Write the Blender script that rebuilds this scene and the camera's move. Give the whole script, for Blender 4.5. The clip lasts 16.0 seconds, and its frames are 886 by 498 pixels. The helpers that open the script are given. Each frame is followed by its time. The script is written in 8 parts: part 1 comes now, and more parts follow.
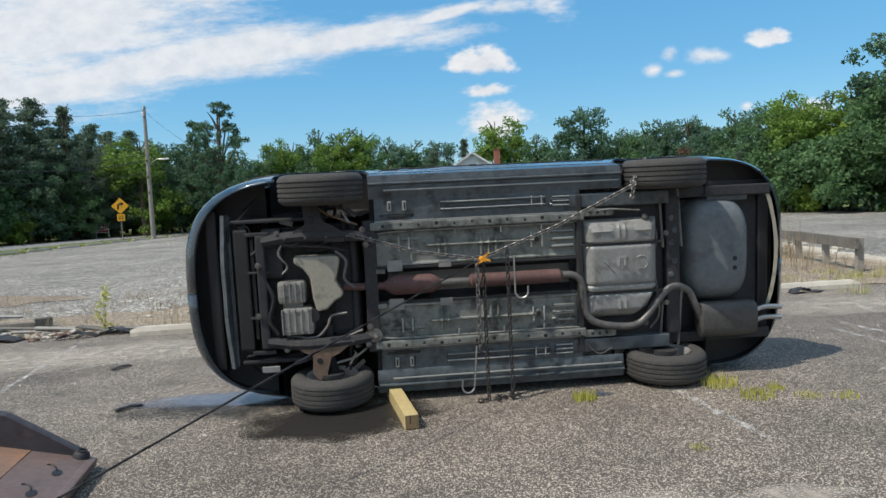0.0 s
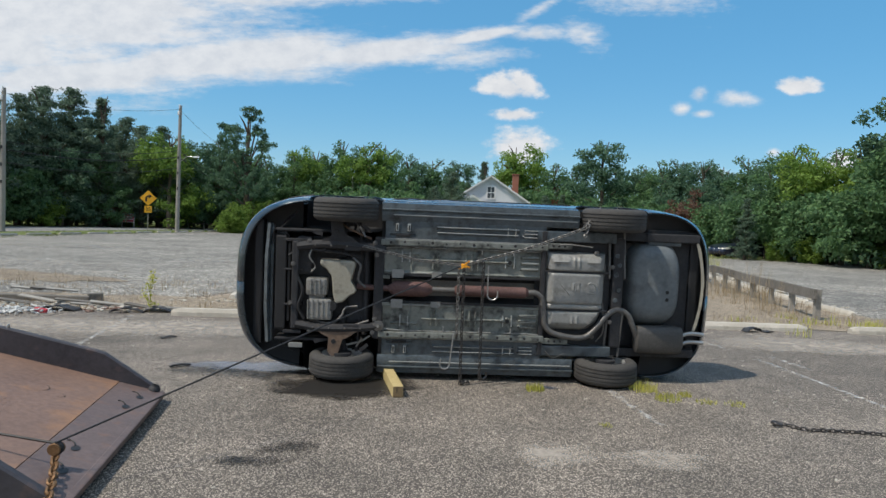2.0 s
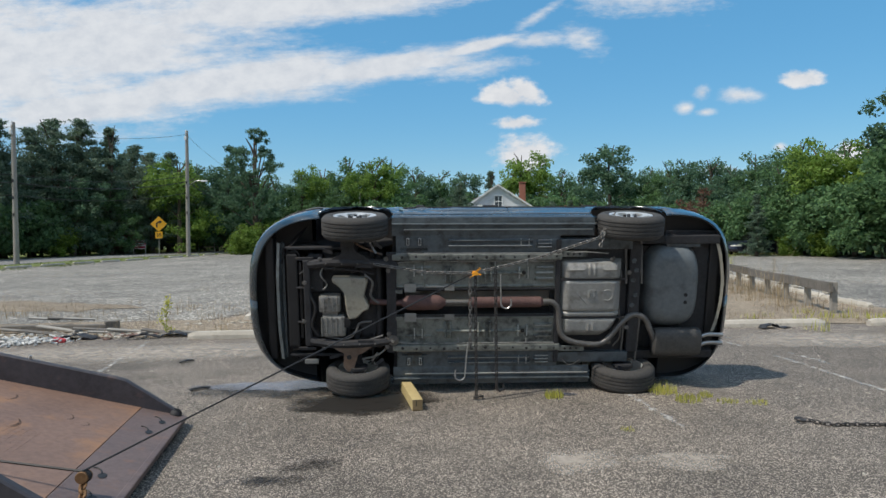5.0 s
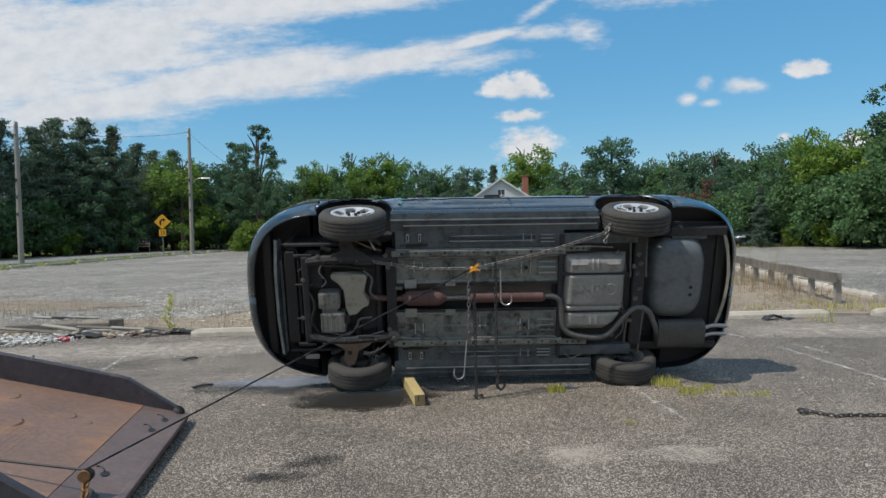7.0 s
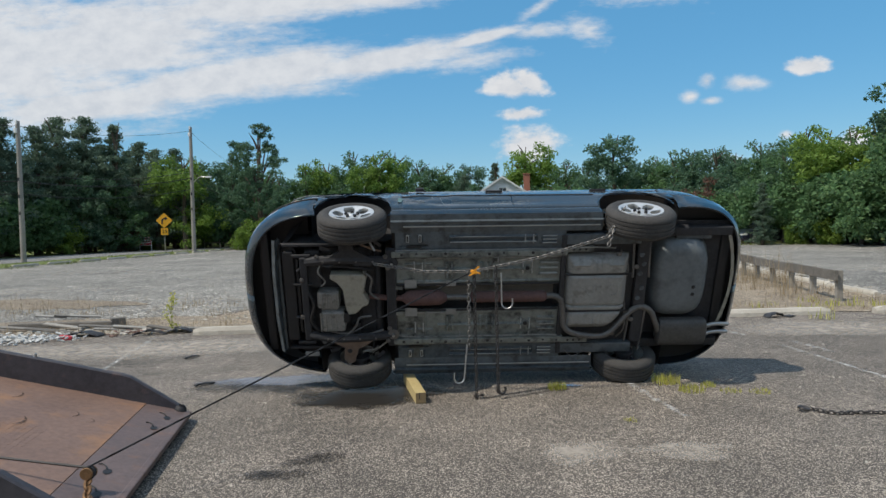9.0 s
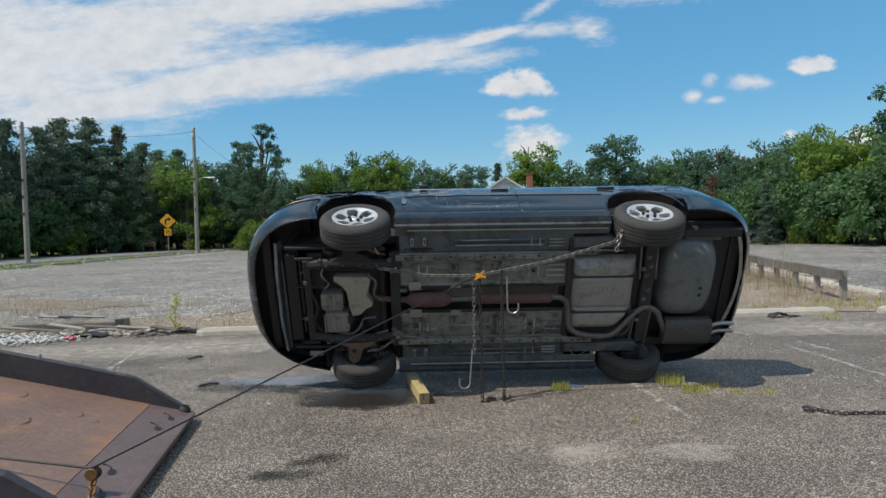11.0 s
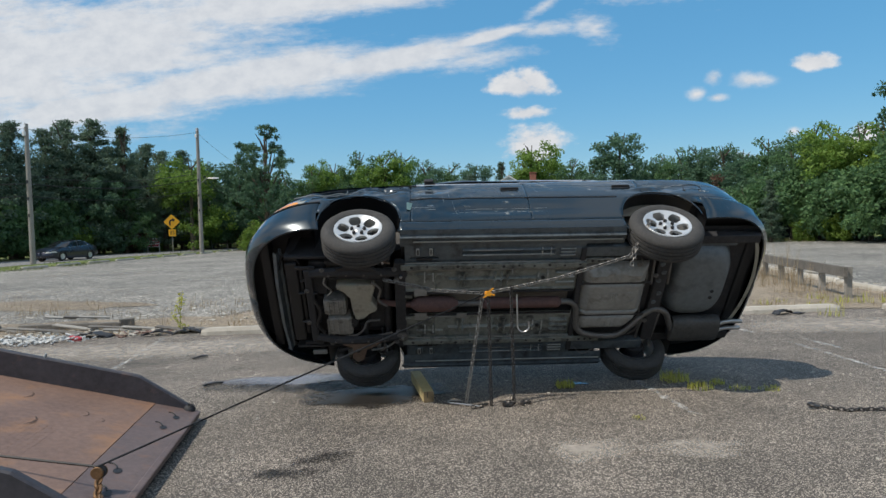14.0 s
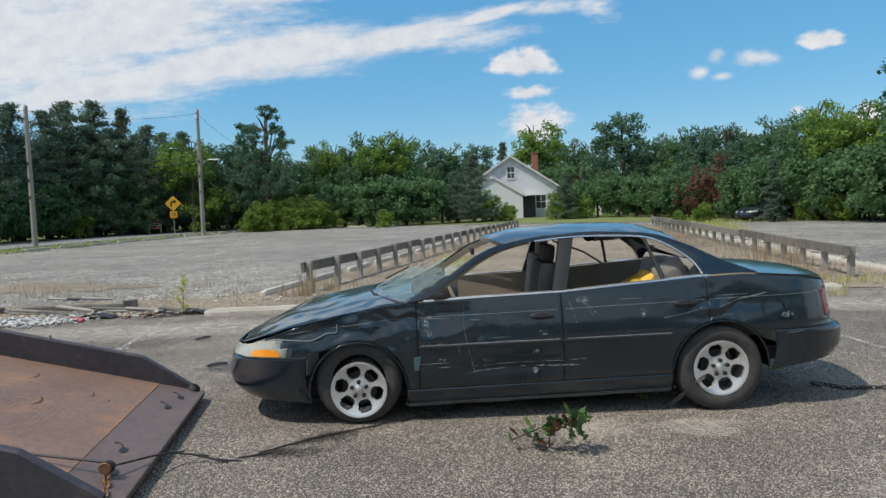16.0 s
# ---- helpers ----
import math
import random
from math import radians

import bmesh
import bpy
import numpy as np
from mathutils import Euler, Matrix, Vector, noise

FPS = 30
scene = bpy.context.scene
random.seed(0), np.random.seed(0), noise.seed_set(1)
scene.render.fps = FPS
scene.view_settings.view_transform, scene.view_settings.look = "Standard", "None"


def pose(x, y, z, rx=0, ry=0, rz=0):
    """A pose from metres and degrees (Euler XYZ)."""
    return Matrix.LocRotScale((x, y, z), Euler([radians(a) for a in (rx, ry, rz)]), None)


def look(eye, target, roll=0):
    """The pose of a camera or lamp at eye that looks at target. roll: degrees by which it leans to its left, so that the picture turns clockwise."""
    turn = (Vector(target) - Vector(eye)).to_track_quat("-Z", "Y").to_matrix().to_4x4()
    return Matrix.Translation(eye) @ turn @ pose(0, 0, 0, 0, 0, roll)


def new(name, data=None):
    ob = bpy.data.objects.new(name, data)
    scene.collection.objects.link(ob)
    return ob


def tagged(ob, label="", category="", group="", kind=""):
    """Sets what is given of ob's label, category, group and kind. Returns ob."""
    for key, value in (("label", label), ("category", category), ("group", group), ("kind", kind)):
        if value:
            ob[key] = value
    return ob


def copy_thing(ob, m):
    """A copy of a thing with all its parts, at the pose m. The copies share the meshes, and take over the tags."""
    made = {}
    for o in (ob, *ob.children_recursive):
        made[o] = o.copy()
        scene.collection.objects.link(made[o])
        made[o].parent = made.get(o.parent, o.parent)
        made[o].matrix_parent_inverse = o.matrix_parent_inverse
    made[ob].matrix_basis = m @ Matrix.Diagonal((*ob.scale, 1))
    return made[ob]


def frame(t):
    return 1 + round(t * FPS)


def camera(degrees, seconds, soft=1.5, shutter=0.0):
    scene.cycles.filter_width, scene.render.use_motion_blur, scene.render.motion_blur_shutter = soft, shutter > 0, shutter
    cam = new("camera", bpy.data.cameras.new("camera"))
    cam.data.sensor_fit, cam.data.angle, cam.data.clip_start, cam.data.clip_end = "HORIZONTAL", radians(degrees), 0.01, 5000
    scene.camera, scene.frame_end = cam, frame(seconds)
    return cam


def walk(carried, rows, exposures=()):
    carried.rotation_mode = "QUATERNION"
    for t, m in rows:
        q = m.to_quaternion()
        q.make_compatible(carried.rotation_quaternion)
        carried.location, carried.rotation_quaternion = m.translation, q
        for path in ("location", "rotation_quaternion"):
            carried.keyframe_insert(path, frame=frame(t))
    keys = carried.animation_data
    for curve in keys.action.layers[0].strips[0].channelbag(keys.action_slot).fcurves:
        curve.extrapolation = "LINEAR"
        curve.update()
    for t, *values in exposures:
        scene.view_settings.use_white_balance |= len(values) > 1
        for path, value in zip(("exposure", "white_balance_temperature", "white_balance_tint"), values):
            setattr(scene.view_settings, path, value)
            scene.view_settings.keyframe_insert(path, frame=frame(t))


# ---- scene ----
cam = camera(67.1, 16.0)
PATH = [
    (0, (0.249, -0.233, 1.573), (0.144, 1.76, 1.439), -2.9),
    (0.5, (0.354, -0.737, 1.58), (0.254, 1.258, 1.48), -3.3),
    (1, (0.332, -1.124, 1.585), (0.247, 0.863, 1.373), 0.9),
    (1.5, (0.469, -1.536, 1.56), (0.372, 0.459, 1.466), 3.3),
    (2, (0.543, -1.736, 1.638), (0.396, 0.257, 1.559), 2.2),
    (2.5, (0.543, -1.738, 1.639), (0.395, 0.256, 1.579), 1.4),
    (3, (0.549, -1.75, 1.64), (0.397, 0.244, 1.597), 0.9),
    (3.5, (0.554, -1.769, 1.649), (0.394, 0.224, 1.621), 0.5),
    (4, (0.54, -1.771, 1.647), (0.378, 0.222, 1.624), 0.3),
    (4.5, (0.529, -1.777, 1.647), (0.361, 0.216, 1.626), 0.2),
    (4.7, (0.523, -1.77, 1.642), (0.352, 0.222, 1.605), -0.3),
    (7, (0.553, -1.752, 1.646), (0.365, 0.238, 1.584), -1.3),
    (7.5, (0.564, -1.765, 1.64), (0.374, 0.225, 1.578), -1.3),
    (8, (0.566, -1.778, 1.641), (0.374, 0.212, 1.581), -1.3),
    (8.5, (0.558, -1.781, 1.653), (0.364, 0.209, 1.595), -1.5),
    (9, (0.563, -1.764, 1.646), (0.37, 0.225, 1.579), -1.4),
    (11.5, (0.557, -1.76, 1.649), (0.351, 0.229, 1.583), -1.6),
    (12, (0.557, -1.758, 1.645), (0.347, 0.23, 1.581), -1.7),
    (12.5, (0.553, -1.763, 1.65), (0.342, 0.225, 1.582), -1.7),
    (13, (0.556, -1.77, 1.653), (0.341, 0.217, 1.585), -1.8),
    (13.5, (0.551, -1.765, 1.643), (0.338, 0.222, 1.577), -1.8),
    (14, (0.561, -1.766, 1.638), (0.348, 0.222, 1.57), -1.8),
    (14.5, (0.56, -1.768, 1.64), (0.347, 0.219, 1.568), -1.7),
    (15, (0.553, -1.773, 1.638), (0.337, 0.214, 1.563), -1.8),
    (15.5, (0.547, -1.764, 1.626), (0.328, 0.221, 1.52), -1.9),
    (16, (0.548, -1.752, 1.63), (0.329, 0.232, 1.505), -2.0),
]
walk(cam, [(t, look(e, g, r)) for t, e, g, r in PATH], [(0, 0.20), (1.5, 0.12), (3, 0.08), (4.5, 0.06), (7, 0.0), (14.6, 0.0), (15.5, 0.06), (16, 0.08)])

# ---- sky, sun and exposure ----
SUN_FROM = Vector((-0.55, -0.36, 1.0)).normalized()
world = bpy.data.worlds.new("world")
scene.world = world
world.use_nodes = True


def build_sky():
    nt = world.node_tree
    nodes, links = nt.nodes, nt.links
    bg = nodes["Background"]
    bg.inputs[1].default_value = 0.125
    sky = nodes.new("ShaderNodeTexSky")
    sky.sky_type, sky.sun_disc = "NISHITA", False
    sky.sun_elevation = math.asin(SUN_FROM.z)
    sky.sun_rotation = math.atan2(SUN_FROM.x, SUN_FROM.y)
    sky.air_density, sky.dust_density, sky.ozone_density = 1.15, 0.1, 3.5
    rich = nodes.new("ShaderNodeHueSaturation")
    rich.inputs["Hue"].default_value, rich.inputs["Saturation"].default_value, rich.inputs["Value"].default_value = 0.494, 1.36, 1.0
    links.new(sky.outputs[0], rich.inputs["Color"])
    even = nodes.new("ShaderNodeMixRGB")
    even.inputs[0].default_value, even.inputs[2].default_value = 0.55, (1.15, 3.15, 5.3, 1)
    links.new(rich.outputs[0], even.inputs[1])

    def op(kind, a, b=None, c=None):
        n = nodes.new("ShaderNodeMath")
        n.operation = kind
        for k, v in enumerate((a, b, c)):
            if v is None:
                continue
            if isinstance(v, (int, float)):
                n.inputs[k].default_value = v
            else:
                links.new(v, n.inputs[k])
        return n.outputs[0]

    co = nodes.new("ShaderNodeTexCoord")
    sep = nodes.new("ShaderNodeSeparateXYZ")
    links.new(co.outputs["Generated"], sep.inputs[0])
    ahead = op("MAXIMUM", sep.outputs[1], 0.05)
    u, v = op("DIVIDE", sep.outputs[0], ahead), op("DIVIDE", sep.outputs[2], ahead)
    uv = nodes.new("ShaderNodeCombineXYZ")
    links.new(u, uv.inputs[0]), links.new(v, uv.inputs[1])

    def fbm(sx, sy, scale, detail, rough, dx=0.0):
        m = nodes.new("ShaderNodeMapping")
        m.inputs["Scale"].default_value = (sx, sy, 1)
        m.inputs["Location"].default_value = (dx, 0.3 * dx, 0)
        m.inputs["Rotation"].default_value = (0, 0, -0.12)
        links.new(uv.outputs[0], m.inputs[0])
        n = nodes.new("ShaderNodeTexNoise")
        n.inputs["Scale"].default_value, n.inputs["Detail"].default_value, n.inputs["Roughness"].default_value = scale, detail, rough
        links.new(m.outputs[0], n.inputs[0])
        return op("SUBTRACT", n.outputs[0], 0.5)

    puff, wisp = fbm(1, 1.5, 26, 6, 0.62), fbm(1, 4.2, 7, 8, 0.66, 3.1)
    fine = fbm(1, 2.2, 60, 5, 0.6, 7.7)

    def blob(uc, vc, a, b, turn, warp, amount, flat=0.0):
        du, dv = op("SUBTRACT", u, uc), op("SUBTRACT", v, vc)
        c, s = math.cos(turn), math.sin(turn)
        p = op("ADD", op("MULTIPLY", du, c / a), op("MULTIPLY", dv, s / a))
        q = op("ADD", op("MULTIPLY", du, -s / b), op("MULTIPLY", dv, c / b))
        if flat:
            q = op("MAXIMUM", q, op("MULTIPLY", q, -flat))
        r = op("SQRT", op("ADD", op("MULTIPLY", p, p), op("MULTIPLY", q, q)))
        return op("ADD", op("SUBTRACT", 1.0, r), op("MULTIPLY", warp, amount))

    def soft(x, lo, hi):
        n = nodes.new("ShaderNodeMapRange")
        n.interpolation_type = "SMOOTHSTEP"
        n.inputs[1].default_value, n.inputs[2].default_value = lo, hi
        links.new(x, n.inputs[0])
        return n.outputs[0]

    small = [(0.012, 0.200, 0.062, 0.034, -0.1, 2.2), (0.035, 0.207, 0.040, 0.024, -0.45, 1.5), (0.024, 0.163, 0.042, 0.014, 0.0, 1.2),
             (0.036, 0.112, 0.060, 0.042, 0.0, 1.5), (0.290, 0.200, 0.017, 0.018, 0.0, 0.0), (0.341, 0.194, 0.046, 0.016, 0.0, 0.0),
             (0.266, 0.178, 0.020, 0.013, 0.3, 0.0), (0.294, 0.172, 0.020, 0.009, 0.0, 0.0), (0.429, 0.213, 0.040, 0.022, 0.0, 1.8),
             (0.398, 0.119, 0.014, 0.009, 0.0, 0.0), (0.492, 0.104, 0.036, 0.026, 0.3, 1.6), (0.31, 0.088, 0.05, 0.008, 0.0, 0.0)]
    dense = None
    for n, (uc, vc, a, b, turn, flat) in enumerate(small):
        d = blob(uc, vc, a, b, turn, puff, 1.5, flat)
        d = soft(d, 0.05, 0.6 if flat else 1.1)
        dense = d if dense is None else op("MAXIMUM", dense, d)
    big = [(-0.86, 0.285, 0.50, 0.150, -0.05), (-0.62, 0.30, 0.34, 0.085, 0.0), (-0.42, 0.234, 0.34, 0.046, 0.08), (-0.18, 0.250, 0.20, 0.030, 0.12), (-0.04, 0.276, 0.10, 0.012, 0.22), (-0.36, 0.352, 0.46, 0.046, 0.06), (-0.66, 0.205, 0.26, 0.040, 0.04),
           (-1.3, 0.30, 0.5, 0.14, 0.0)]
    thin = [(0.055, 0.284, 0.060, 0.017, 0.05), (0.122, 0.279, 0.046, 0.026, -0.35), (0.06, 0.322, 0.08, 0.012, 0.55), (0.20, 0.345, 0.15, 0.042, -0.05), (-0.02, 0.283, 0.09, 0.016, 0.15), (-0.05, 0.245, 0.10, 0.020, 0.10)]
    veil = None
    for uc, vc, a, b, turn in big:
        d = blob(uc, vc, a, b, turn, wisp, 1.35)
        veil = d if veil is None else op("MAXIMUM", veil, d)
    veil = soft(op("ADD", veil, op("MULTIPLY", fine, 0.30)), -0.05, 0.62)
    veil = op("MULTIPLY", veil, 0.93)
    for uc, vc, a, b, turn in thin:
        d = op("ADD", blob(uc, vc, a, b, turn, wisp, 1.9), op("MULTIPLY", fine, 0.9))
        veil = op("MAXIMUM", veil, op("MULTIPLY", soft(d, 0.0, 1.2), 0.85))
    cover = op("MAXIMUM", dense, veil)
    cover = op("MULTIPLY", cover, soft(sep.outputs[1], 0.02, 0.12))
    # broken cloud added over the unseen rest of the sky, overhead and behind, as neutral fill light
    three = nodes.new("ShaderNodeTexNoise")
    three.inputs["Scale"].default_value, three.inputs["Detail"].default_value, three.inputs["Roughness"].default_value = 2.6, 7, 0.6
    links.new(co.outputs["Generated"], three.inputs[0])
    rest = op("MAXIMUM", op("SUBTRACT", 1.0, soft(sep.outputs[1], 0.25, 0.60)), soft(sep.outputs[2], 0.42, 0.62))
    cover = op("MAXIMUM", cover, op("MULTIPLY", op("MULTIPLY", soft(three.outputs[0], 0.40, 0.60), rest), 0.85))
    tone = nodes.new("ShaderNodeMixRGB")
    tone.inputs[1].default_value, tone.inputs[2].default_value = (4.7, 4.95, 5.35, 1), (6.0, 6.1, 6.25, 1)
    links.new(soft(op("ADD", op("MULTIPLY", puff, 1.6), 0.55), 0.0, 0.9), tone.inputs[0])
    mix = nodes.new("ShaderNodeMixRGB")
    links.new(cover, mix.inputs[0])
    links.new(even.outputs[0], mix.inputs[1])
    links.new(tone.outputs[0], mix.inputs[2])
    links.new(mix.outputs[0], bg.inputs[0])


build_sky()
sun = new("sun", bpy.data.lights.new("sun", "SUN"))
sun.data.energy, sun.data.angle, sun.data.color = 3.5, radians(0.6), (1.0, 0.92, 0.80)
sun.matrix_world = look(SUN_FROM * 40, (0, 0, 0))


# ---- materials ----
def material(name, dark, light, rough=0.6, metal=0.0, grain=40.0, blotch=2.5, bump=0.15, coat=0.0, per_object=0.0, per_island=0.0, stain=None, stain_at=(0.55, 0.7)):
    """Two colours mixed by fine grain and broad blotches, with relief; stain: a third colour in ragged patches."""
    m = bpy.data.materials.new(name)
    m.use_nodes = True
    nodes, links = m.node_tree.nodes, m.node_tree.links
    b = nodes["Principled BSDF"]
    co = nodes.new("ShaderNodeTexCoord")

    def noise_at(scale, detail=6):
        n = nodes.new("ShaderNodeTexNoise")
        n.inputs["Scale"].default_value, n.inputs["Detail"].default_value, n.inputs["Roughness"].default_value = scale, detail, 0.62
        links.new(co.outputs["Object"], n.inputs[0])
        return n.outputs[0]

    fine, wide = noise_at(grain), noise_at(blotch)
    add = nodes.new("ShaderNodeMath")
    add.operation = "MULTIPLY_ADD"
    links.new(fine, add.inputs[0])
    add.inputs[1].default_value = 0.6
    mul = nodes.new("ShaderNodeMath")
    mul.operation = "MULTIPLY"
    links.new(wide, mul.inputs[0])
    mul.inputs[1].default_value = 0.6
    links.new(mul.outputs[0], add.inputs[2])
    last = add.outputs[0]
    for amount, kind, sock in ((per_object, "ShaderNodeObjectInfo", "Random"), (per_island, "ShaderNodeNewGeometry", "Random Per Island")):
        if amount:
            src = nodes.new(kind)
            k = nodes.new("ShaderNodeMath")
            k.operation = "MULTIPLY_ADD"
            links.new(src.outputs[sock], k.inputs[0])
            k.inputs[1].default_value = amount
            s = nodes.new("ShaderNodeMath")
            s.operation = "SUBTRACT"
            links.new(last, s.inputs[0])
            s.inputs[1].default_value = amount / 2
            links.new(s.outputs[0], k.inputs[2])
            last = k.outputs[0]
    ramp = nodes.new("ShaderNodeMapRange")
    ramp.inputs[1].default_value, ramp.inputs[2].default_value = 0.3, 0.9
    links.new(last, ramp.inputs[0])
    mix = nodes.new("ShaderNodeMixRGB")
    mix.inputs[1].default_value, mix.inputs[2].default_value = (*dark, 1), (*light, 1)
    links.new(ramp.outputs[0], mix.inputs[0])
    colour = mix.outputs[0]
    if stain:
        sr = nodes.new("ShaderNodeMapRange")
        sr.inputs[1].default_value, sr.inputs[2].default_value = stain_at
        links.new(noise_at(blotch * 2.3, 9), sr.inputs[0])
        sm = nodes.new("ShaderNodeMixRGB")
        sm.inputs[2].default_value = (*stain, 1)
        links.new(sr.outputs[0], sm.inputs[0])
        links.new(colour, sm.inputs[1])
        colour = sm.outputs[0]
    links.new(colour, b.inputs["Base Color"])
    rr = nodes.new("ShaderNodeMapRange")
    rr.inputs[3].default_value, rr.inputs[4].default_value = max(rough - 0.12, 0.03), min(rough + 0.12, 1)
    links.new(wide, rr.inputs[0])
    links.new(rr.outputs[0], b.inputs["Roughness"])
    b.inputs["Metallic"].default_value = metal
    b.inputs["Coat Weight"].default_value = coat
    b.inputs["Coat Roughness"].default_value = 0.12
    if bump:
        bp = nodes.new("ShaderNodeBump")
        bp.inputs["Strength"].default_value, bp.inputs["Distance"].default_value = bump, 0.01
        links.new(fine, bp.inputs["Height"])
        links.new(bp.outputs[0], b.inputs["Normal"])
    return m


def aggregate(name, binder, stones, size, wide_dark, wide_light, share=0.5):
    """Asphalt: a dark binder with pale chips, broad worn and dusty patches."""
    m = bpy.data.materials.new(name)
    m.use_nodes = True
    nodes, links = m.node_tree.nodes, m.node_tree.links
    b = nodes["Principled BSDF"]
    co = nodes.new("ShaderNodeTexCoord")
    vo = nodes.new("ShaderNodeTexVoronoi")
    vo.inputs["Scale"].default_value = size
    links.new(co.outputs["Object"], vo.inputs["Vector"])
    pick = nodes.new("ShaderNodeSeparateColor")
    links.new(vo.outputs["Color"], pick.inputs[0])
    chips = nodes.new("ShaderNodeMapRange")
    chips.inputs[1].default_value, chips.inputs[2].default_value = share, min(share + 0.22, 1.0)
    links.new(pick.outputs[0], chips.inputs[0])
    mix = nodes.new("ShaderNodeMixRGB")
    mix.inputs[1].default_value, mix.inputs[2].default_value = (*binder, 1), (*stones, 1)
    links.new(chips.outputs[0], mix.inputs[0])
    last = mix.outputs[0]
    for scale, lo, hi, detail in ((0.22, 0.38, 0.68, 8), (1.3, 0.35, 0.75, 9)):
        n = nodes.new("ShaderNodeTexNoise")
        n.inputs["Scale"].default_value, n.inputs["Detail"].default_value, n.inputs["Roughness"].default_value = scale, detail, 0.65
        links.new(co.outputs["Object"], n.inputs[0])
        r = nodes.new("ShaderNodeMapRange")
        r.inputs[1].default_value, r.inputs[2].default_value = lo, hi
        links.new(n.outputs[0], r.inputs[0])
        tint = nodes.new("ShaderNodeMixRGB")
        tint.inputs[1].default_value, tint.inputs[2].default_value = (*wide_dark, 1), (*wide_light, 1)
        links.new(r.outputs[0], tint.inputs[0])
        mul = nodes.new("ShaderNodeMixRGB")
        mul.blend_type = "MULTIPLY"
        mul.inputs[0].default_value = 1
        links.new(last, mul.inputs[1])
        links.new(tint.outputs[0], mul.inputs[2])
        last = mul.outputs[0]
    links.new(last, b.inputs["Base Color"])
    b.inputs["Roughness"].default_value = 0.88
    bp = nodes.new("ShaderNodeBump")
    bp.inputs["Strength"].default_value, bp.inputs["Distance"].default_value = 0.6, 0.006
    links.new(pick.outputs[1], bp.inputs["Height"])
    links.new(bp.outputs[0], b.inputs["Normal"])
    return m


def worn_film(name, colour, rough, lo, hi, scale, soft_edge=True, most=1.0):
    """A thin ragged film on the ground: paint, damp or dust, worn through where the noise is low and towards its rim."""
    m = bpy.data.materials.new(name)
    m.use_nodes = True
    nodes, links = m.node_tree.nodes, m.node_tree.links
    b = nodes["Principled BSDF"]
    b.inputs["Base Color"].default_value = (*colour, 1)
    b.inputs["Roughness"].default_value = rough
    co = nodes.new("ShaderNodeTexCoord")
    n = nodes.new("ShaderNodeTexNoise")
    n.inputs["Scale"].default_value, n.inputs["Detail"].default_value, n.inputs["Roughness"].default_value = scale, 8, 0.7
    links.new(co.outputs["Object"], n.inputs[0])
    value = n.outputs[0]
    if soft_edge:
        at = nodes.new("ShaderNodeAttribute")
        at.attribute_name = "rim"
        s = nodes.new("ShaderNodeMath")
        s.operation = "SUBTRACT"
        links.new(value, s.inputs[0])
        links.new(at.outputs["Fac"], s.inputs[1])
        value = s.outputs[0]
    r = nodes.new("ShaderNodeMapRange")
    r.inputs[1].default_value, r.inputs[2].default_value, r.inputs[4].default_value = lo, hi, most
    links.new(value, r.inputs[0])
    links.new(r.outputs[0], b.inputs["Alpha"])
    return m


def leaf_material(name, dark, light):
    m = material(name, dark, light, 0.55, 0, 0.9, 0.25, 0, per_object=0.22, per_island=0.45)
    b = m.node_tree.nodes["Principled BSDF"]
    b.inputs["Subsurface Weight"].default_value = 0.0
    b.inputs["Specular IOR Level"].default_value = 0.25
    nodes, links = m.node_tree.nodes, m.node_tree.links
    thin = nodes.new("ShaderNodeBsdfTranslucent")
    links.new(b.inputs["Base Color"].links[0].from_socket, thin.inputs["Color"])
    mix = nodes.new("ShaderNodeMixShader")
    mix.inputs[0].default_value = 0.44
    links.new(b.outputs[0], mix.inputs[1])
    links.new(thin.outputs[0], mix.inputs[2])
    links.new(mix.outputs[0], nodes["Material Output"].inputs["Surface"])
    return m


def glass_material(name, tint, alpha):
    m = bpy.data.materials.new(name)
    m.use_nodes = True
    b = m.node_tree.nodes["Principled BSDF"]
    b.inputs["Base Color"].default_value = (*tint, 1)
    b.inputs["Roughness"].default_value = 0.08
    b.inputs["Alpha"].default_value = alpha
    return m


ASPHALT = aggregate("asphalt", (0.112, 0.100, 0.090), (0.64, 0.58, 0.515), 135, (0.70, 0.69, 0.67), (1.18, 1.15, 1.11), 0.66)
FAR_ASPHALT = aggregate("old_asphalt", (0.165, 0.158, 0.147), (0.54, 0.52, 0.485), 26, (0.70, 0.70, 0.69), (1.22, 1.20, 1.16), 0.6)
DIRT = aggregate("dirt", (0.205, 0.178, 0.148), (0.48, 0.44, 0.385), 45, (0.70, 0.66, 0.60), (1.15, 1.10, 1.02), 0.5)
ROAD = aggregate("road_asphalt", (0.16, 0.16, 0.16), (0.30, 0.30, 0.29), 40, (0.9, 0.9, 0.9), (1.1, 1.1, 1.1), 0.5)
VERGE = material("mown_grass", (0.07, 0.13, 0.025), (0.24, 0.25, 0.08), 0.9, 0, 9, 0.4, 0.5)
CONCRETE = material("concrete", (0.34, 0.31, 0.26), (0.60, 0.56, 0.49), 0.9, 0, 60, 4, 0.5, per_object=0.25, stain=(0.22, 0.19, 0.15), stain_at=(0.58, 0.8))
OLD_WOOD = material("grey_weathered_wood", (0.075, 0.068, 0.060), (0.27, 0.25, 0.22), 0.9, 0, 30, 3, 0.6, per_object=0.35)
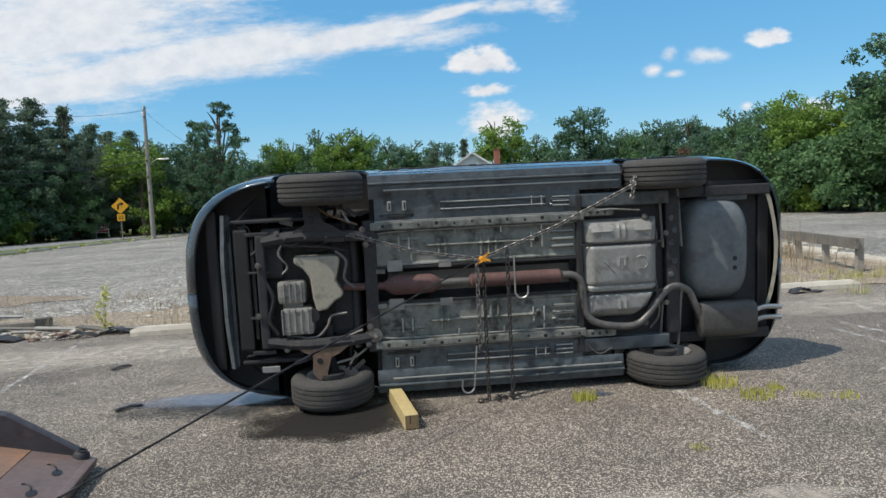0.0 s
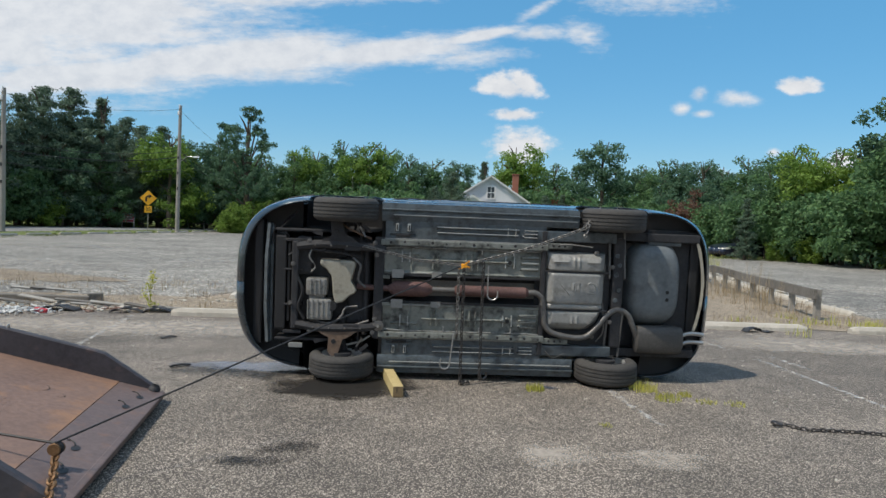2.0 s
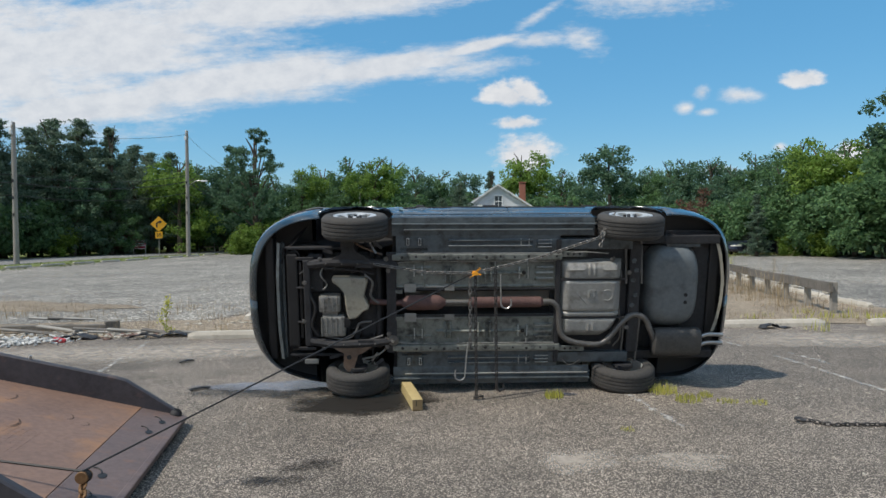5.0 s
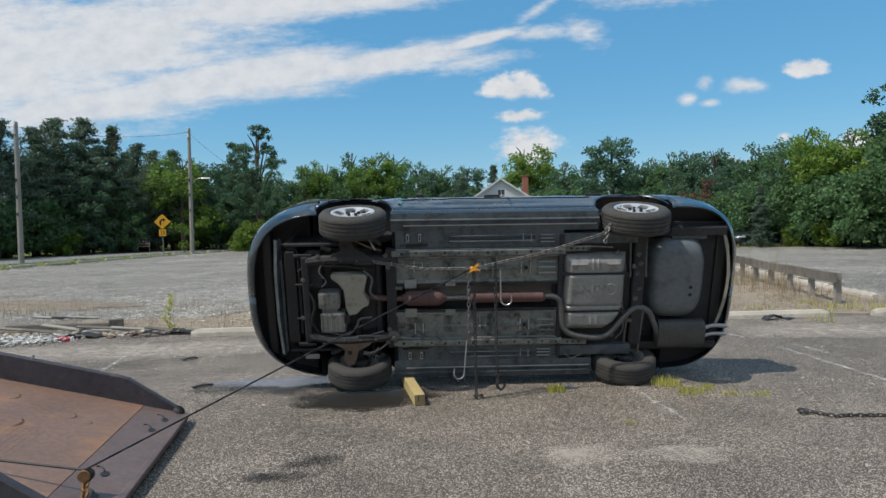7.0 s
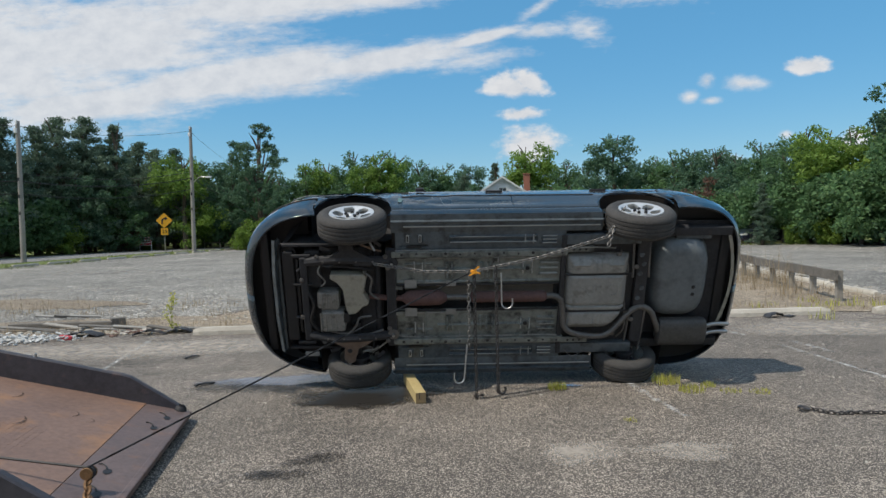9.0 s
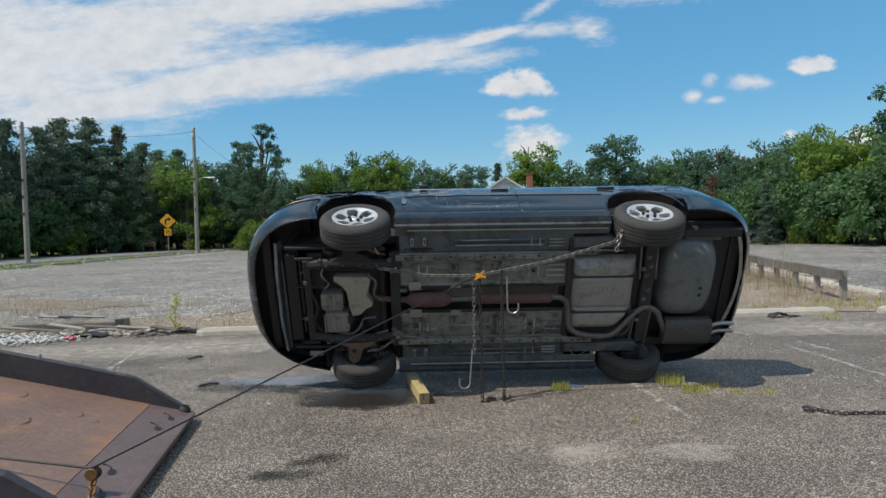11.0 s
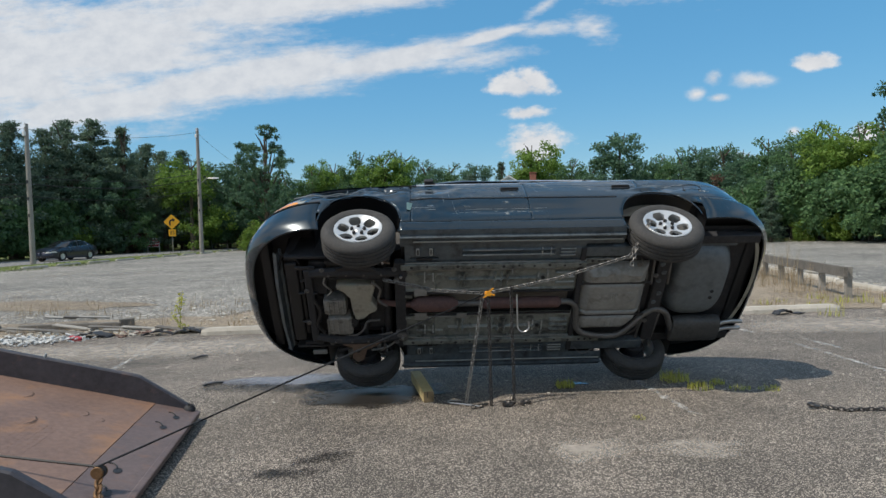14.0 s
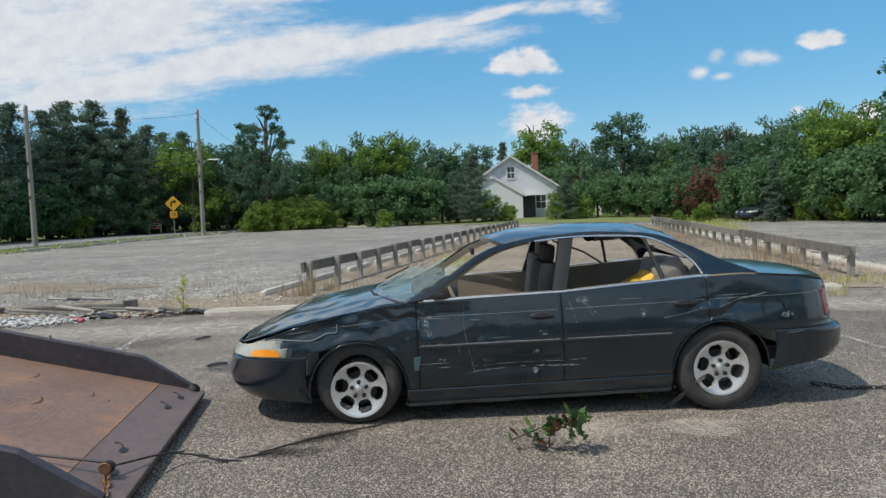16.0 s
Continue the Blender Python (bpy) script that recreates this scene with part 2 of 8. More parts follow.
POST_WOOD = material("pale_weathered_wood", (0.17, 0.157, 0.138), (0.40, 0.375, 0.335), 0.9, 0, 30, 3, 0.6, per_object=0.3)
NEW_WOOD = material("sawn_yellow_wood", (0.36, 0.27, 0.11), (0.60, 0.49, 0.25), 0.7, 0, 35, 5, 0.3)
END_WOOD = material("dark_end_grain", (0.10, 0.07, 0.04), (0.28, 0.20, 0.10), 0.7, 0, 60, 5, 0.3)
POLE_WOOD = material("utility_pole_wood", (0.17, 0.16, 0.14), (0.36, 0.34, 0.31), 0.9, 0, 20, 1.5, 0.4)
BARK = material("bark", (0.05, 0.04, 0.03), (0.15, 0.12, 0.09), 0.95, 0, 12, 1.5, 0.8)
LEAF = leaf_material("broadleaf_leaves", (0.060, 0.125, 0.056), (0.165, 0.29, 0.118))
LEAF_LIGHT = leaf_material("light_leaves", (0.085, 0.17, 0.032), (0.27, 0.40, 0.085))
LEAF_BLUE = leaf_material("deep_green_leaves", (0.062, 0.125, 0.078), (0.155, 0.265, 0.145))
LEAF_BRIGHT = leaf_material("yellow_green_leaves", (0.085, 0.155, 0.025), (0.25, 0.37, 0.07))
NEEDLE = leaf_material("pine_needles", (0.078, 0.130, 0.092), (0.180, 0.255, 0.170))
LEAF_RED = leaf_material("brown_red_leaves", (0.07, 0.035, 0.025), (0.20, 0.11, 0.075))
DRY_GRASS = leaf_material("dry_grass", (0.24, 0.17, 0.10), (0.52, 0.42, 0.27))
WEED_GREEN = leaf_material("weed_green", (0.34, 0.36, 0.06), (0.70, 0.66, 0.18))
# pale floor edges: wear, plus light on the pressings put into the colour
WORN_LIT_EDGE = material("worn_lit_floor_edge", (0.26, 0.268, 0.262), (0.50, 0.51, 0.49), 0.45, 0.2, 30, 5, 0.2)
PAINT = None
RUBBER = material("tyre_rubber", (0.022, 0.022, 0.022), (0.080, 0.076, 0.072), 0.85, 0, 60, 6, 0.25, stain=(0.10, 0.095, 0.085), stain_at=(0.55, 0.9))
ALLOY = material("alloy", (0.60, 0.60, 0.59), (0.80, 0.80, 0.79), 0.36, 0.6, 60, 6, 0.05, stain=(0.16, 0.15, 0.14), stain_at=(0.62, 0.85))
BLACK = material("black_plastic", (0.010, 0.010, 0.011), (0.026, 0.026, 0.028), 0.55, 0, 50, 4, 0.1)
UNDER = material("grimy_black_metal", (0.010, 0.010, 0.012), (0.048, 0.048, 0.052), 0.7, 0, 30, 5, 0.35, stain=(0.11, 0.085, 0.065), stain_at=(0.62, 0.85))
FLOORPAN = material("floor_pan_paint", (0.115, 0.124, 0.114), (0.300, 0.314, 0.285), 0.5, 0.1, 24, 3.5, 0.25, stain=(0.034, 0.035, 0.034), stain_at=(0.48, 0.68))
SILL_UNDER = material("sill_paint", (0.040, 0.052, 0.062), (0.140, 0.165, 0.180), 0.34, 0.1, 24, 4, 0.2, stain=(0.030, 0.030, 0.030), stain_at=(0.50, 0.72))
TANK = material("fuel_tank_shell", (0.195, 0.198, 0.192), (0.365, 0.365, 0.350), 0.5, 0.2, 30, 4, 0.2, stain=(0.12, 0.112, 0.10), stain_at=(0.54, 0.8))
WELL = material("spare_wheel_well_paint", (0.090, 0.105, 0.115), (0.200, 0.222, 0.232), 0.5, 0.1, 24, 2, 0.15, stain=(0.06, 0.062, 0.065), stain_at=(0.52, 0.82))
CAST = material("cast_aluminium", (0.17, 0.167, 0.157), (0.38, 0.37, 0.345), 0.5, 0.3, 40, 6, 0.4, stain=(0.05, 0.047, 0.043), stain_at=(0.53, 0.74))
OIL_PAN = material("dusty_oil_pan", (0.25, 0.235, 0.19), (0.44, 0.415, 0.345), 0.65, 0.1, 30, 5, 0.2, stain=(0.12, 0.105, 0.085), stain_at=(0.55, 0.82))
RUST_PIPE = material("rusty_exhaust", (0.070, 0.038, 0.036), (0.185, 0.105, 0.095), 0.75, 0.2, 40, 6, 0.4, stain=(0.24, 0.13, 0.07), stain_at=(0.62, 0.9))
MUFFLER = material("dull_black_muffler", (0.045, 0.044, 0.042), (0.13, 0.125, 0.12), 0.6, 0.3, 40, 6, 0.2)
PIPE = material("dull_steel_pipe", (0.09, 0.088, 0.085), (0.22, 0.21, 0.20), 0.5, 0.5, 40, 6, 0.2)
HANGER_RUST = material("rusty_control_arm", (0.10, 0.065, 0.045), (0.27, 0.19, 0.14), 0.8, 0.2, 40, 6, 0.4)
STEEL = material("bright_steel", (0.32, 0.32, 0.32), (0.58, 0.58, 0.57), 0.35, 0.9, 50, 6, 0.1)
CHAIN_STEEL = material("galvanised_chain", (0.10, 0.096, 0.09), (0.28, 0.27, 0.255), 0.5, 0.6, 60, 8, 0.2)
DARK_CHAIN = material("dark_oiled_chain", (0.035, 0.034, 0.033), (0.13, 0.12, 0.115), 0.45, 0.7, 60, 8, 0.2)
RUSTY_CHAIN = material("rusty_brass_chain", (0.12, 0.06, 0.03), (0.32, 0.19, 0.09), 0.6, 0.5, 60, 8, 0.3)
ORANGE = material("orange_strap", (0.75, 0.26, 0.01), (0.95, 0.45, 0.03), 0.7, 0, 40, 6, 0.2)
DECK = material("rusty_deck_plate", (0.130, 0.080, 0.062), (0.320, 0.205, 0.155), 0.60, 0.2, 22, 1.1, 0.2, stain=(0.42, 0.215, 0.10), stain_at=(0.52, 0.80))
TAIL_PLATE = material("painted_tail_plate", (0.090, 0.064, 0.060), (0.215, 0.160, 0.148), 0.55, 0.2, 26, 3, 0.2, stain=(0.26, 0.14, 0.09), stain_at=(0.56, 0.8))
RAIL_BLACK = material("black_rail_paint", (0.018, 0.018, 0.024), (0.075, 0.070, 0.080), 0.5, 0.1, 22, 2.5, 0.2, stain=(0.17, 0.11, 0.09), stain_at=(0.60, 0.85))
SIGN_YELLOW = material("sign_yellow", (0.80, 0.36, 0.01), (0.92, 0.46, 0.02), 0.5, 0, 20, 3, 0)
SIGN_BLACK = material("sign_black", (0.01, 0.01, 0.01), (0.02, 0.02, 0.02), 0.5, 0, 20, 3, 0)
SIGN_RED = material("sign_red", (0.45, 0.03, 0.05), (0.60, 0.07, 0.08), 0.5, 0, 20, 3, 0)
WHITE = material("white_paint", (0.66, 0.66, 0.65), (0.82, 0.82, 0.81), 0.7, 0, 20, 2, 0.05)
SIDING = material("pale_siding", (0.60, 0.62, 0.65), (0.74, 0.755, 0.775), 0.75, 0, 8, 0.6, 0.05)
SHINGLE = material("roof_shingle", (0.16, 0.15, 0.15), (0.28, 0.27, 0.26), 0.9, 0, 10, 1, 0.3)
BRICK_BITS = material("dusty_brick_bits", (0.12, 0.070, 0.056), (0.25, 0.160, 0.130), 0.9, 0, 8, 1, 0.3)
BRICK = material("chimney_brick", (0.22, 0.08, 0.05), (0.36, 0.15, 0.10), 0.9, 0, 8, 1, 0.3, per_object=0.3)
PANE = glass_material("window_pane", (0.05, 0.06, 0.07), 1.0)
GREENHOUSE_GLASS = glass_material("dark_car_glass", (0.01, 0.012, 0.014), 1.0)
TAN = material("tan_trim", (0.20, 0.165, 0.12), (0.36, 0.30, 0.23), 0.75, 0, 40, 4, 0.15)
SEAT_CLOTH = material("grey_tan_seat_cloth", (0.17, 0.155, 0.14), (0.36, 0.335, 0.30), 0.85, 0, 60, 4, 0.2)
YELLOW_CLOTH = material("yellow_cloth", (0.60, 0.33, 0.03), (0.85, 0.55, 0.10), 0.85, 0, 30, 5, 0.3)
AMBER = material("amber_lens", (0.80, 0.25, 0.01), (0.95, 0.38, 0.03), 0.15, 0, 60, 8, 0.05, coat=0.8)
LENS = material("clear_lens", (0.30, 0.31, 0.27), (0.52, 0.52, 0.46), 0.15, 0.1, 20, 12, 0.1, coat=0.8)
RED_LENS = material("red_lens", (0.14, 0.008, 0.012), (0.28, 0.018, 0.022), 0.15, 0, 30, 8, 0.05, coat=0.8)
CHROME = material("chrome_trim", (0.62, 0.62, 0.62), (0.85, 0.85, 0.85), 0.2, 0.9, 30, 8, 0)
TARP = material("black_sheet_scrap", (0.012, 0.012, 0.014), (0.05, 0.05, 0.055), 0.5, 0, 20, 4, 0.3)
TRASH = material("white_shredded_foam", (0.40, 0.40, 0.39), (0.68, 0.68, 0.66), 0.9, 0, 20, 4, 0.4)
RED_SCRAP = material("red_scrap", (0.40, 0.03, 0.04), (0.60, 0.06, 0.07), 0.6, 0, 20, 4, 0.2)
LINE_PAINT = worn_film("worn_line_paint", (0.66, 0.65, 0.62), 0.8, 0.42, 0.62, 9, True, 0.72)
OIL_FILM = worn_film("oil_stain", (0.028, 0.026, 0.024), 0.55, 0.18, 0.62, 5, True, 0.75)
WET_FILM = worn_film("wet_asphalt", (0.026, 0.024, 0.022), 0.42, 0.05, 0.42, 4, True, 0.92)
PUDDLE_FILM = worn_film("coolant_puddle", (0.10, 0.12, 0.17), 0.05, 0.10, 0.46, 3, True, 0.8)
DUST_FILM = worn_film("pale_dust", (0.56, 0.50, 0.43), 0.9, 0.22, 0.72, 6, True, 0.70)
GOUGE = worn_film("dark_scuff", (0.055, 0.036, 0.030), 0.7, 0.35, 0.60, 22, False, 0.9)
SAND_FILM = worn_film("loose_sand", (0.50, 0.46, 0.40), 0.9, 0.25, 0.85, 6, True, 0.45)


def car_paint():
    """Dark blue-green metallic paint under a clear coat, scuffed pale in streaks."""
    m = material("dark_teal_car_paint", (0.005, 0.013, 0.020), (0.012, 0.027, 0.040), 0.25, 0.3, 90, 1.2, 0.0, coat=0.9)
    m.node_tree.nodes["Principled BSDF"].inputs["Coat Roughness"].default_value = 0.10
    nodes, links = m.node_tree.nodes, m.node_tree.links
    b = nodes["Principled BSDF"]
    co = nodes.new("ShaderNodeTexCoord")
    base = b.inputs["Base Color"].links[0].from_socket
    mp = nodes.new("ShaderNodeMapping")
    mp.inputs["Rotation"].default_value = (0.2, 0.5, 0.1)
    mp.inputs["Scale"].default_value = (1.6, 4.0, 9.0)
    links.new(co.outputs["Object"], mp.inputs[0])
    streak = nodes.new("ShaderNodeTexNoise")
    streak.inputs["Scale"].default_value, streak.inputs["Detail"].default_value, streak.inputs["Roughness"].default_value = 2.6, 10, 0.72
    links.new(mp.outputs[0], streak.inputs[0])
    r = nodes.new("ShaderNodeMapRange")
    r.inputs[1].default_value, r.inputs[2].default_value, r.inputs[4].default_value = 0.66, 0.78, 0.8
    links.new(streak.outputs[0], r.inputs[0])
    mix = nodes.new("ShaderNodeMixRGB")
    mix.inputs[2].default_value = (0.23, 0.27, 0.29, 1)
    links.new(r.outputs[0], mix.inputs[0])
    links.new(base, mix.inputs[1])
    dust = nodes.new("ShaderNodeTexNoise")
    dust.inputs["Scale"].default_value, dust.inputs["Detail"].default_value = 3.0, 8
    links.new(co.outputs["Object"], dust.inputs[0])
    dr = nodes.new("ShaderNodeMapRange")
    dr.inputs[1].default_value, dr.inputs[2].default_value, dr.inputs[4].default_value = 0.5, 0.85, 0.05
    links.new(dust.outputs[0], dr.inputs[0])
    mix2 = nodes.new("ShaderNodeMixRGB")
    mix2.inputs[2].default_value = (0.07, 0.085, 0.095, 1)
    links.new(dr.outputs[0], mix2.inputs[0])
    links.new(mix.outputs[0], mix2.inputs[1])
    links.new(mix2.outputs[0], b.inputs["Base Color"])
    return m


PAINT = car_paint()


# ---- mesh tools: a geometry is (vertices, faces) ----
def joined(*geos):
    verts, faces = [], []
    for v, f in geos:
        n = len(verts)
        verts += [tuple(p) for p in v]
        faces += [tuple(k + n for k in q) for q in f]
    return verts, faces


def moved(geo, m):
    return [tuple(m @ Vector(p)) for p in geo[0]], geo[1]


def box(cx, cy, cz, sx, sy, sz, bevel=0.0):
    """A block, with chamfered edges where bevel is given."""
    b = min(bevel, 0.49 * min(sx, sy, sz))
    if b <= 0:
        v = [(cx + i * sx / 2, cy + j * sy / 2, cz + k * sz / 2) for i in (-1, 1) for j in (-1, 1) for k in (-1, 1)]
        return v, [(0, 1, 3, 2), (4, 6, 7, 5), (0, 4, 5, 1), (2, 3, 7, 6), (0, 2, 6, 4), (1, 5, 7, 3)]
    bm = bmesh.new()
    bmesh.ops.create_cube(bm, size=1)
    bmesh.ops.scale(bm, vec=(sx, sy, sz), verts=bm.verts)
    bmesh.ops.bevel(bm, geom=bm.edges[:], offset=b, segments=2, affect="EDGES", profile=0.6)
    bm.verts.index_update()
    v = [(p.co.x + cx, p.co.y + cy, p.co.z + cz) for p in bm.verts]
    f = [tuple(q.index for q in face.verts) for face in bm.faces]
    bm.free()
    return v, f


def sheet(rows, close_u=False, close_v=False):
    """A skin over rows of points."""
    nr, nc = len(rows), len(rows[0])
    v = [tuple(p) for row in rows for p in row]
    f = []
    for i in range(nr if close_u else nr - 1):
        for j in range(nc if close_v else nc - 1):
            i2, j2 = (i + 1) % nr, (j + 1) % nc
            f.append((i * nc + j, i * nc + j2, i2 * nc + j2, i2 * nc + j))
    return v, f


def tube(points, radius, sides=8, caps=True):
    """A round bar along points; radius may be a list."""
    pts = [Vector(p) for p in points]
    rad = radius if isinstance(radius, (list, tuple)) else [radius] * len(pts)
    rows, side = [], None
    for k, p in enumerate(pts):
        way = (pts[min(k + 1, len(pts) - 1)] - pts[max(k - 1, 0)]).normalized()
        if side is None:
            side = way.orthogonal().normalized()
        side = (side - way * side.dot(way)).normalized()
        up = way.cross(side)
        rows.append([p + rad[k] * (math.cos(a) * side + math.sin(a) * up) for a in (2 * math.pi * n / sides for n in range(sides))])
    v, f = sheet(rows, False, True)
    if caps:
        n = len(rows) - 1
        f.append(tuple(range(sides))[::-1])
        f.append(tuple(n * sides + k for k in range(sides)))
    return v, f


def smooth_line(points, steps=8):
    """Points on a rounded curve through the given ones."""
    p = [Vector(q) for q in points]
    p = [2 * p[0] - p[1]] + p + [2 * p[-1] - p[-2]]
    out = []
    for k in range(1, len(p) - 2):
        for s in range(steps):
            t = s / steps
            a, b, c, d = p[k - 1 : k + 3]
            out.append(0.5 * (2 * b + (c - a) * t + (2 * a - 5 * b + 4 * c - d) * t * t + (3 * b - a - 3 * c + d) * t**3))
    return out + [p[-2]]


def turned(profile, sides=32, axis="y"):
    """A lathe body: profile rows of (radius, along the axis)."""
    rows = []
    for r, h in profile:
        ring = []
        for n in range(sides):
            a = 2 * math.pi * n / sides
            c, s = r * math.cos(a), r * math.sin(a)
            ring.append((c, h, s) if axis == "y" else (c, s, h) if axis == "z" else (h, c, s))
        rows.append(ring)
    return sheet(rows, False, True)


def prism(outline, depth, m):
    """A flat outline (x, z) given depth along y, laid by the matrix m."""
    n = len(outline)
    v = [(x, -depth / 2, z) for x, z in outline] + [(x, depth / 2, z) for x, z in outline]
    f = [tuple(range(n)), tuple(range(n, 2 * n))[::-1]] + [(k, k + n, (k + 1) % n + n, (k + 1) % n) for k in range(n)]
    return moved((v, f), m)


def mesh_object(name, geo, mat, smooth=False, fix=True):
    me = bpy.data.meshes.new(name)
    me.from_pydata([tuple(p) for p in geo[0]], [], [tuple(q) for q in geo[1]])
    if fix:
        bm = bmesh.new()
        bm.from_mesh(me)
        bmesh.ops.recalc_face_normals(bm, faces=bm.faces[:])
        bm.to_mesh(me)
        bm.free()
    me.materials.append(mat)
    if smooth:
        me.polygons.foreach_set("use_smooth", [True] * len(me.polygons))
        me.set_sharp_from_angle(angle=radians(38))
    me.update()
    return new(name, me)


def part(name, geo, mat, parent, label="", smooth=False, fix=True):
    ob = mesh_object(name, geo, mat, smooth, fix)
    ob.parent = parent
    if label:
        tagged(ob, label)
    return ob


def thing(name, label, category, at=None, group="", kind=""):
    ob = new(name)
    ob.empty_display_size = 0.1
    if at is not None:
        ob.matrix_basis = at
    return tagged(ob, label, category, group, kind)


def interp(x, table):
    return float(np.interp(x, [a for a, _ in table], [b for _, b in table]))


# ---- ground ----
ROW_DIR, AISLE_DIR = Vector((1, 0.150, 0)).normalized(), Vector((-0.150, 1, 0)).normalized()


def flat(name, outline, z, mat, label, category="", kind="structure"):
    v = [(x, y, z) for x, y in outline]
    ob = mesh_object(name, (v, [tuple(range(len(v)))]), mat)
    if ob.data.polygons[0].normal.z < 0:
        ob.data.flip_normals()
    return tagged(ob, label, category, "", kind)


def ragged(outline, amount, step, seed):
    """A closed outline with its straight edges made uneven."""
    rnd = random.Random(seed)
    out = []
    for (ax, ay), (bx, by) in zip(outline, outline[1:] + outline[:1]):
        n = max(1, int(math.hypot(bx - ax, by - ay) / step))
        for k in range(n):
            out.append((ax + (bx - ax) * k / n + rnd.uniform(-amount, amount), ay + (by - ay) * k / n + rnd.uniform(-amount, amount)))
    return out


ground_rows = [[(x, y, 0) for x in (-900, -300, -100, -50, -20, 0, 20, 50, 100, 300, 900)] for y in (-600, -200, -50, 0, 20, 60, 150, 400, 1200)]
tagged(mesh_object("ground", sheet(ground_rows), ASPHALT), "grey worn asphalt parking lot with pale stone chips", "ground", "", "structure")
flat("far_parking_lot", ragged([(-27.0, 29), (-24.0, 60), (-6, 58), (22, 41), (40, 38), (40, 12.0), (8.6, 12.2), (8.2, 25), (9.5, 44), (-1.4, 44), (-4.6, 12.4), (-5.2, 10.6), (-30, 6.0)], 0.25, 1.2, 3), 0.006, FAR_ASPHALT, "pale grey weathered asphalt lot with gravel patches", "parking lot")
flat("dirt_island", ragged([(-30, 4.6), (-12, 8.0), (-4.9, 8.75), (4.0, 10.05), (7.2, 10.5), (18, 12.1), (18, 13.0), (8.4, 12.4), (8.0, 25), (9.4, 44), (-1.2, 44), (-4.3, 12.5), (-5.0, 10.9), (-12, 9.6), (-30, 6.2)], 0.12, 0.5, 4), 0.012, DIRT, "dry brown dirt strip with sparse weeds", "dirt")
flat("sand_patch", ragged([(-16, 12.5), (-9, 12.2), (-7.5, 13.2), (-12, 14.4), (-17, 14)], 0.3, 0.6, 6), 0.016, DIRT, "sandy bare patch on the old asphalt", "dirt")
flat("grass_verge", ragged([(-27.3, 20), (-24.2, 61), (-5, 59.5), (23, 42), (60, 38), (60, 60), (10, 100), (-20, 100), (-29.5, 80), (-30.5, 20)], 0.3, 2.0, 5), 0.02, VERGE, "patchy mown grass verge", "grass")
flat("road", [(-30.0, -40), (-30.0, 36), (-29.8, 43), (-29.2, 49), (-28.0, 54.5), (-26.4, 60), (-24.6, 66), (-22.6, 72), (-20.0, 90), (-30, 130), (-38, 130), (-28.0, 92), (-30.2, 74), (-32.2, 67.5), (-34.0, 61.5), (-35.6, 56), (-36.9, 50), (-37.4, 43), (-37.6, 36), (-37.6, -40)], 0.03, ROAD, "grey two-lane road along the wood", "road")
flat("forest_floor", ragged([(-37.9, -40), (-37.9, 40), (-36.9, 53), (-34.0, 63), (-30.6, 76), (-28.4, 92), (-20, 110), (-120, 160), (-160, 20)], 0.3, 3.0, 8), 0.035, VERGE, "grassy ground under the trees", "grass")


def film(name, x, y, rx, ry, turn, mat, label, seed, z=0.005, category="stain", kind=""):
    """A thin ragged patch on the ground, fading out towards its rim."""
    rows, rim = [], []
    rnd = random.Random(seed)
    ph = [rnd.uniform(0, 6.28) for _ in range(4)]
    c, s = math.cos(radians(turn)), math.sin(radians(turn))
    for i in range(9):
        row = []
        for n in range(40):
            a = 2 * math.pi * n / 40
            k = (i / 8) * (1 + 0.14 * math.sin(2 * a + ph[0]) + 0.10 * math.sin(3 * a + ph[1]) + 0.06 * math.sin(7 * a + ph[2]))
            px, py = k * rx * math.cos(a), k * ry * math.sin(a)
            row.append((x + px * c - py * s, y + px * s + py * c, z))
            rim.append(0.42 * (i / 8) ** 3)
        rows.append(row)
    ob = mesh_object(name, sheet(rows, False, True), mat)
    at = ob.data.attributes.new("rim", "FLOAT", "POINT")
    at.data.foreach_set("value", rim)
    if ob.data.polygons[100].normal.z < 0:
        ob.data.flip_normals()
    return tagged(ob, label, category, "", kind)


film("coolant_puddle", -1.95, 5.32, 0.78, 0.30, 8, PUDDLE_FILM, "bluish coolant puddle on the asphalt", 1, 0.006, "puddle")
film("wet_patch", -0.82, 4.62, 0.80, 0.42, 6, WET_FILM, "dark wet patch under the engine", 2, 0.005, "puddle")
film("wet_patch", -1.9, 5.05, 1.0, 0.42, 8, OIL_FILM, "dark damp patch round the puddle", 12, 0.004, "puddle")
film("oil_stain", -0.84, 2.86, 0.24, 0.16, 20, OIL_FILM, "dark oil stain on the asphalt", 3)
film("oil_stain", -1.02, 2.55, 0.26, 0.14, 10, OIL_FILM, "dark oil stain on the asphalt", 4)
film("dust_patch", 1.05, 3.05, 0.42, 0.30, 70, DUST_FILM, "pale scuffed dust patch on the asphalt", 5)
film("dust_patch", 1.80, 3.10, 0.50, 0.22, 0, DUST_FILM, "pale scuffed dust patch on the asphalt", 6)
film("dust_patch", 3.0, 2.1, 0.7, 0.35, 20, DUST_FILM, "pale scuffed dust patch on the asphalt", 7)
film("dust_patch", -4.6, 7.3, 3.4, 1.0, 8, DUST_FILM, "pale gravelly wear along the stall ends", 8)
film("dust_patch", 5.6, 8.6, 2.2, 0.9, 8, DUST_FILM, "pale gravelly wear along the stall ends", 9)
film("clear_puddle", 1.16, 5.05, 0.13, 0.07, 8, PUDDLE_FILM, "small puddle on the asphalt", 10, 0.007, "puddle")


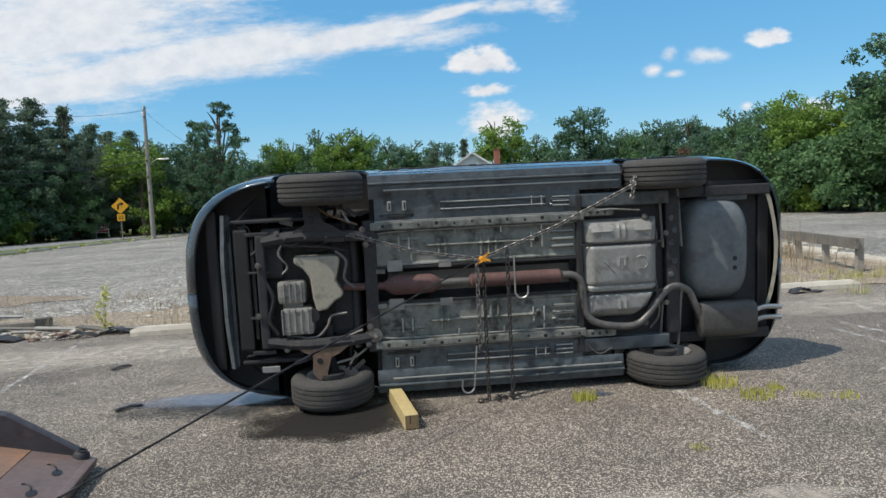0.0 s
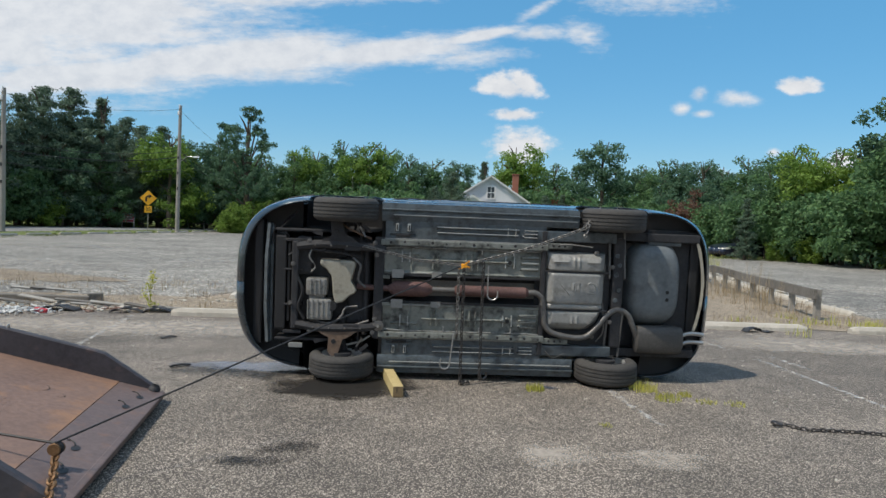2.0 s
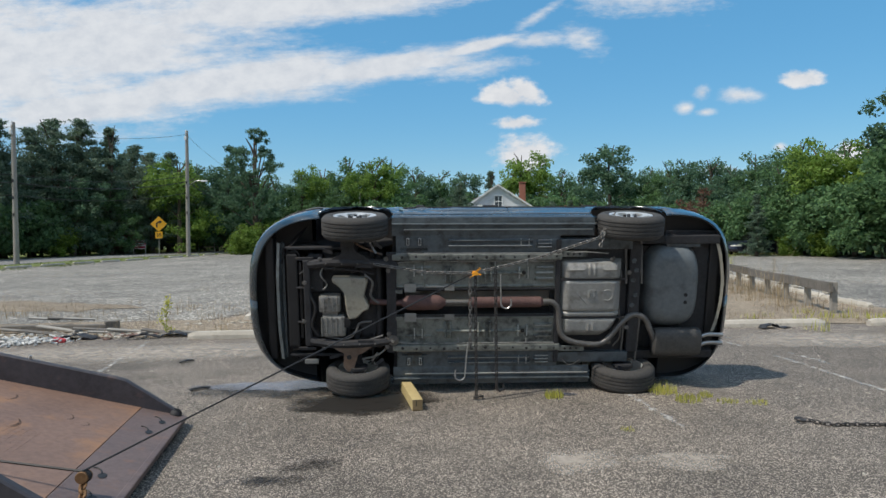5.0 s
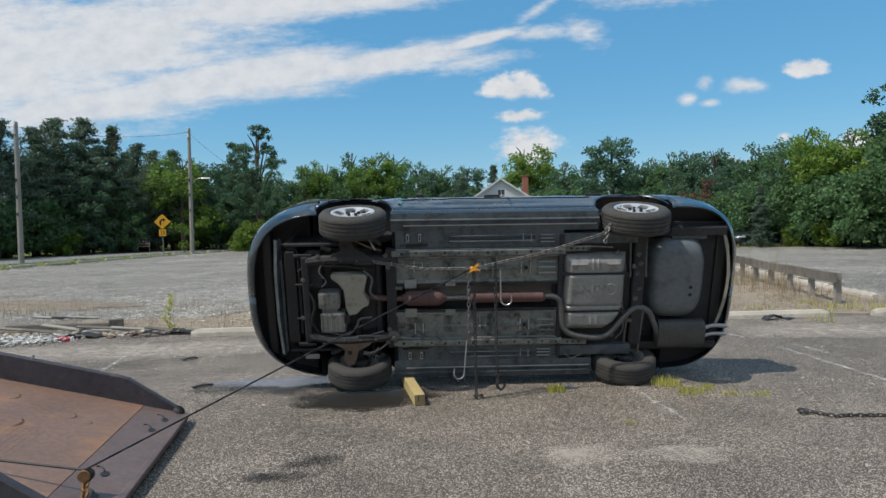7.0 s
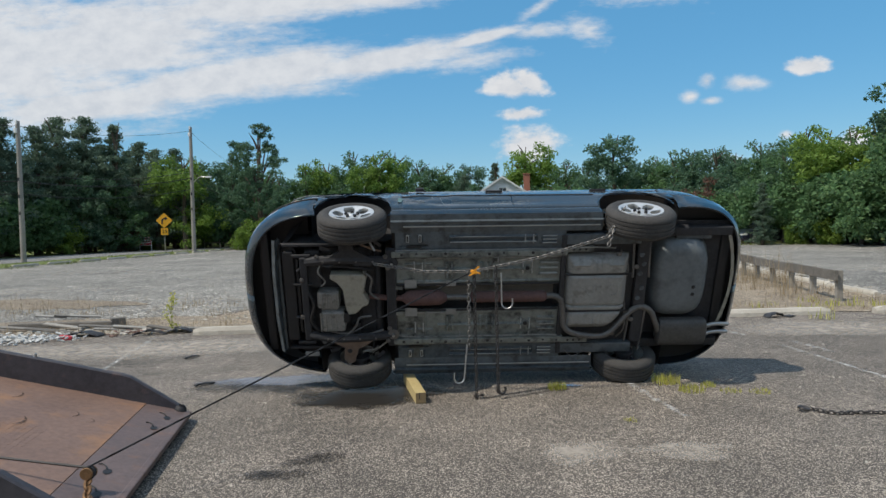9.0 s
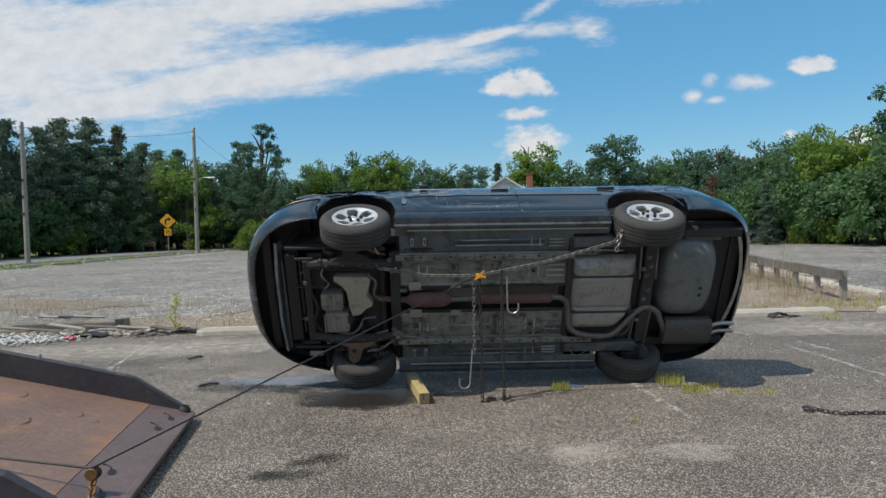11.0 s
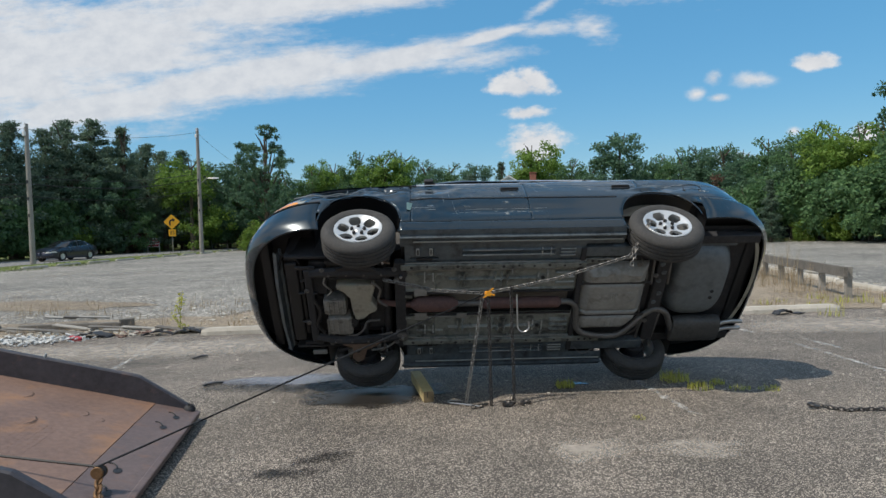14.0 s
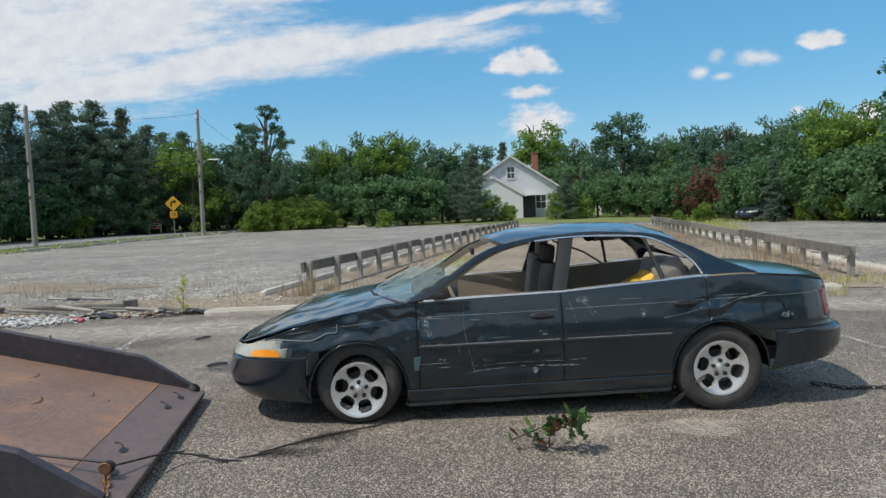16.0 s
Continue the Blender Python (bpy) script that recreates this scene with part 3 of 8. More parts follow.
for k, (x, y, a, b) in enumerate(((-9.5, 12.0, 3.2, 0.8), (-13, 10.6, 4.0, 0.9), (-6.4, 13.4, 2.6, 1.0), (-14, 17, 5, 1.4), (11, 14.5, 3.0, 0.8), (-8, 21, 4.5, 1.2), (14, 20, 5, 1.3), (-18, 26, 6, 1.6))):
    film("sandy_wear", x, y, a, b, 6, SAND_FILM, "sandy gravel worn loose on the old asphalt", 30 + k, 0.014)


def paint_line(ax, ay, bx, by, width, seed):
    a, b = Vector((ax, ay, 0)), Vector((bx, by, 0))
    n = (b - a).normalized().cross(Vector((0, 0, 1)))
    rows, rim = [], []
    for k in range(31):
        p = a.lerp(b, k / 30)
        for f in np.linspace(-1, 1, 5):
            rim.append(0.16 * abs(f) ** 2 + (0.1 if k in (0, 30) else 0))
        rows.append([p + n * (f * width / 2) + Vector((0, 0, 0.0045)) for f in np.linspace(-1, 1, 5)])
    ob = mesh_object("stall_line", sheet(rows), LINE_PAINT)
    at = ob.data.attributes.new("rim", "FLOAT", "POINT")
    at.data.foreach_set("value", rim)
    if ob.data.polygons[0].normal.z < 0:
        ob.data.flip_normals()
    return tagged(ob, "worn white painted stall line on the asphalt", "road marking", "stall lines")


for k, seg in enumerate(((-5.05, 8.35, -4.05, 4.7), (4.06, 7.35, 4.50, 4.6), (4.33, 7.55, 4.50, 6.75), (1.64, 5.75, 2.02, 3.95), (3.72, 8.6, 3.92, 7.9), (7.3, 8.5, 7.9, 5.0), (-2.0, 8.6, -1.6, 6.2), (-7.7, 7.9, -6.9, 5.2))):
    paint_line(*seg, 0.11, k)
for k in range(5):
    paint_line(9.5 + 2.7 * k, 15.0 + 0.3 * k, 12.5 + 2.7 * k, 15.4 + 0.3 * k, 0.12, 20 + k)


def wheel_stop():
    sec = [(-0.09, 0.0), (-0.085, 0.06), (-0.055, 0.115), (0.055, 0.115), (0.085, 0.06), (0.09, 0.0)]
    rows = []
    for k in range(19):
        x = -0.95 + 1.9 * k / 18
        e = 0.72 if k in (0, 18) else 1.0
        rows.append([(x, y * e, z * e + 0.006 * noise.noise(Vector((x * 6, y * 20, z * 20)))) for y, z in sec])
    v, f = sheet(rows)
    f += [tuple(range(6)), tuple(range(18 * 6, 19 * 6))[::-1]]
    return v, f


stop = mesh_object("wheel_stop", wheel_stop(), CONCRETE)
tagged(stop, "chipped concrete wheel stop on the ground", "wheel stop", "wheel stops")
stop.matrix_basis = pose(-3.57, 8.68, 0, 0, 0, 8.5)
for x, y, a in ((5.05, 10.06, 7), (7.68, 10.33, 8), (9.9, 10.7, 8), (1.6, 9.5, 8.5), (-0.9, 9.1, 8.5)):
    copy_thing(stop, pose(x, y, 0, 0, 0, a))
# stops along the backs of the two barriers and round the far edge of the lot
for k in range(9):
    copy_thing(stop, pose(8.05 + 0.045 * k * 2, 13.65 + 2.25 * k, 0, 0, 0, 92))
    copy_thing(stop, pose(-4.35 + 0.27 * k, 11.75 + 2.3 * k, 0, 0, 0, 85))
for k in range(12):
    copy_thing(stop, pose(-26.2 + 0.075 * k * 2.6, 33 + 2.6 * k, 0.02, 0, 0, 86))
for k in range(5):
    copy_thing(stop, pose(-22.2 + 2.6 * k, 60.2, 0.02, 0, 0, 2))


def barrier(name, ax, ay, bx, by, posts, label):
    a, b = Vector((ax, ay, 0)), Vector((bx, by, 0))
    turn = math.degrees(math.atan2(b.y - a.y, b.x - a.x))
    ob = thing(name, label, "barrier", pose(ax, ay, 0, 0, 0, turn), "timber barriers")
    length = (b - a).length
    rnd = random.Random(len(name) + posts)
    post_geo = joined(box(0, 0, 0.27, 0.105, 0.115, 0.70, 0.012))
    first = part("post", post_geo, POST_WOOD, ob)
    gap = length / (posts - 1)
    for k in range(posts):
        p = first if k == 0 else new("post", first.data)
        p.parent = ob
        p.matrix_basis = pose(0.15 + gap * k * 0.99, -0.09, 0, rnd.uniform(-2, 2), rnd.uniform(-2, 2), rnd.uniform(-3, 3))
    board = part("rail_board", box(gap, 0, 0, 2 * gap - 0.01, 0.07, 0.20, 0.008), OLD_WOOD, ob)
    for k in range((posts - 1) // 2):
        p = board if k == 0 else new("rail_board", board.data)
        p.parent = ob
        p.matrix_basis = pose(2 * gap * k, 0.012 * (k % 2), 0.52 + rnd.uniform(-0.012, 0.012), rnd.uniform(-1.5, 1.5), rnd.uniform(-0.35, 0.35), rnd.uniform(-0.3, 0.3))
    return ob


barrier("timber_barrier", -3.75, 11.25, 0.6, 41.5, 23, "long weathered grey timber barrier on short posts")
barrier("timber_barrier", 6.86, 11.75, 8.9, 41.0, 23, "long weathered grey timber barrier with pale posts")


# ---- plants ----
def leaf_cloud(clumps, per, size, spread, seed, flat_bias=0.3, droop=0.0, squash=0.75):
    """Many small three-cornered leaves gathered round clump centres."""
    rng = np.random.default_rng(seed)
    c = np.repeat(np.asarray(clumps, float), per, axis=0)
    n = len(c)
    off = rng.normal(size=(n, 3))
    off /= np.linalg.norm(off, axis=1, keepdims=True)
    off *= (rng.random((n, 1)) ** 0.45) * spread
    off[:, 2] *= squash
    p = c + off
    nrm = off / spread * 0.8 + rng.normal(size=(n, 3)) * 0.6 + np.array([0, 0, flat_bias])
    nrm /= np.linalg.norm(nrm, axis=1, keepdims=True)
    a = np.cross(nrm, rng.normal(size=(n, 3)))
    a /= np.linalg.norm(a, axis=1, keepdims=True) + 1e-9
    b = np.cross(nrm, a)
    s = size * rng.uniform(0.6, 1.35, (n, 1))
    v = np.stack([p - a * s * 0.8 - b * s * 0.5, p + a * s * 1.1, p - a * s * 0.3 + b * s * 0.75], 1)
    v[:, 1, 2] -= droop * s[:, 0]
    return v.reshape(-1, 3)


def leaf_mesh(name, verts, mat):
    n = len(verts) // 3
    me = bpy.data.meshes.new(name)
    me.vertices.add(3 * n)
    me.vertices.foreach_set("co", np.asarray(verts, np.float32).ravel())
    me.loops.add(3 * n)
    me.loops.foreach_set("vertex_index", np.arange(3 * n, dtype=np.int32))
    me.polygons.add(n)
    me.polygons.foreach_set("loop_start", np.arange(0, 3 * n, 3, dtype=np.int32))
    me.update(calc_edges=True)
    me.materials.append(mat)
    return new(name, me)


def limb_set(height, trunk_r, limbs, seed, lean=0.3):
    rnd = random.Random(seed)
    base = [Vector((0, 0, -0.2)), Vector((rnd.uniform(-0.1, 0.1), rnd.uniform(-0.1, 0.1), height * 0.35)), Vector((rnd.uniform(-0.3, 0.3), rnd.uniform(-0.3, 0.3), height * 0.72)), Vector((rnd.uniform(-0.4, 0.4), rnd.uniform(-0.4, 0.4), height * 0.94))]
    geos = [tube(base, [trunk_r * 1.25, trunk_r * 0.8, trunk_r * 0.45, trunk_r * 0.15], 8)]
    tips = []
    for k in range(limbs):
        t = 0.30 + 0.6 * k / limbs
        p = base[1].lerp(base[2], (t - 0.35) / 0.37) if t > 0.35 else base[0].lerp(base[1], t / 0.35)
        a = k * 2.4 + rnd.uniform(-0.4, 0.4)
        r = height * lean * (1.15 - 0.6 * t) * rnd.uniform(0.7, 1.1)
        q = p + Vector((math.cos(a) * r, math.sin(a) * r, height * 0.13 * rnd.uniform(0.6, 1.3)))
        geos.append(tube([p, p.lerp(q, 0.5) + Vector((0, 0, 0.15)), q], [trunk_r * 0.4, trunk_r * 0.25, trunk_r * 0.08], 6))
        tips.append(q)
    return joined(*geos), tips


def tree_kind(name, label, height, width, seed, leaf, kind="broad", leaf_size=0.14, clumps=150, per=70, low=0.16, crown_lobes=()):
    """kind: broad (a full crown of lobes), open (the lobes given, with sky between) or pine (whorls of flat boughs)."""
    ob = thing(name, label, "tree", None, "trees round the lot")
    wood, tips = limb_set(height, 0.02 * height + 0.04, 9, seed, (0.07 if kind == "pine" else 0.15) * width / (0.5 * height + 0.1))
    rng = np.random.default_rng(seed)
    centres, squash = [], 0.75
    lobes = list(crown_lobes)
    if kind == "broad":
        lobes = [(rng.uniform(-0.28, 0.28) * width, rng.uniform(-0.28, 0.28) * width, height * rng.uniform(low + 0.07, 0.80), width * rng.uniform(0.20, 0.34)) for _ in range(12)] + [(0, 0, height * 0.80, width * 0.24)]
    if kind != "pine":
        weight = np.array([r * r for *_, r in lobes])
        weight /= weight.sum()
        while len(centres) < clumps:
            x, y, z, r = lobes[rng.choice(len(lobes), p=weight)]
            d = rng.normal(size=3)
            d /= np.linalg.norm(d)
            q = np.array([x, y, z]) + d * r * rng.random() ** 0.25 * np.array([1, 1, 0.85])
            if low * height * 0.4 < q[2] < height:
                centres.append(q)
        spread = 0.07 * width + 0.20 if kind == "broad" else 0.42
    if kind == "open":
        wood = joined(wood, *[tube([(0, 0, z * 0.55), (x * 0.5, y * 0.5, z * 0.82), (x, y, z)], [0.10, 0.07, 0.03], 6) for x, y, z, r in lobes])
    if kind == "pine":
        z = low * height * 0.6
        while z < height * 0.985:
            k = max(1 - (z / height - low * 0.5) / (1 - low * 0.5), 0)
            for n in range(8 if k > 0.3 else 6):
                a, lift = rng.uniform(0, 6.28), height * rng.uniform(-0.04, 0.04) * min(1, 3 * k)
                r = width * 0.5 * (k**0.8 + 0.05) * rng.uniform(0.4, 1.25)
                for f in np.linspace(0.3, 1.0, 4 if r > 1 else 2):
                    centres.append(np.array([math.cos(a) * r * f, math.sin(a) * r * f, z + lift + 0.16 * r * f - 0.012 * height * f * f + rng.normal() * 0.08]))
            z += height * rng.uniform(0.040, 0.052)
        spread, squash = 0.05 * width + 0.20, 0.55
    part("trunk", wood, BARK, ob, "", True)
    crown = leaf_mesh("crown", leaf_cloud(centres, per, leaf_size, spread, seed + 1, 0.35, 0.0, squash), leaf)
    crown.parent = ob
    return ob


def place(kind, x, y, turn, size, z=0.0):
    m = Matrix.Translation((x, y, z)) @ Matrix.Rotation(radians(turn), 4, "Z")
    made = copy_thing(kind, m)
    made.scale = (size, size, size)
    return made


def at_first(kind, x, y, turn, size):
    kind.matrix_basis = Matrix.Translation((x, y, 0)) @ Matrix.Rotation(radians(turn), 4, "Z")
    kind.scale = (size, size, size)


EYE = Vector((0.55, -1.76))


def bearing(px, dist):
    """A place at a bearing (tangent to the right of straight ahead, seen from the stand) and distance."""
    d = Vector((px, 1)).normalized()
    return EYE.x + d.x * dist, EYE.y + d.y * dist


oak = tree_kind("broadleaf_tree", "full green broadleaf tree behind the lot", 10.0, 7.5, 11, LEAF, low=0.08)
maple = tree_kind("broadleaf_tree", "rounded deep green broadleaf tree behind the lot", 10.0, 7.0, 12, LEAF_BLUE, low=0.06)
locust = tree_kind("broadleaf_tree", "sunlit yellow-green broadleaf tree", 10.0, 7.0, 13, LEAF_LIGHT, low=0.08)
pine = tree_kind("pine_tree", "tall grey-green pine tree in the wood", 12.0, 8.2, 14, NEEDLE, "pine", 0.11, 0, 34, 0.12)
spruce = tree_kind("spruce_tree", "dark narrow spruce tree with layered boughs", 10.0, 4.0, 15, NEEDLE, "pine", 0.11, 0, 26, 0.08)
open_oak = tree_kind("open_crowned_tree", "tall open-crowned tree standing above the wood", 12.4, 5.5, 16, LEAF_BLUE, "open", 0.12, 190, 60, 0.2,
                     [(0.3, 0, 11.4, 0.95), (0.8, 0.4, 10.4, 0.8), (-2.6, 0.3, 9.6, 1.1), (-1.4, -0.4, 8.9, 1.3), (0.9, 0.3, 9.0, 1.2), (2.6, -0.2, 8.3, 0.9), (-3.0, 0.2, 8.0, 1.0), (-0.2, 0, 7.4, 1.6), (1.6, 0.3, 6.6, 1.5), (-1.6, -0.6, 6.2, 1.8), (0.2, -1.2, 4.8, 2.0), (2.4, -0.6, 4.4, 1.6), (-2.6, -0.6, 4.2, 1.6)])
red_bush = tree_kind("brown_leaved_tree", "small tree with brown-red leaves", 6.0, 5.0, 17, LEAF_RED, "broad", 0.12, 80, 60, 0.1)
shrub = tree_kind("shrub", "bright green leafy shrub on the verge", 2.6, 3.2, 18, LEAF_BRIGHT, "broad", 0.09, 80, 60, 0.05)
dark_shrub = tree_kind("shrub", "dense dark green undergrowth bush", 3.4, 4.4, 19, LEAF, "broad", 0.12, 100, 56, 0.03)

# far row behind everything: bearing, distance, size, kind
FAR = [
    (-0.86, 64, 1.02, pine), (-0.80, 66, 1.00, pine), (-0.745, 68, 0.99, pine), (-0.705, 70, 1.02, pine), (-0.662, 71, 1.07, pine), (-0.632, 76, 0.95, pine), (-0.57, 76, 0.93, pine), (-0.545, 73, 0.84, pine),
    (-0.515, 75, 0.90, pine), (-0.50, 70, 0.96, locust), (-0.47, 76, 1.00, oak), (-0.675, 68, 0.78, maple), (-0.61, 70, 0.70, oak), (-0.425, 74, 0.98, maple), (-0.395, 78, 0.96, oak), (-0.345, 78, 0.86, oak), (-0.37, 82, 0.92, maple),
    (-0.305, 78, 0.93, oak), (-0.27, 80, 0.98, locust), (-0.235, 76, 1.05, oak), (-0.195, 74, 1.08, locust), (-0.165, 78, 1.10, oak), (-0.13, 86, 1.06, maple), (-0.095, 90, 1.08, oak), (-0.055, 96, 1.14, maple),
    (0.028, 100, 1.36, locust), (0.055, 104, 1.20, oak), (0.085, 96, 1.10, oak), (0.115, 100, 1.08, maple), (0.158, 78, 1.18, maple), (0.185, 90, 1.00, oak), (0.215, 78, 0.92, maple), (0.245, 74, 0.95, oak), (0.27, 70, 0.88, maple),
    (0.3, 66, 0.86, maple), (0.335, 60, 0.74, maple), (0.365, 56, 0.76, oak), (0.395, 54, 0.78, maple), (0.425, 52, 0.78, oak), (0.455, 50, 0.76, locust), (0.485, 50, 0.78, oak), (0.52, 48, 0.78, locust), (0.56, 46, 0.78, oak), (0.620, 45, 1.02, maple), (0.60, 43, 0.80, oak), (0.66, 44, 1.15, oak), (0.7, 44, 1.10, oak), (0.8, 44, 1.00, oak),
    (-0.94, 60, 1.0, pine), (-1.05, 58, 1.1, oak), (-1.2, 56, 1.0, pine), (-0.7, 84, 1.10, maple), (-0.6, 88, 1.12, oak), (-0.5, 92, 1.10, maple), (-0.4, 98, 1.12, oak), (-0.3, 100, 1.17, maple), (0.22, 100, 1.10, oak), (0.33, 84, 1.00, oak), (0.43, 74, 0.80, maple), (0.55, 66, 0.80, maple),
]
started = set()
turn_rnd = random.Random(9)
for px, dist, size, kind in FAR:
    x, y = bearing(px, dist)
    a = turn_rnd.uniform(0, 360)
    if kind.name in started:
        place(kind, x, y, a, size * turn_rnd.uniform(0.96, 1.04))
    else:
        started.add(kind.name)
        at_first(kind, x, y, a, size)
at_first(open_oak, *bearing(-0.378, 66), -20, 0.99)
at_first(spruce, *bearing(-0.017, 100), 0, 1.12)
place(pine, *bearing(-0.062, 65), 70, 0.56)
place(pine, *bearing(-0.088, 66), 170, 0.44)
place(pine, *bearing(0.074, 67), 250, 0.40)
place(spruce, *bearing(0.10, 78), 30, 0.55)
place(spruce, *bearing(-0.612, 71), 20, 1.24)
place(spruce, *bearing(-0.59, 80), 220, 1.10)
place(spruce, *bearing(0.365, 46), 60, 0.40)
at_first(red_bush, *bearing(0.285, 56), 0, 0.85)
place(red_bush, *bearing(0.255, 60), 80, 0.62)
place(red_bush, *bearing(-0.592, 70), 80, 0.48)
at_first(shrub, *bearing(-0.705, 67), 0, 1.15)
for px, dist, size in ((-0.40, 62, 1.0), (-0.37, 64, 1.05), (-0.345, 63, 1.1), (-0.315, 64, 1.15), (-0.29, 64, 0.9), (-0.20, 60, 0.6), (0.06, 68, 1.0), (-0.035, 68, 0.9), (-0.015, 69, 0.7), (0.085, 68, 1.1), (0.41, 47, 0.5), (0.46, 46, 0.6), (0.27, 49, 0.5), (0.56, 44, 0.7), (-0.56, 73, 0.6), (-0.40, 63, 0.75), (-0.385, 61, 0.6), (0.235, 44, 0.35)):
    place(shrub, *bearing(px, dist), turn_rnd.uniform(0, 360), size)
at_first(dark_shrub, *bearing(-0.24, 66), 0, 1.2)
for px, dist, size in ((-0.26, 68, 1.3), (-0.215, 65, 1.3), (-0.19, 64, 1.35), (-0.165, 66, 1.45), (-0.14, 66, 1.3), (-0.11, 68, 1.2), (-0.085, 70, 1.1), (-0.06, 70, 1.0), (0.09, 76, 1.1), (0.12, 72, 1.2), (0.15, 70, 1.25), (0.175, 70, 1.2), (0.20, 66, 1.1), (0.225, 64, 1.2), (0.25, 62, 1.1), (0.28, 60, 1.2), (0.31, 56, 1.1), (0.335, 53, 1.1), (0.365, 51, 1.2), (0.395, 50, 1.2), (0.43, 49, 1.2), (0.46, 48, 1.2), (0.50, 46, 1.3), (0.54, 44, 1.3), (0.60, 44, 1.3), (0.68, 42, 1.3),
                       (-0.42, 79, 1.3), (-0.46, 80, 1.3), (-0.49, 79, 1.3), (-0.52, 78, 1.3), (-0.57, 77, 1.2), (-0.60, 74, 1.2), (-0.63, 72, 1.1), (-0.67, 72, 1.2), (-0.73, 70, 1.3), (-0.77, 66, 1.3), (-0.81, 64, 1.3), (-0.87, 62, 1.3), (-0.95, 60, 1.3), (-0.84, 63, 1.5), (-0.79, 65.5, 1.4), (-0.75, 67, 1.5), (-0.71, 69.5, 1.4), (-0.68, 71, 1.5), (-0.65, 73, 1.4), (-0.62, 75, 1.5), (-0.585, 77, 1.5), (-0.55, 78, 1.5), (-0.44, 76, 1.4)):
    place(dark_shrub, *bearing(px, dist), turn_rnd.uniform(0, 360), size)

# dense growth behind the front row, and unseen trees added behind the camera to darken reflections and low sky
for k in range(46):
    px = -1.05 + 1.95 * k / 45
    place(dark_shrub, *bearing(px, (88 if px < 0.15 else 88 - 60 * (px - 0.15)) + turn_rnd.uniform(-3, 3)), turn_rnd.uniform(0, 360), turn_rnd.uniform(1.5, 2.0) if px < 0.2 else turn_rnd.uniform(1.2, 1.6))
for k in range(40):
    px = -1.0 + 1.7 * k / 39
    place((maple, oak)[k % 2], *bearing(px, (104 if px < 0.15 else 104 - 70 * (px - 0.15)) + turn_rnd.uniform(-4, 4)), turn_rnd.uniform(0, 360), turn_rnd.uniform(0.85, 1.0) * (1.08 if px < -0.45 else 0.95 if px < 0.2 else 0.78))
for k in range(20):
    a = radians(-20 - 140 * k / 19)
    place((oak, maple, locust)[k % 3], 48 * math.cos(a) + turn_rnd.uniform(-3, 3), 44 * math.sin(a) - 6, turn_rnd.uniform(0, 360), turn_rnd.uniform(0.95, 1.3))
    place(dark_shrub, 44 * math.cos(a) + turn_rnd.uniform(-3, 3), 40 * math.sin(a) - 6, turn_rnd.uniform(0, 360), turn_rnd.uniform(1.2, 1.8))


def blades(name, spots, height, width, mat, label, seed, kind="stuff"):
    """Grass: each blade a bent strip of two quads."""
    rng = np.random.default_rng(seed)
    v, f = [], []
    for x, y, n, r, k in spots:
        for _ in range(n):
            a, d = rng.uniform(0, 6.28), r * math.sqrt(rng.random())
            px, py = x + d * math.cos(a), y + d * math.sin(a)
            h, b, w = height * k * rng.uniform(0.4, 1.2), rng.uniform(0, 6.28), width * rng.uniform(0.6, 1.3)
            lx, ly = math.cos(b) * h * 0.45 * rng.random(), math.sin(b) * h * 0.45 * rng.random()
            c, s = math.cos(b + 1.57) * w, math.sin(b + 1.57) * w
            m = len(v)
            v += [(px - c, py - s, 0), (px + c, py + s, 0), (px + lx * 0.4 + c * 0.7, py + ly * 0.4 + s * 0.7, h * 0.6), (px + lx * 0.4 - c * 0.7, py + ly * 0.4 - s * 0.7, h * 0.6), (px + lx, py + ly, h)]
            f += [(m, m + 1, m + 2, m + 3), (m + 3, m + 2, m + 4)]
    ob = mesh_object(name, (v, f), mat, False, False)
    return tagged(ob, label, "grass", "", kind)


wr = random.Random(31)
island = []
for k in range(330):
    x = wr.uniform(-12, 17)
    base = 8.9 + 0.155 * x + 0.55
    y = base + abs(wr.gauss(0, 1)) * 0.9
    island.append((x, y, wr.randint(4, 12), 0.22, wr.uniform(0.5, 1.2)))
for k in range(300):
    t = wr.random()
    side = wr.choice((-1, 1))
    island.append((6.6 + 1.9 * t + side * wr.uniform(0, 1.0), 11.6 + 26 * t, wr.randint(5, 14), 0.25, wr.uniform(0.6, 1.6)))
    island.append((-3.4 + 3.6 * t + wr.uniform(-0.7, 0.9), 11.2 + 26 * t, wr.randint(3, 9), 0.25, wr.uniform(0.5, 1.3)))
for k in range(260):
    island.append((wr.uniform(-16, -4.5), 10.5 + abs(wr.gauss(0, 2.2)), wr.randint(3, 8), 0.2, wr.uniform(0.5, 1.3)))
blades("dry_weeds", island, 0.16, 0.004, DRY_GRASS, "sparse dry brown weeds along the dirt strip", 41)
blades("green_weeds", [(wr.uniform(5, 9.5), 10.9 + wr.gauss(0, 0.5) + 0.1, wr.randint(10, 30), 0.2, wr.uniform(0.5, 1.1)) for _ in range(26)] + [(wr.uniform(9.4, 11.2), wr.uniform(31, 36), 50, 0.5, 3.0) for _ in range(16)] + [(-1.5 + wr.uniform(-0.4, 0.6), 16.5 + wr.uniform(-1, 2), 40, 0.3, 1.6) for _ in range(5)], 0.20, 0.006, WEED_GREEN, "patches of green weeds in the dirt", 42)
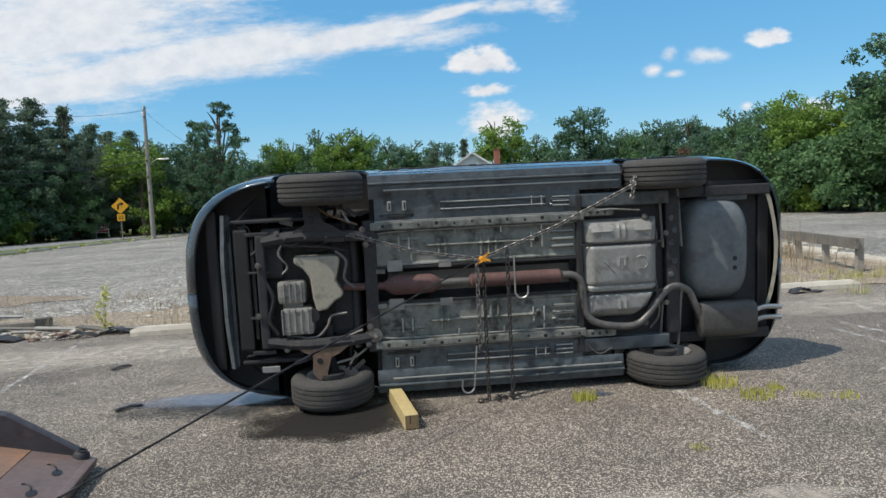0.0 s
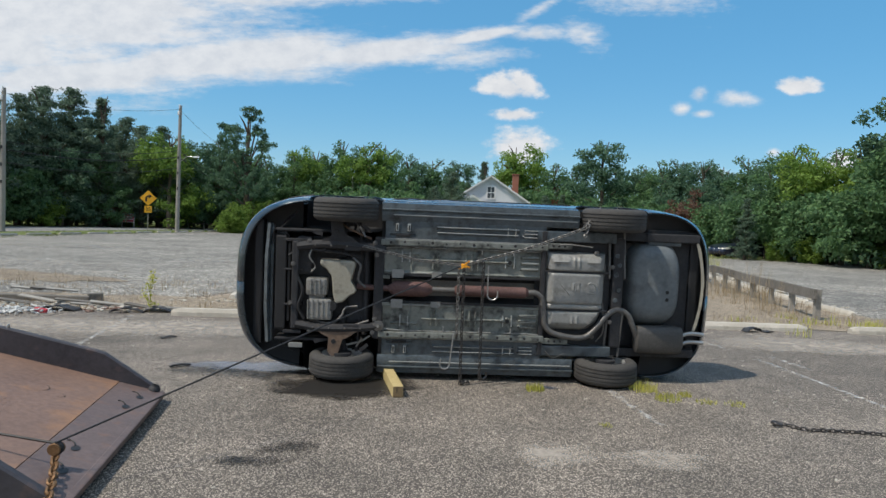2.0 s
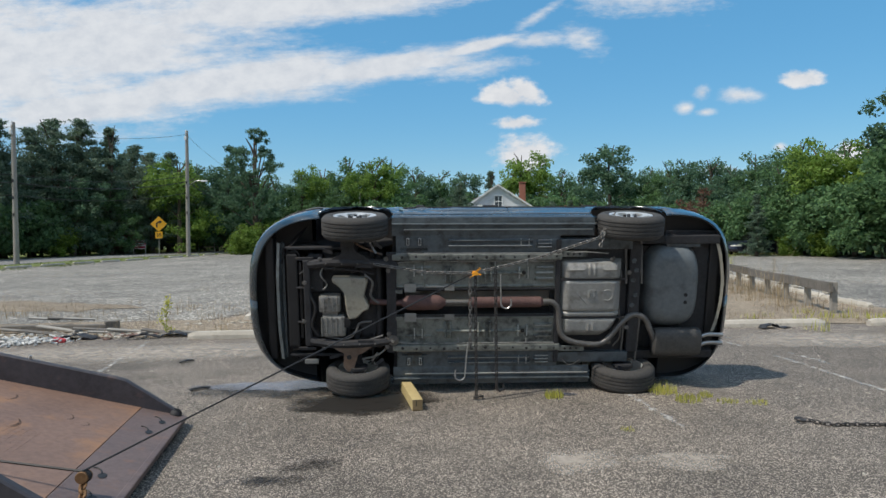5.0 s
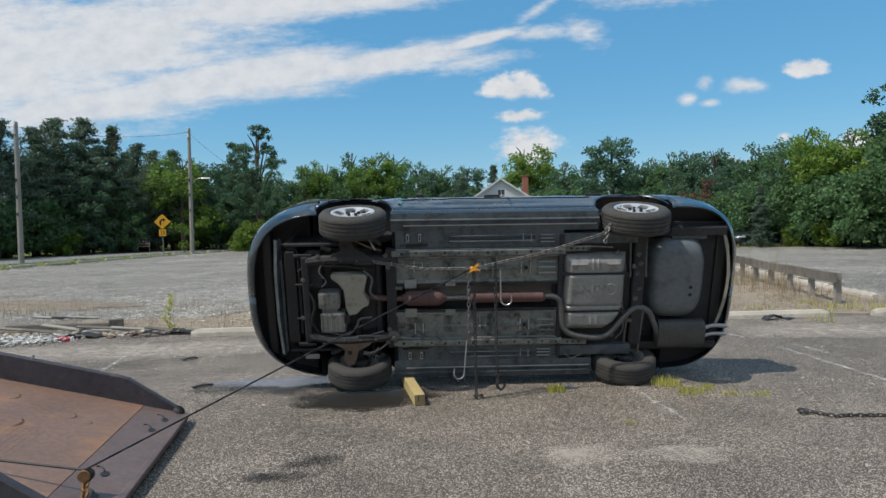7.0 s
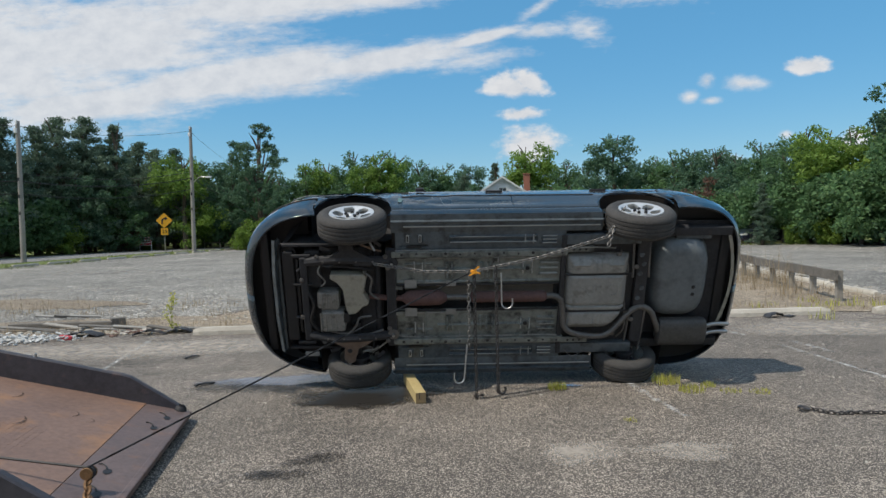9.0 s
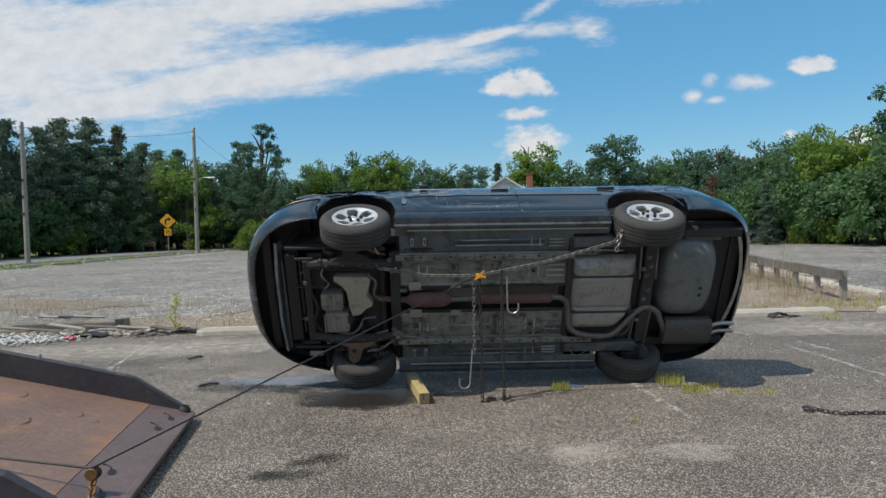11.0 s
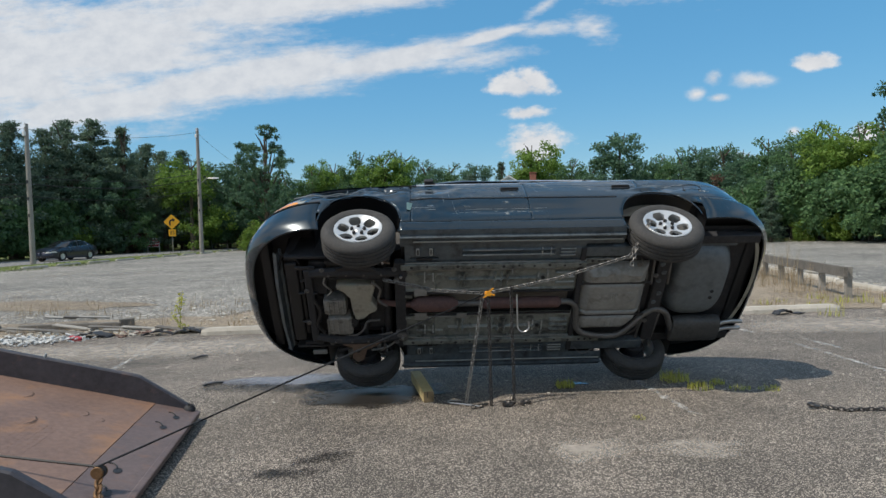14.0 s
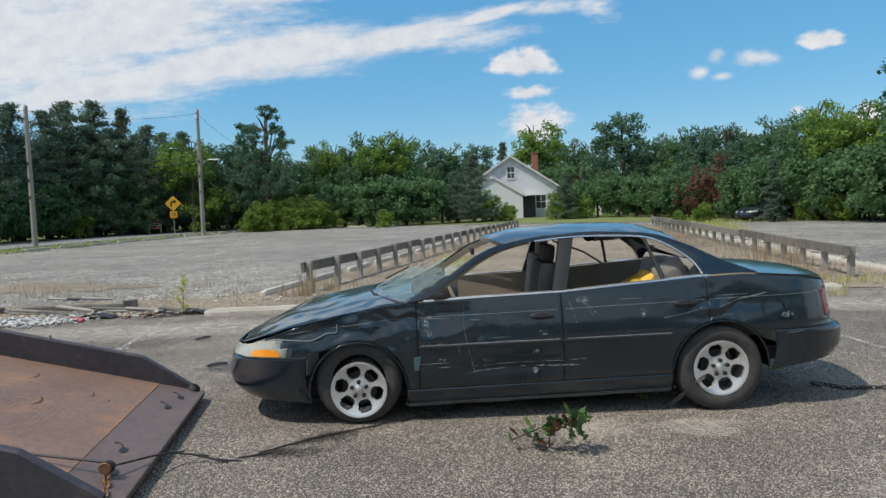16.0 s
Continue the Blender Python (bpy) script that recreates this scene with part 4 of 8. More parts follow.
blades("tall_dry_weeds", [(6.75 + wr.uniform(-0.5, 0.7), 14.6 + wr.uniform(-1.6, 3.0), 9, 0.22, wr.uniform(0.6, 1.2)) for _ in range(26)], 0.95, 0.005, DRY_GRASS, "tall thin dead weed stalks by the barrier", 43)
blades("straw_tuft", [(-3.55, 10.85, 90, 0.22, 1.0), (-3.9, 10.7, 40, 0.2, 0.6), (-3.2, 11.4, 30, 0.2, 0.7)], 0.55, 0.006, DRY_GRASS, "straw-coloured grass tuft at the barrier end", 44, "")
for k, (x, y, n, r, h) in enumerate(((1.02, 4.93, 130, 0.10, 1.0), (2.14, 5.18, 150, 0.15, 1.3), (2.30, 4.85, 130, 0.13, 1.0), (2.52, 5.03, 60, 0.07, 0.8), (2.66, 4.80, 50, 0.10, 0.6), (2.92, 4.79, 60, 0.10, 0.6), (1.55, 3.85, 25, 0.06, 0.4))):
    blades("grass_tuft", [(x, y, n, r, h)], 0.075, 0.0035, WEED_GREEN, "small yellow-green grass tuft in the asphalt", 50 + k)
blades("verge_grass", [(wr.uniform(-29.5, -24.6), wr.uniform(24, 60), 14, 0.7, 1.0) for _ in range(240)] + [(wr.uniform(10, 40), 41.5 + wr.uniform(0, 3) - 0.12 * 0, 16, 0.8, 1.4) for _ in range(160)], 0.11, 0.02, VERGE, "rough grass on the verge", 60)


def stalk_weed(x, y, h, seed, mat, label):
    ob = thing("weed", label, "plant", pose(x, y, 0))
    part("stem", tube([(0, 0, 0), (0.02, 0, h * 0.5), (0.0, 0.02, h)], [0.008, 0.006, 0.003], 6), mat, ob)
    crown = leaf_mesh("leaves", leaf_cloud([(0.05 * math.sin(9 * t), 0.05 * math.cos(7 * t), h * t) for t in np.linspace(0.2, 1.0, 10)], 12, 0.026, 0.10, seed), mat)
    crown.parent = ob
    return ob


stalk_weed(-5.0, 8.75, 0.62, 71, WEED_GREEN, "upright green weed growing at the lot edge")


# ---- roadside ----
def pole(x, y, h, r, lean, label, lamp):
    ob = thing("utility_pole", label, "utility pole", pose(x, y, 0, lean, 0.3, 0), "utility poles")
    part("shaft", tube([(0, 0, -0.2), (0, 0, h * 0.5), (0, 0, h)], [r * 1.15, r, r * 0.8], 12), POLE_WOOD, ob, "", True)
    part("insulator", tube([(0, -0.1, h - 0.2), (0, -0.1, h + 0.06)], 0.05, 8), WHITE, ob, "pale insulator")
    part("bracket", box(-0.02, -0.2, h - 0.62, 0.16, 0.16, 0.30, 0.04), WHITE, ob, "pale bracket")
    for k in range(3):
        part("bolt_plate", box(0, -r, h * (0.35 + 0.12 * k), 0.10, 0.06, 0.20, 0.01), UNDER, ob)
    if lamp:
        part("lamp_arm", tube(smooth_line([(0.1, 0, h * 0.56), (0.7, -0.1, h * 0.60), (1.3, -0.2, h * 0.60)], 5), 0.03, 6), STEEL, ob, "", True)
        part("lamp_head", box(1.5, -0.2, h * 0.60, 0.5, 0.2, 0.12, 0.04), WHITE, ob)
    return ob


P1, P2 = (-24.9, 50.5), (-30.3, 38.2)
pole(*P1, 10.2, 0.15, 0.0, "tall grey wooden utility pole on the verge", True)
pole(*P2, 9.0, 0.15, 0.4, "tall grey wooden utility pole on the verge", False)
pole(*bearing(-0.395, 80), 9.0, 0.13, 0.0, "far grey wooden utility pole by the road", False)
pole(*bearing(-0.215, 74), 6.2, 0.10, 0.0, "far slim grey utility pole", False)


def wire(a, b, sag, r=0.018):
    pts = [Vector(a).lerp(Vector(b), k / 12) - Vector((0, 0, sag * 4 * (k / 12) * (1 - k / 12))) for k in range(13)]
    return tagged(mesh_object("overhead_wire", tube(pts, r, 5), BLACK, True), "black overhead wire strung between the poles", "wire", "overhead wires")


fx, fy = bearing(-0.395, 80)
for h1, h2, h3, r in ((9.9, 8.7, 8.6, 0.012), (6.6, 5.7, 5.6, 0.02), (6.1, 5.2, 5.1, 0.028), (5.2, 4.4, 4.4, 0.02)):
    wire((P2[0], P2[1], h2), (P1[0], P1[1], h1), 0.5, r)
    wire((P1[0], P1[1], h1), (fx, fy, h3), 0.5, r)
    wire((P2[0], P2[1], h2), (-48, 4, h2), 0.7, r)


def warning_sign():
    x, y = -27.9, 51.5
    ob = thing("warning_sign", "yellow diamond curve warning sign on a post", "road sign", pose(x, y, 0, 0, 0, 24))
    part("post", box(0, 0.05, 1.35, 0.07, 0.05, 2.9, 0.008), POST_WOOD, ob)
    d = 0.64
    part("diamond_plate", prism([(0, d), (d, 0), (0, -d), (-d, 0)], 0.02, pose(0, 0, 2.72)), SIGN_YELLOW, ob, "yellow diamond plate")
    arrow = [(-0.22, -0.30), (-0.10, -0.30), (-0.10, -0.02), (-0.02, 0.08), (0.06, 0.08), (0.06, -0.02), (0.28, 0.15), (0.06, 0.30), (0.06, 0.20), (-0.06, 0.20), (-0.22, 0.04)]
    part("arrow", prism(arrow, 0.01, pose(0, -0.017, 2.74)), SIGN_BLACK, ob, "black curve arrow")
    part("speed_plate", box(0, 0, 1.80, 0.56, 0.02, 0.56, 0.004), SIGN_YELLOW, ob, "yellow advisory speed plate")
    cu = bpy.data.curves.new("digits", "FONT")
    cu.body, cu.size, cu.align_x, cu.align_y, cu.extrude = "35", 0.42, "CENTER", "CENTER", 0.004
    tmp = new("digits_text", cu)
    me = bpy.data.meshes.new_from_object(tmp.evaluated_get(bpy.context.evaluated_depsgraph_get()))
    bpy.data.objects.remove(tmp)
    me.materials.clear()
    me.materials.append(SIGN_BLACK)
    digits = new("digits", me)
    digits.parent = ob
    digits.matrix_basis = pose(0, -0.017, 1.80, 90, 0, 0)


warning_sign()
rx, ry = bearing(-0.566, 71)
red = thing("yard_sign", "small red and white sign on a low frame by the road", "sign", pose(rx, ry, 0, 0, 0, 28))
red.scale = (0.74, 0.74, 0.80)
part("panel", box(0, 0, 1.15, 1.45, 0.04, 0.95, 0.01), SIGN_RED, red, "red panel")
part("lettering_bar", box(0, -0.025, 1.28, 1.10, 0.01, 0.16, 0), WHITE, red)
part("lettering_bar", box(0, -0.025, 1.02, 1.20, 0.01, 0.12, 0), WHITE, red)
for z in (0.66, 1.64):
    part("panel_border", box(0, -0.01, z, 1.5, 0.05, 0.06, 0.01), WHITE, red)
for k in (-0.7, 0.7):
    part("leg", box(k, 0.0, 0.55, 0.08, 0.06, 1.2, 0.01), WHITE, red)
gx, gy = bearing(-0.452, 74)
gate = thing("rail_fence", "low white two-rail fence beside the road", "fence", pose(gx - 1.2, gy, 0, 0, 0, 12))
for k in range(3):
    part("post", box(1.6 * k, 0, 0.75, 0.14, 0.14, 1.5, 0.02), WHITE, gate)
for z in (0.55, 1.0):
    part("rail", box(1.6, -0.08, z, 3.4, 0.05, 0.16, 0.01), POST_WOOD, gate)


# ---- the white house ----
def house():
    x, y = 0.05, 80.0
    ob = thing("house", "white gabled house with brick chimneys behind the trees", "house", pose(x, y, 0, 0, 0, 3))
    hw, eave, ridge, deep = 5.6, 3.75, 7.35, 9.0
    # front wall in clapboards
    n = 34
    for k in range(n):
        z = ridge * k / n
        w = hw if z < eave else hw * (ridge - z) / (ridge - eave)
        part("clapboard", joined(box(0, -0.02, z + ridge / n / 2, 2 * w, 0.04, ridge / n - 0.02, 0)), SIDING, ob)
    wall = [(-hw, 0), (hw, 0), (hw, eave), (0, ridge), (-hw, eave)]
    part("wall", prism(wall, deep, pose(0, deep / 2 + 0.01, 0)), SIDING, ob)
    for s in (1, -1):
        a, b = Vector((0, 0, ridge + 0.12)), Vector((s * (hw + 0.35), 0, eave - 0.18))
        part("roof", ([tuple(a + Vector((0, -0.35, 0))), tuple(b + Vector((0, -0.35, 0))), tuple(b + Vector((0, deep + 0.3, 0))), tuple(a + Vector((0, deep + 0.3, 0))), tuple(a + Vector((0, -0.35, 0.14))), tuple(b + Vector((0, -0.35, 0.14))), tuple(b + Vector((0, deep + 0.3, 0.14))), tuple(a + Vector((0, deep + 0.3, 0.14)))], [(0, 1, 2, 3), (4, 7, 6, 5), (0, 4, 5, 1), (1, 5, 6, 2), (2, 6, 7, 3), (3, 7, 4, 0)]), SHINGLE, ob)
        part("barge_board", tube([a + Vector((0, -0.38, 0.02)), b + Vector((0, -0.38, 0.02))], 0.13, 4), WHITE, ob)

    def window(cx, cz, w, h):
        fr = part("window", joined(box(cx, -0.07, cz + h / 2 + 0.06, w + 0.26, 0.08, 0.14, 0.01), box(cx, -0.07, cz - h / 2 - 0.06, w + 0.26, 0.10, 0.14, 0.01), box(cx - w / 2 - 0.06, -0.07, cz, 0.14, 0.08, h, 0.01), box(cx + w / 2 + 0.06, -0.07, cz, 0.14, 0.08, h, 0.01)), WHITE, ob)
        part("pane", box(cx, -0.045, cz + h / 4, w, 0.02, h / 2 - 0.03, 0), PANE, fr)
        part("pane", box(cx, -0.045, cz - h / 4, w, 0.02, h / 2 - 0.03, 0), PANE, fr)
        part("glazing_bar", joined(box(cx, -0.065, cz, w, 0.03, 0.07, 0), box(cx, -0.06, cz, 0.05, 0.02, h, 0)), WHITE, fr)

    window(0.05, 5.5, 0.85, 1.35)
    window(3.6, 1.9, 1.15, 1.6)
    porch = [(-5.4, 0), (1.3, 0), (1.3, 2.75), (-2.2, 4.9), (-5.4, 2.9)]
    part("porch_gable", prism(porch, 2.0, pose(0.0, -1.02, 0)), SIDING, ob)
    for a, b in (((-2.2, 5.0), (1.75, 2.6)), ((-2.2, 5.0), (-5.8, 2.7))):
        part("porch_roof", tube([(a[0], -2.1, a[1]), (b[0], -2.1, b[1])], 0.15, 4), WHITE, ob)
        part("porch_roof_slope", ([(a[0], -2.2, a[1] + 0.12), (b[0], -2.2, b[1] + 0.12), (b[0], 0.0, b[1] + 0.12), (a[0], 0.0, a[1] + 0.12), (a[0], -2.2, a[1]), (b[0], -2.2, b[1]), (b[0], 0.0, b[1]), (a[0], 0.0, a[1])], [(0, 1, 2, 3), (4, 7, 6, 5), (0, 4, 5, 1), (1, 5, 6, 2), (2, 6, 7, 3), (3, 7, 4, 0)]), SHINGLE, ob)
    # solid dark block put in for the shade of the porch recess
    part("porch_recess", box(2.1, -0.5, 1.4, 1.5, 0.9, 2.5, 0.02), PANE, ob)
    part("porch_beam", box(2.2, -1.1, 2.75, 2.0, 2.0, 0.14, 0.02), WHITE, ob)
    for cx, cy, z0, z1 in ((3.3, 4.0, 4.0, 8.0), (8.2, 3.0, 0.0, 4.9)):
        c = part("chimney", box(cx, cy, (z0 + z1) / 2, 0.75, 0.75, z1 - z0, 0.02), BRICK, ob, "red brick chimney")
        part("chimney_cap", box(cx, cy, z1 + 0.06, 0.9, 0.9, 0.12, 0.02), BRICK, c)
    part("side_wing", box(9.0, 4.5, 1.6, 4.5, 5.0, 3.2, 0.02), SIDING, ob)


house()


# ---- the rolled sedan: x forward, y to its left, z up, origin on the ground between the wheels ----
SHOULDER = [(-2.6, 0.90), (-2.42, 0.93), (-2.1, 0.985), (-1.6, 1.035), (-1.25, 1.03), (-0.2, 0.975), (0.4, 0.97), (0.87, 0.962), (1.14, 0.95), (1.5, 0.90), (1.9, 0.825), (2.1, 0.765), (2.3, 0.70), (2.6, 0.655)]
SILL = [(-2.6, 0.36), (-2.2, 0.33), (-1.75, 0.28), (-1.7, 0.19), (-1.0, 0.185), (1.0, 0.185), (1.7, 0.20), (1.75, 0.235), (2.3, 0.27), (2.6, 0.29)]
BULGE = [(0.15, 0.915), (0.22, 0.945), (0.35, 0.975), (0.6, 1.0), (0.66, 0.998), (0.75, 0.986), (0.9, 0.956), (1.06, 0.915)]
NOSE = [(0.2, -0.18), (0.27, -0.10), (0.31, -0.04), (0.37, 0.008), (0.45, 0.025), (0.58, -0.015), (0.64, -0.05), (0.70, -0.09), (0.78, -0.14)]
TAIL = [(0.3, -0.06), (0.36, 0.0), (0.42, 0.06), (0.56, 0.06), (0.62, -0.04), (0.9, -0.08), (1.0, -0.12)]
ARCH_R, HUB_Z = 0.368, 0.325
AXLES = (1.385, -1.385)


def plan_points():
    """The outline of one side seen from above, from the middle of the nose to the middle of the tail."""
    pts = []
    for n in range(22):
        a = math.radians(90 * n / 22)
        pts.append((1.5 + math.cos(a) ** (2 / 3.0), 0.925 * max(math.sin(a), 0) ** (2 / 3.0)))
    for n in range(156):
        x = 1.5 - 0.02 * n
        pts.append((x, 0.925 - 0.010 * (x / 1.5) ** 2 + (0.010 if x > 0 else 0.010) * (abs(x) / 1.5) ** 2))
    for n in range(1, 23):
        a = math.radians(90 * n / 22)
        pts.append((-1.59 - 0.91 * max(math.sin(a), 0) ** (2 / 3.6), 0.925 * max(math.cos(a), 0) ** (2 / 3.6)))
    return pts


def skin_point(x, y, z):
    """Shapes a point of the plan at the height z into the body's side."""
    k = interp(z, BULGE)
    if x > 1.5:
        x = 1.5 + (x - 1.5) * (1 + interp(z, NOSE))
    elif x < -1.59:
        x = -1.59 + (x + 1.59) * (1 + interp(z, TAIL))
    return Vector((x, y * k, z))


def side_y(x, z):
    """Half the body's width at a place on its flank."""
    if x > 1.5:
        y = 0.925 * max(1 - min((x - 1.5) / (1 + interp(z, NOSE)), 1) ** 3.0, 0) ** (1 / 3.0)
    elif x < -1.59:
        y = 0.925 * max(1 - min((-1.59 - x) / (0.91 * (1 + interp(z, TAIL))), 1) ** 3.6, 0) ** (1 / 3.6)
    else:
        y = 0.925
    return y * interp(z, BULGE)


def dent(p, amount):
    """Crumples a point of the flank."""
    n = noise.noise(Vector((p.x * 4.1, p.y * 3, p.z * 5.3))) + 0.5 * noise.noise(Vector((p.x * 11, p.y * 7, p.z * 13)))
    return n * amount


def crumple(p):
    """Folds and knocks in the near flank: the fender's top, the door's edge and the quarter behind."""
    x, z = p.x, p.z
    away = math.exp(-((x - 1.45) / 0.6) ** 2 - ((z - 0.82) / 0.16) ** 2) * 0.048 + math.exp(-((x - 0.75) / 0.35) ** 2 - ((z - 0.6) / 0.3) ** 2) * 0.012
    away += math.exp(-((x + 1.45) / 0.3) ** 2 - ((z - 0.80) / 0.12) ** 2) * 0.03 + 0.0012
    d = dent(p, away) - 0.4 * away
    fold = 1 - abs(noise.noise(Vector((x * 7.5, 3.1, z * 12.0)))) * 3.2
    d -= 0.026 * max(fold, -0.4) * math.exp(-((x - 1.14) / 0.24) ** 2 - ((z - 0.875 + 0.10 * (x - 1.14)) / 0.055) ** 2)
    d -= 0.030 * max(1 - abs(noise.noise(Vector((x * 5.0, 8.7, z * 9.0)))) * 3.0, -0.3) * math.exp(-((x - 1.66) / 0.20) ** 2 - ((z - 0.765) / 0.05) ** 2)
    d -= 0.024 * max(1 - abs(noise.noise(Vector((x * 6.0, 5.2, z * 8.0 + x * 3)))) * 3.0, -0.4) * math.exp(-((x + 1.42) / 0.22) ** 2 - ((z - 0.79) / 0.07) ** 2)
    # a pulled-in dip behind the front wheel, and a long shallow one along the lower doors
    d -= 0.020 * math.exp(-((x - 0.62) / 0.10) ** 2 - ((z - 0.86) / 0.10) ** 2)
    d -= 0.014 * math.exp(-((x - 0.15) / 0.50) ** 2 - ((z - 0.44) / 0.045) ** 2)
    return d


def panel_of(x, y, z):
    if x > 1.93 and 0.60 < z < 0.735 and abs(y) > 0.42:
        return "headlight"
    if x > 1.74 and z < 0.60 or x > 2.2:
        return "front_bumper"
    if -1.02 < x < 1.02 and z < 0.30:
        return "rocker_panel"
    if x > 0.93:
        return "front_fender"
    if x > -0.18:
        return "front_door"
    if x > -1.29 and z > 0.30:
        return "rear_door"
    if x < -2.24 and 0.67 < z < 0.88 and abs(y) > 0.42:
        return "tail_light"
    if x < -1.71 and z < 0.60:
        return "rear_bumper"
    return "quarter_panel"


def body_skin(car, paint, damaged, panels=True):
    plan = plan_points()
    for sign in (1, -1):
        rows = []
        for x, y in plan:
            lo, hi = interp(x, SILL), interp(x, SHOULDER)
            mid = max(lo + 0.02, 0.30)
            zs = [lo + (mid - lo) * k / 5 for k in range(5)] + [mid + (0.60 - mid) * k / 12 for k in range(12)] + [0.60 + (hi - 0.60) * k / 22 for k in range(23)]
            row = []
            for z in zs:
                p = skin_point(x, y, z)
                if damaged and sign == 1:
                    p.y += crumple(p)
                elif damaged:
                    p.y -= 0.025 * math.exp(-((z - 0.62) / 0.2) ** 2) - dent(p, 0.012)
                row.append(Vector((p.x, p.y * sign, p.z)))
            rows.append(row)
        groups = {}
        verts, faces = sheet(rows)
        for q in faces:
            c = sum((Vector(verts[k]) for k in q), Vector()) / 4
            if any((c.x - ax) ** 2 + (c.z - HUB_Z) ** 2 < ARCH_R**2 for ax in AXLES):
                continue
            groups.setdefault(panel_of(c.x, c.y, c.z) if panels else "body_side", []).append(q)
        for name, quads in groups.items():
            used = sorted({k for q in quads for k in q})
            at = {k: n for n, k in enumerate(used)}
            pts = []
            for k in used:
                p = Vector(verts[k])
                for ax in AXLES:
                    d = math.hypot(p.x - ax, p.z - HUB_Z)
                    if d < ARCH_R + 0.012 and abs(p.x) < 1.85:
                        s = ARCH_R / d
                        p.x, p.z = ax + (p.x - ax) * s, max(HUB_Z + (p.z - HUB_Z) * s, interp(p.x, SILL))
                pts.append(p)
            mat = {"headlight": LENS, "tail_light": RED_LENS}.get(name, paint)
            me = bpy.data.meshes.new(name)
            me.from_pydata([tuple(p) for p in pts], [], [tuple(at[k] for k in q) for q in quads])
            bm = bmesh.new()
            bm.from_mesh(me)
            bmesh.ops.recalc_face_normals(bm, faces=bm.faces[:])
            if sum(f.normal.y * sign for f in bm.faces) < 0:
                bmesh.ops.reverse_faces(bm, faces=bm.faces[:])
            if panels:
                bmesh.ops.inset_region(bm, faces=bm.faces[:], thickness=0.005, depth=0.0, use_boundary=True, use_even_offset=False)
                for v in bm.verts:
                    if v.is_boundary:
                        v.co -= v.normal * 0.012
            bm.to_mesh(me)
            bm.free()
            me.materials.append(mat)
            me.polygons.foreach_set("use_smooth", [True] * len(me.polygons))
            ob = new(name, me)
            ob.parent = car
            if name == "headlight":
                tagged(ob, "hazy clear headlight lens")
            if name == "tail_light":
                tagged(ob, "red tail light lens")


# Greenhouse: the outer line of one side and the line along the middle, cowl to rear deck.
OUTER = [(1.02, 0.862, 0.955), (0.72, 0.80, 1.10), (0.40, 0.715, 1.295), (0.10, 0.655, 1.375), (-0.30, 0.635, 1.408), (-0.70, 0.635, 1.400), (-0.98, 0.655, 1.365), (-1.22, 0.695, 1.275), (-1.48, 0.76, 1.14), (-1.74, 0.80, 1.035)]
MIDDLE = [(1.32, 0, 0.985), (0.95, 0, 1.15), (0.55, 0, 1.325), (0.22, 0, 1.425), (-0.25, 0, 1.462), (-0.70, 0, 1.458), (-1.02, 0, 1.420), (-1.28, 0, 1.325), (-1.55, 0, 1.175), (-1.83, 0, 1.045)]
WINDOW = [(0.83, 0.845, 0.985), (0.60, 0.785, 1.125), (0.345, 0.715, 1.270), (0.08, 0.665, 1.345), (-0.29, 0.645, 1.378), (-0.68, 0.645, 1.370), (-0.93, 0.66, 1.340), (-1.10, 0.69, 1.260), (-1.24, 0.735, 1.15), (-1.30, 0.80, 1.045)]
OUT_C, MID_C, WIN_C = smooth_line(OUTER, 6), smooth_line(MIDDLE, 6), smooth_line(WINDOW, 6)


def canopy(first, last, inner=1.0, across=14, sink=0.0):
    """The skin between the two side lines, from one station to another (9 spans of 6 steps)."""
    rows = []
    for s in range(first, last + 1):
        o, m = OUT_C[s], MID_C[s]
        row = []
        for k in range(-across, across + 1):
            f = inner * k / across
            g = abs(f) ** 2.2
            row.append(Vector((m.x + (o.x - m.x) * g, f * o.y, m.z + (o.z - m.z) * g - sink)))
        rows.append(row)
    return rows


def thick(rows, depth):
    """A skin with a second one under it, joined round the rim."""
    low = [[p - Vector((0, 0, depth)) for p in row] for row in rows]
    a, b = sheet(rows), sheet(low)
    nr, nc, n = len(rows), len(rows[0]), len(a[0])
    rim = [j for j in range(nc)] + [i * nc + nc - 1 for i in range(1, nr)] + [(nr - 1) * nc + j for j in range(nc - 2, -1, -1)] + [i * nc for i in range(nr - 2, 0, -1)]
    v, f = joined(a, (b[0], [q[::-1] for q in b[1]]))
    for k in range(len(rim)):
        p, q = rim[k], rim[(k + 1) % len(rim)]
        f.append((p, p + n, q + n, q))
    return v, f


def band(outer, inner, depth):
    """A strip between two lines on the side, given depth towards the middle of the car."""
    rows = []
    for a, b in zip(outer, inner):
        a, b = Vector(a), Vector(b)
        s = Vector((0, -depth if a.y > 0 else depth, 0))
        rows.append([a, (a + b) / 2 + Vector((0, 0.006 if a.y > 0 else -0.006, 0)), b, b + s, a + s])
    v, f = sheet(rows, False, True)
    return v, f


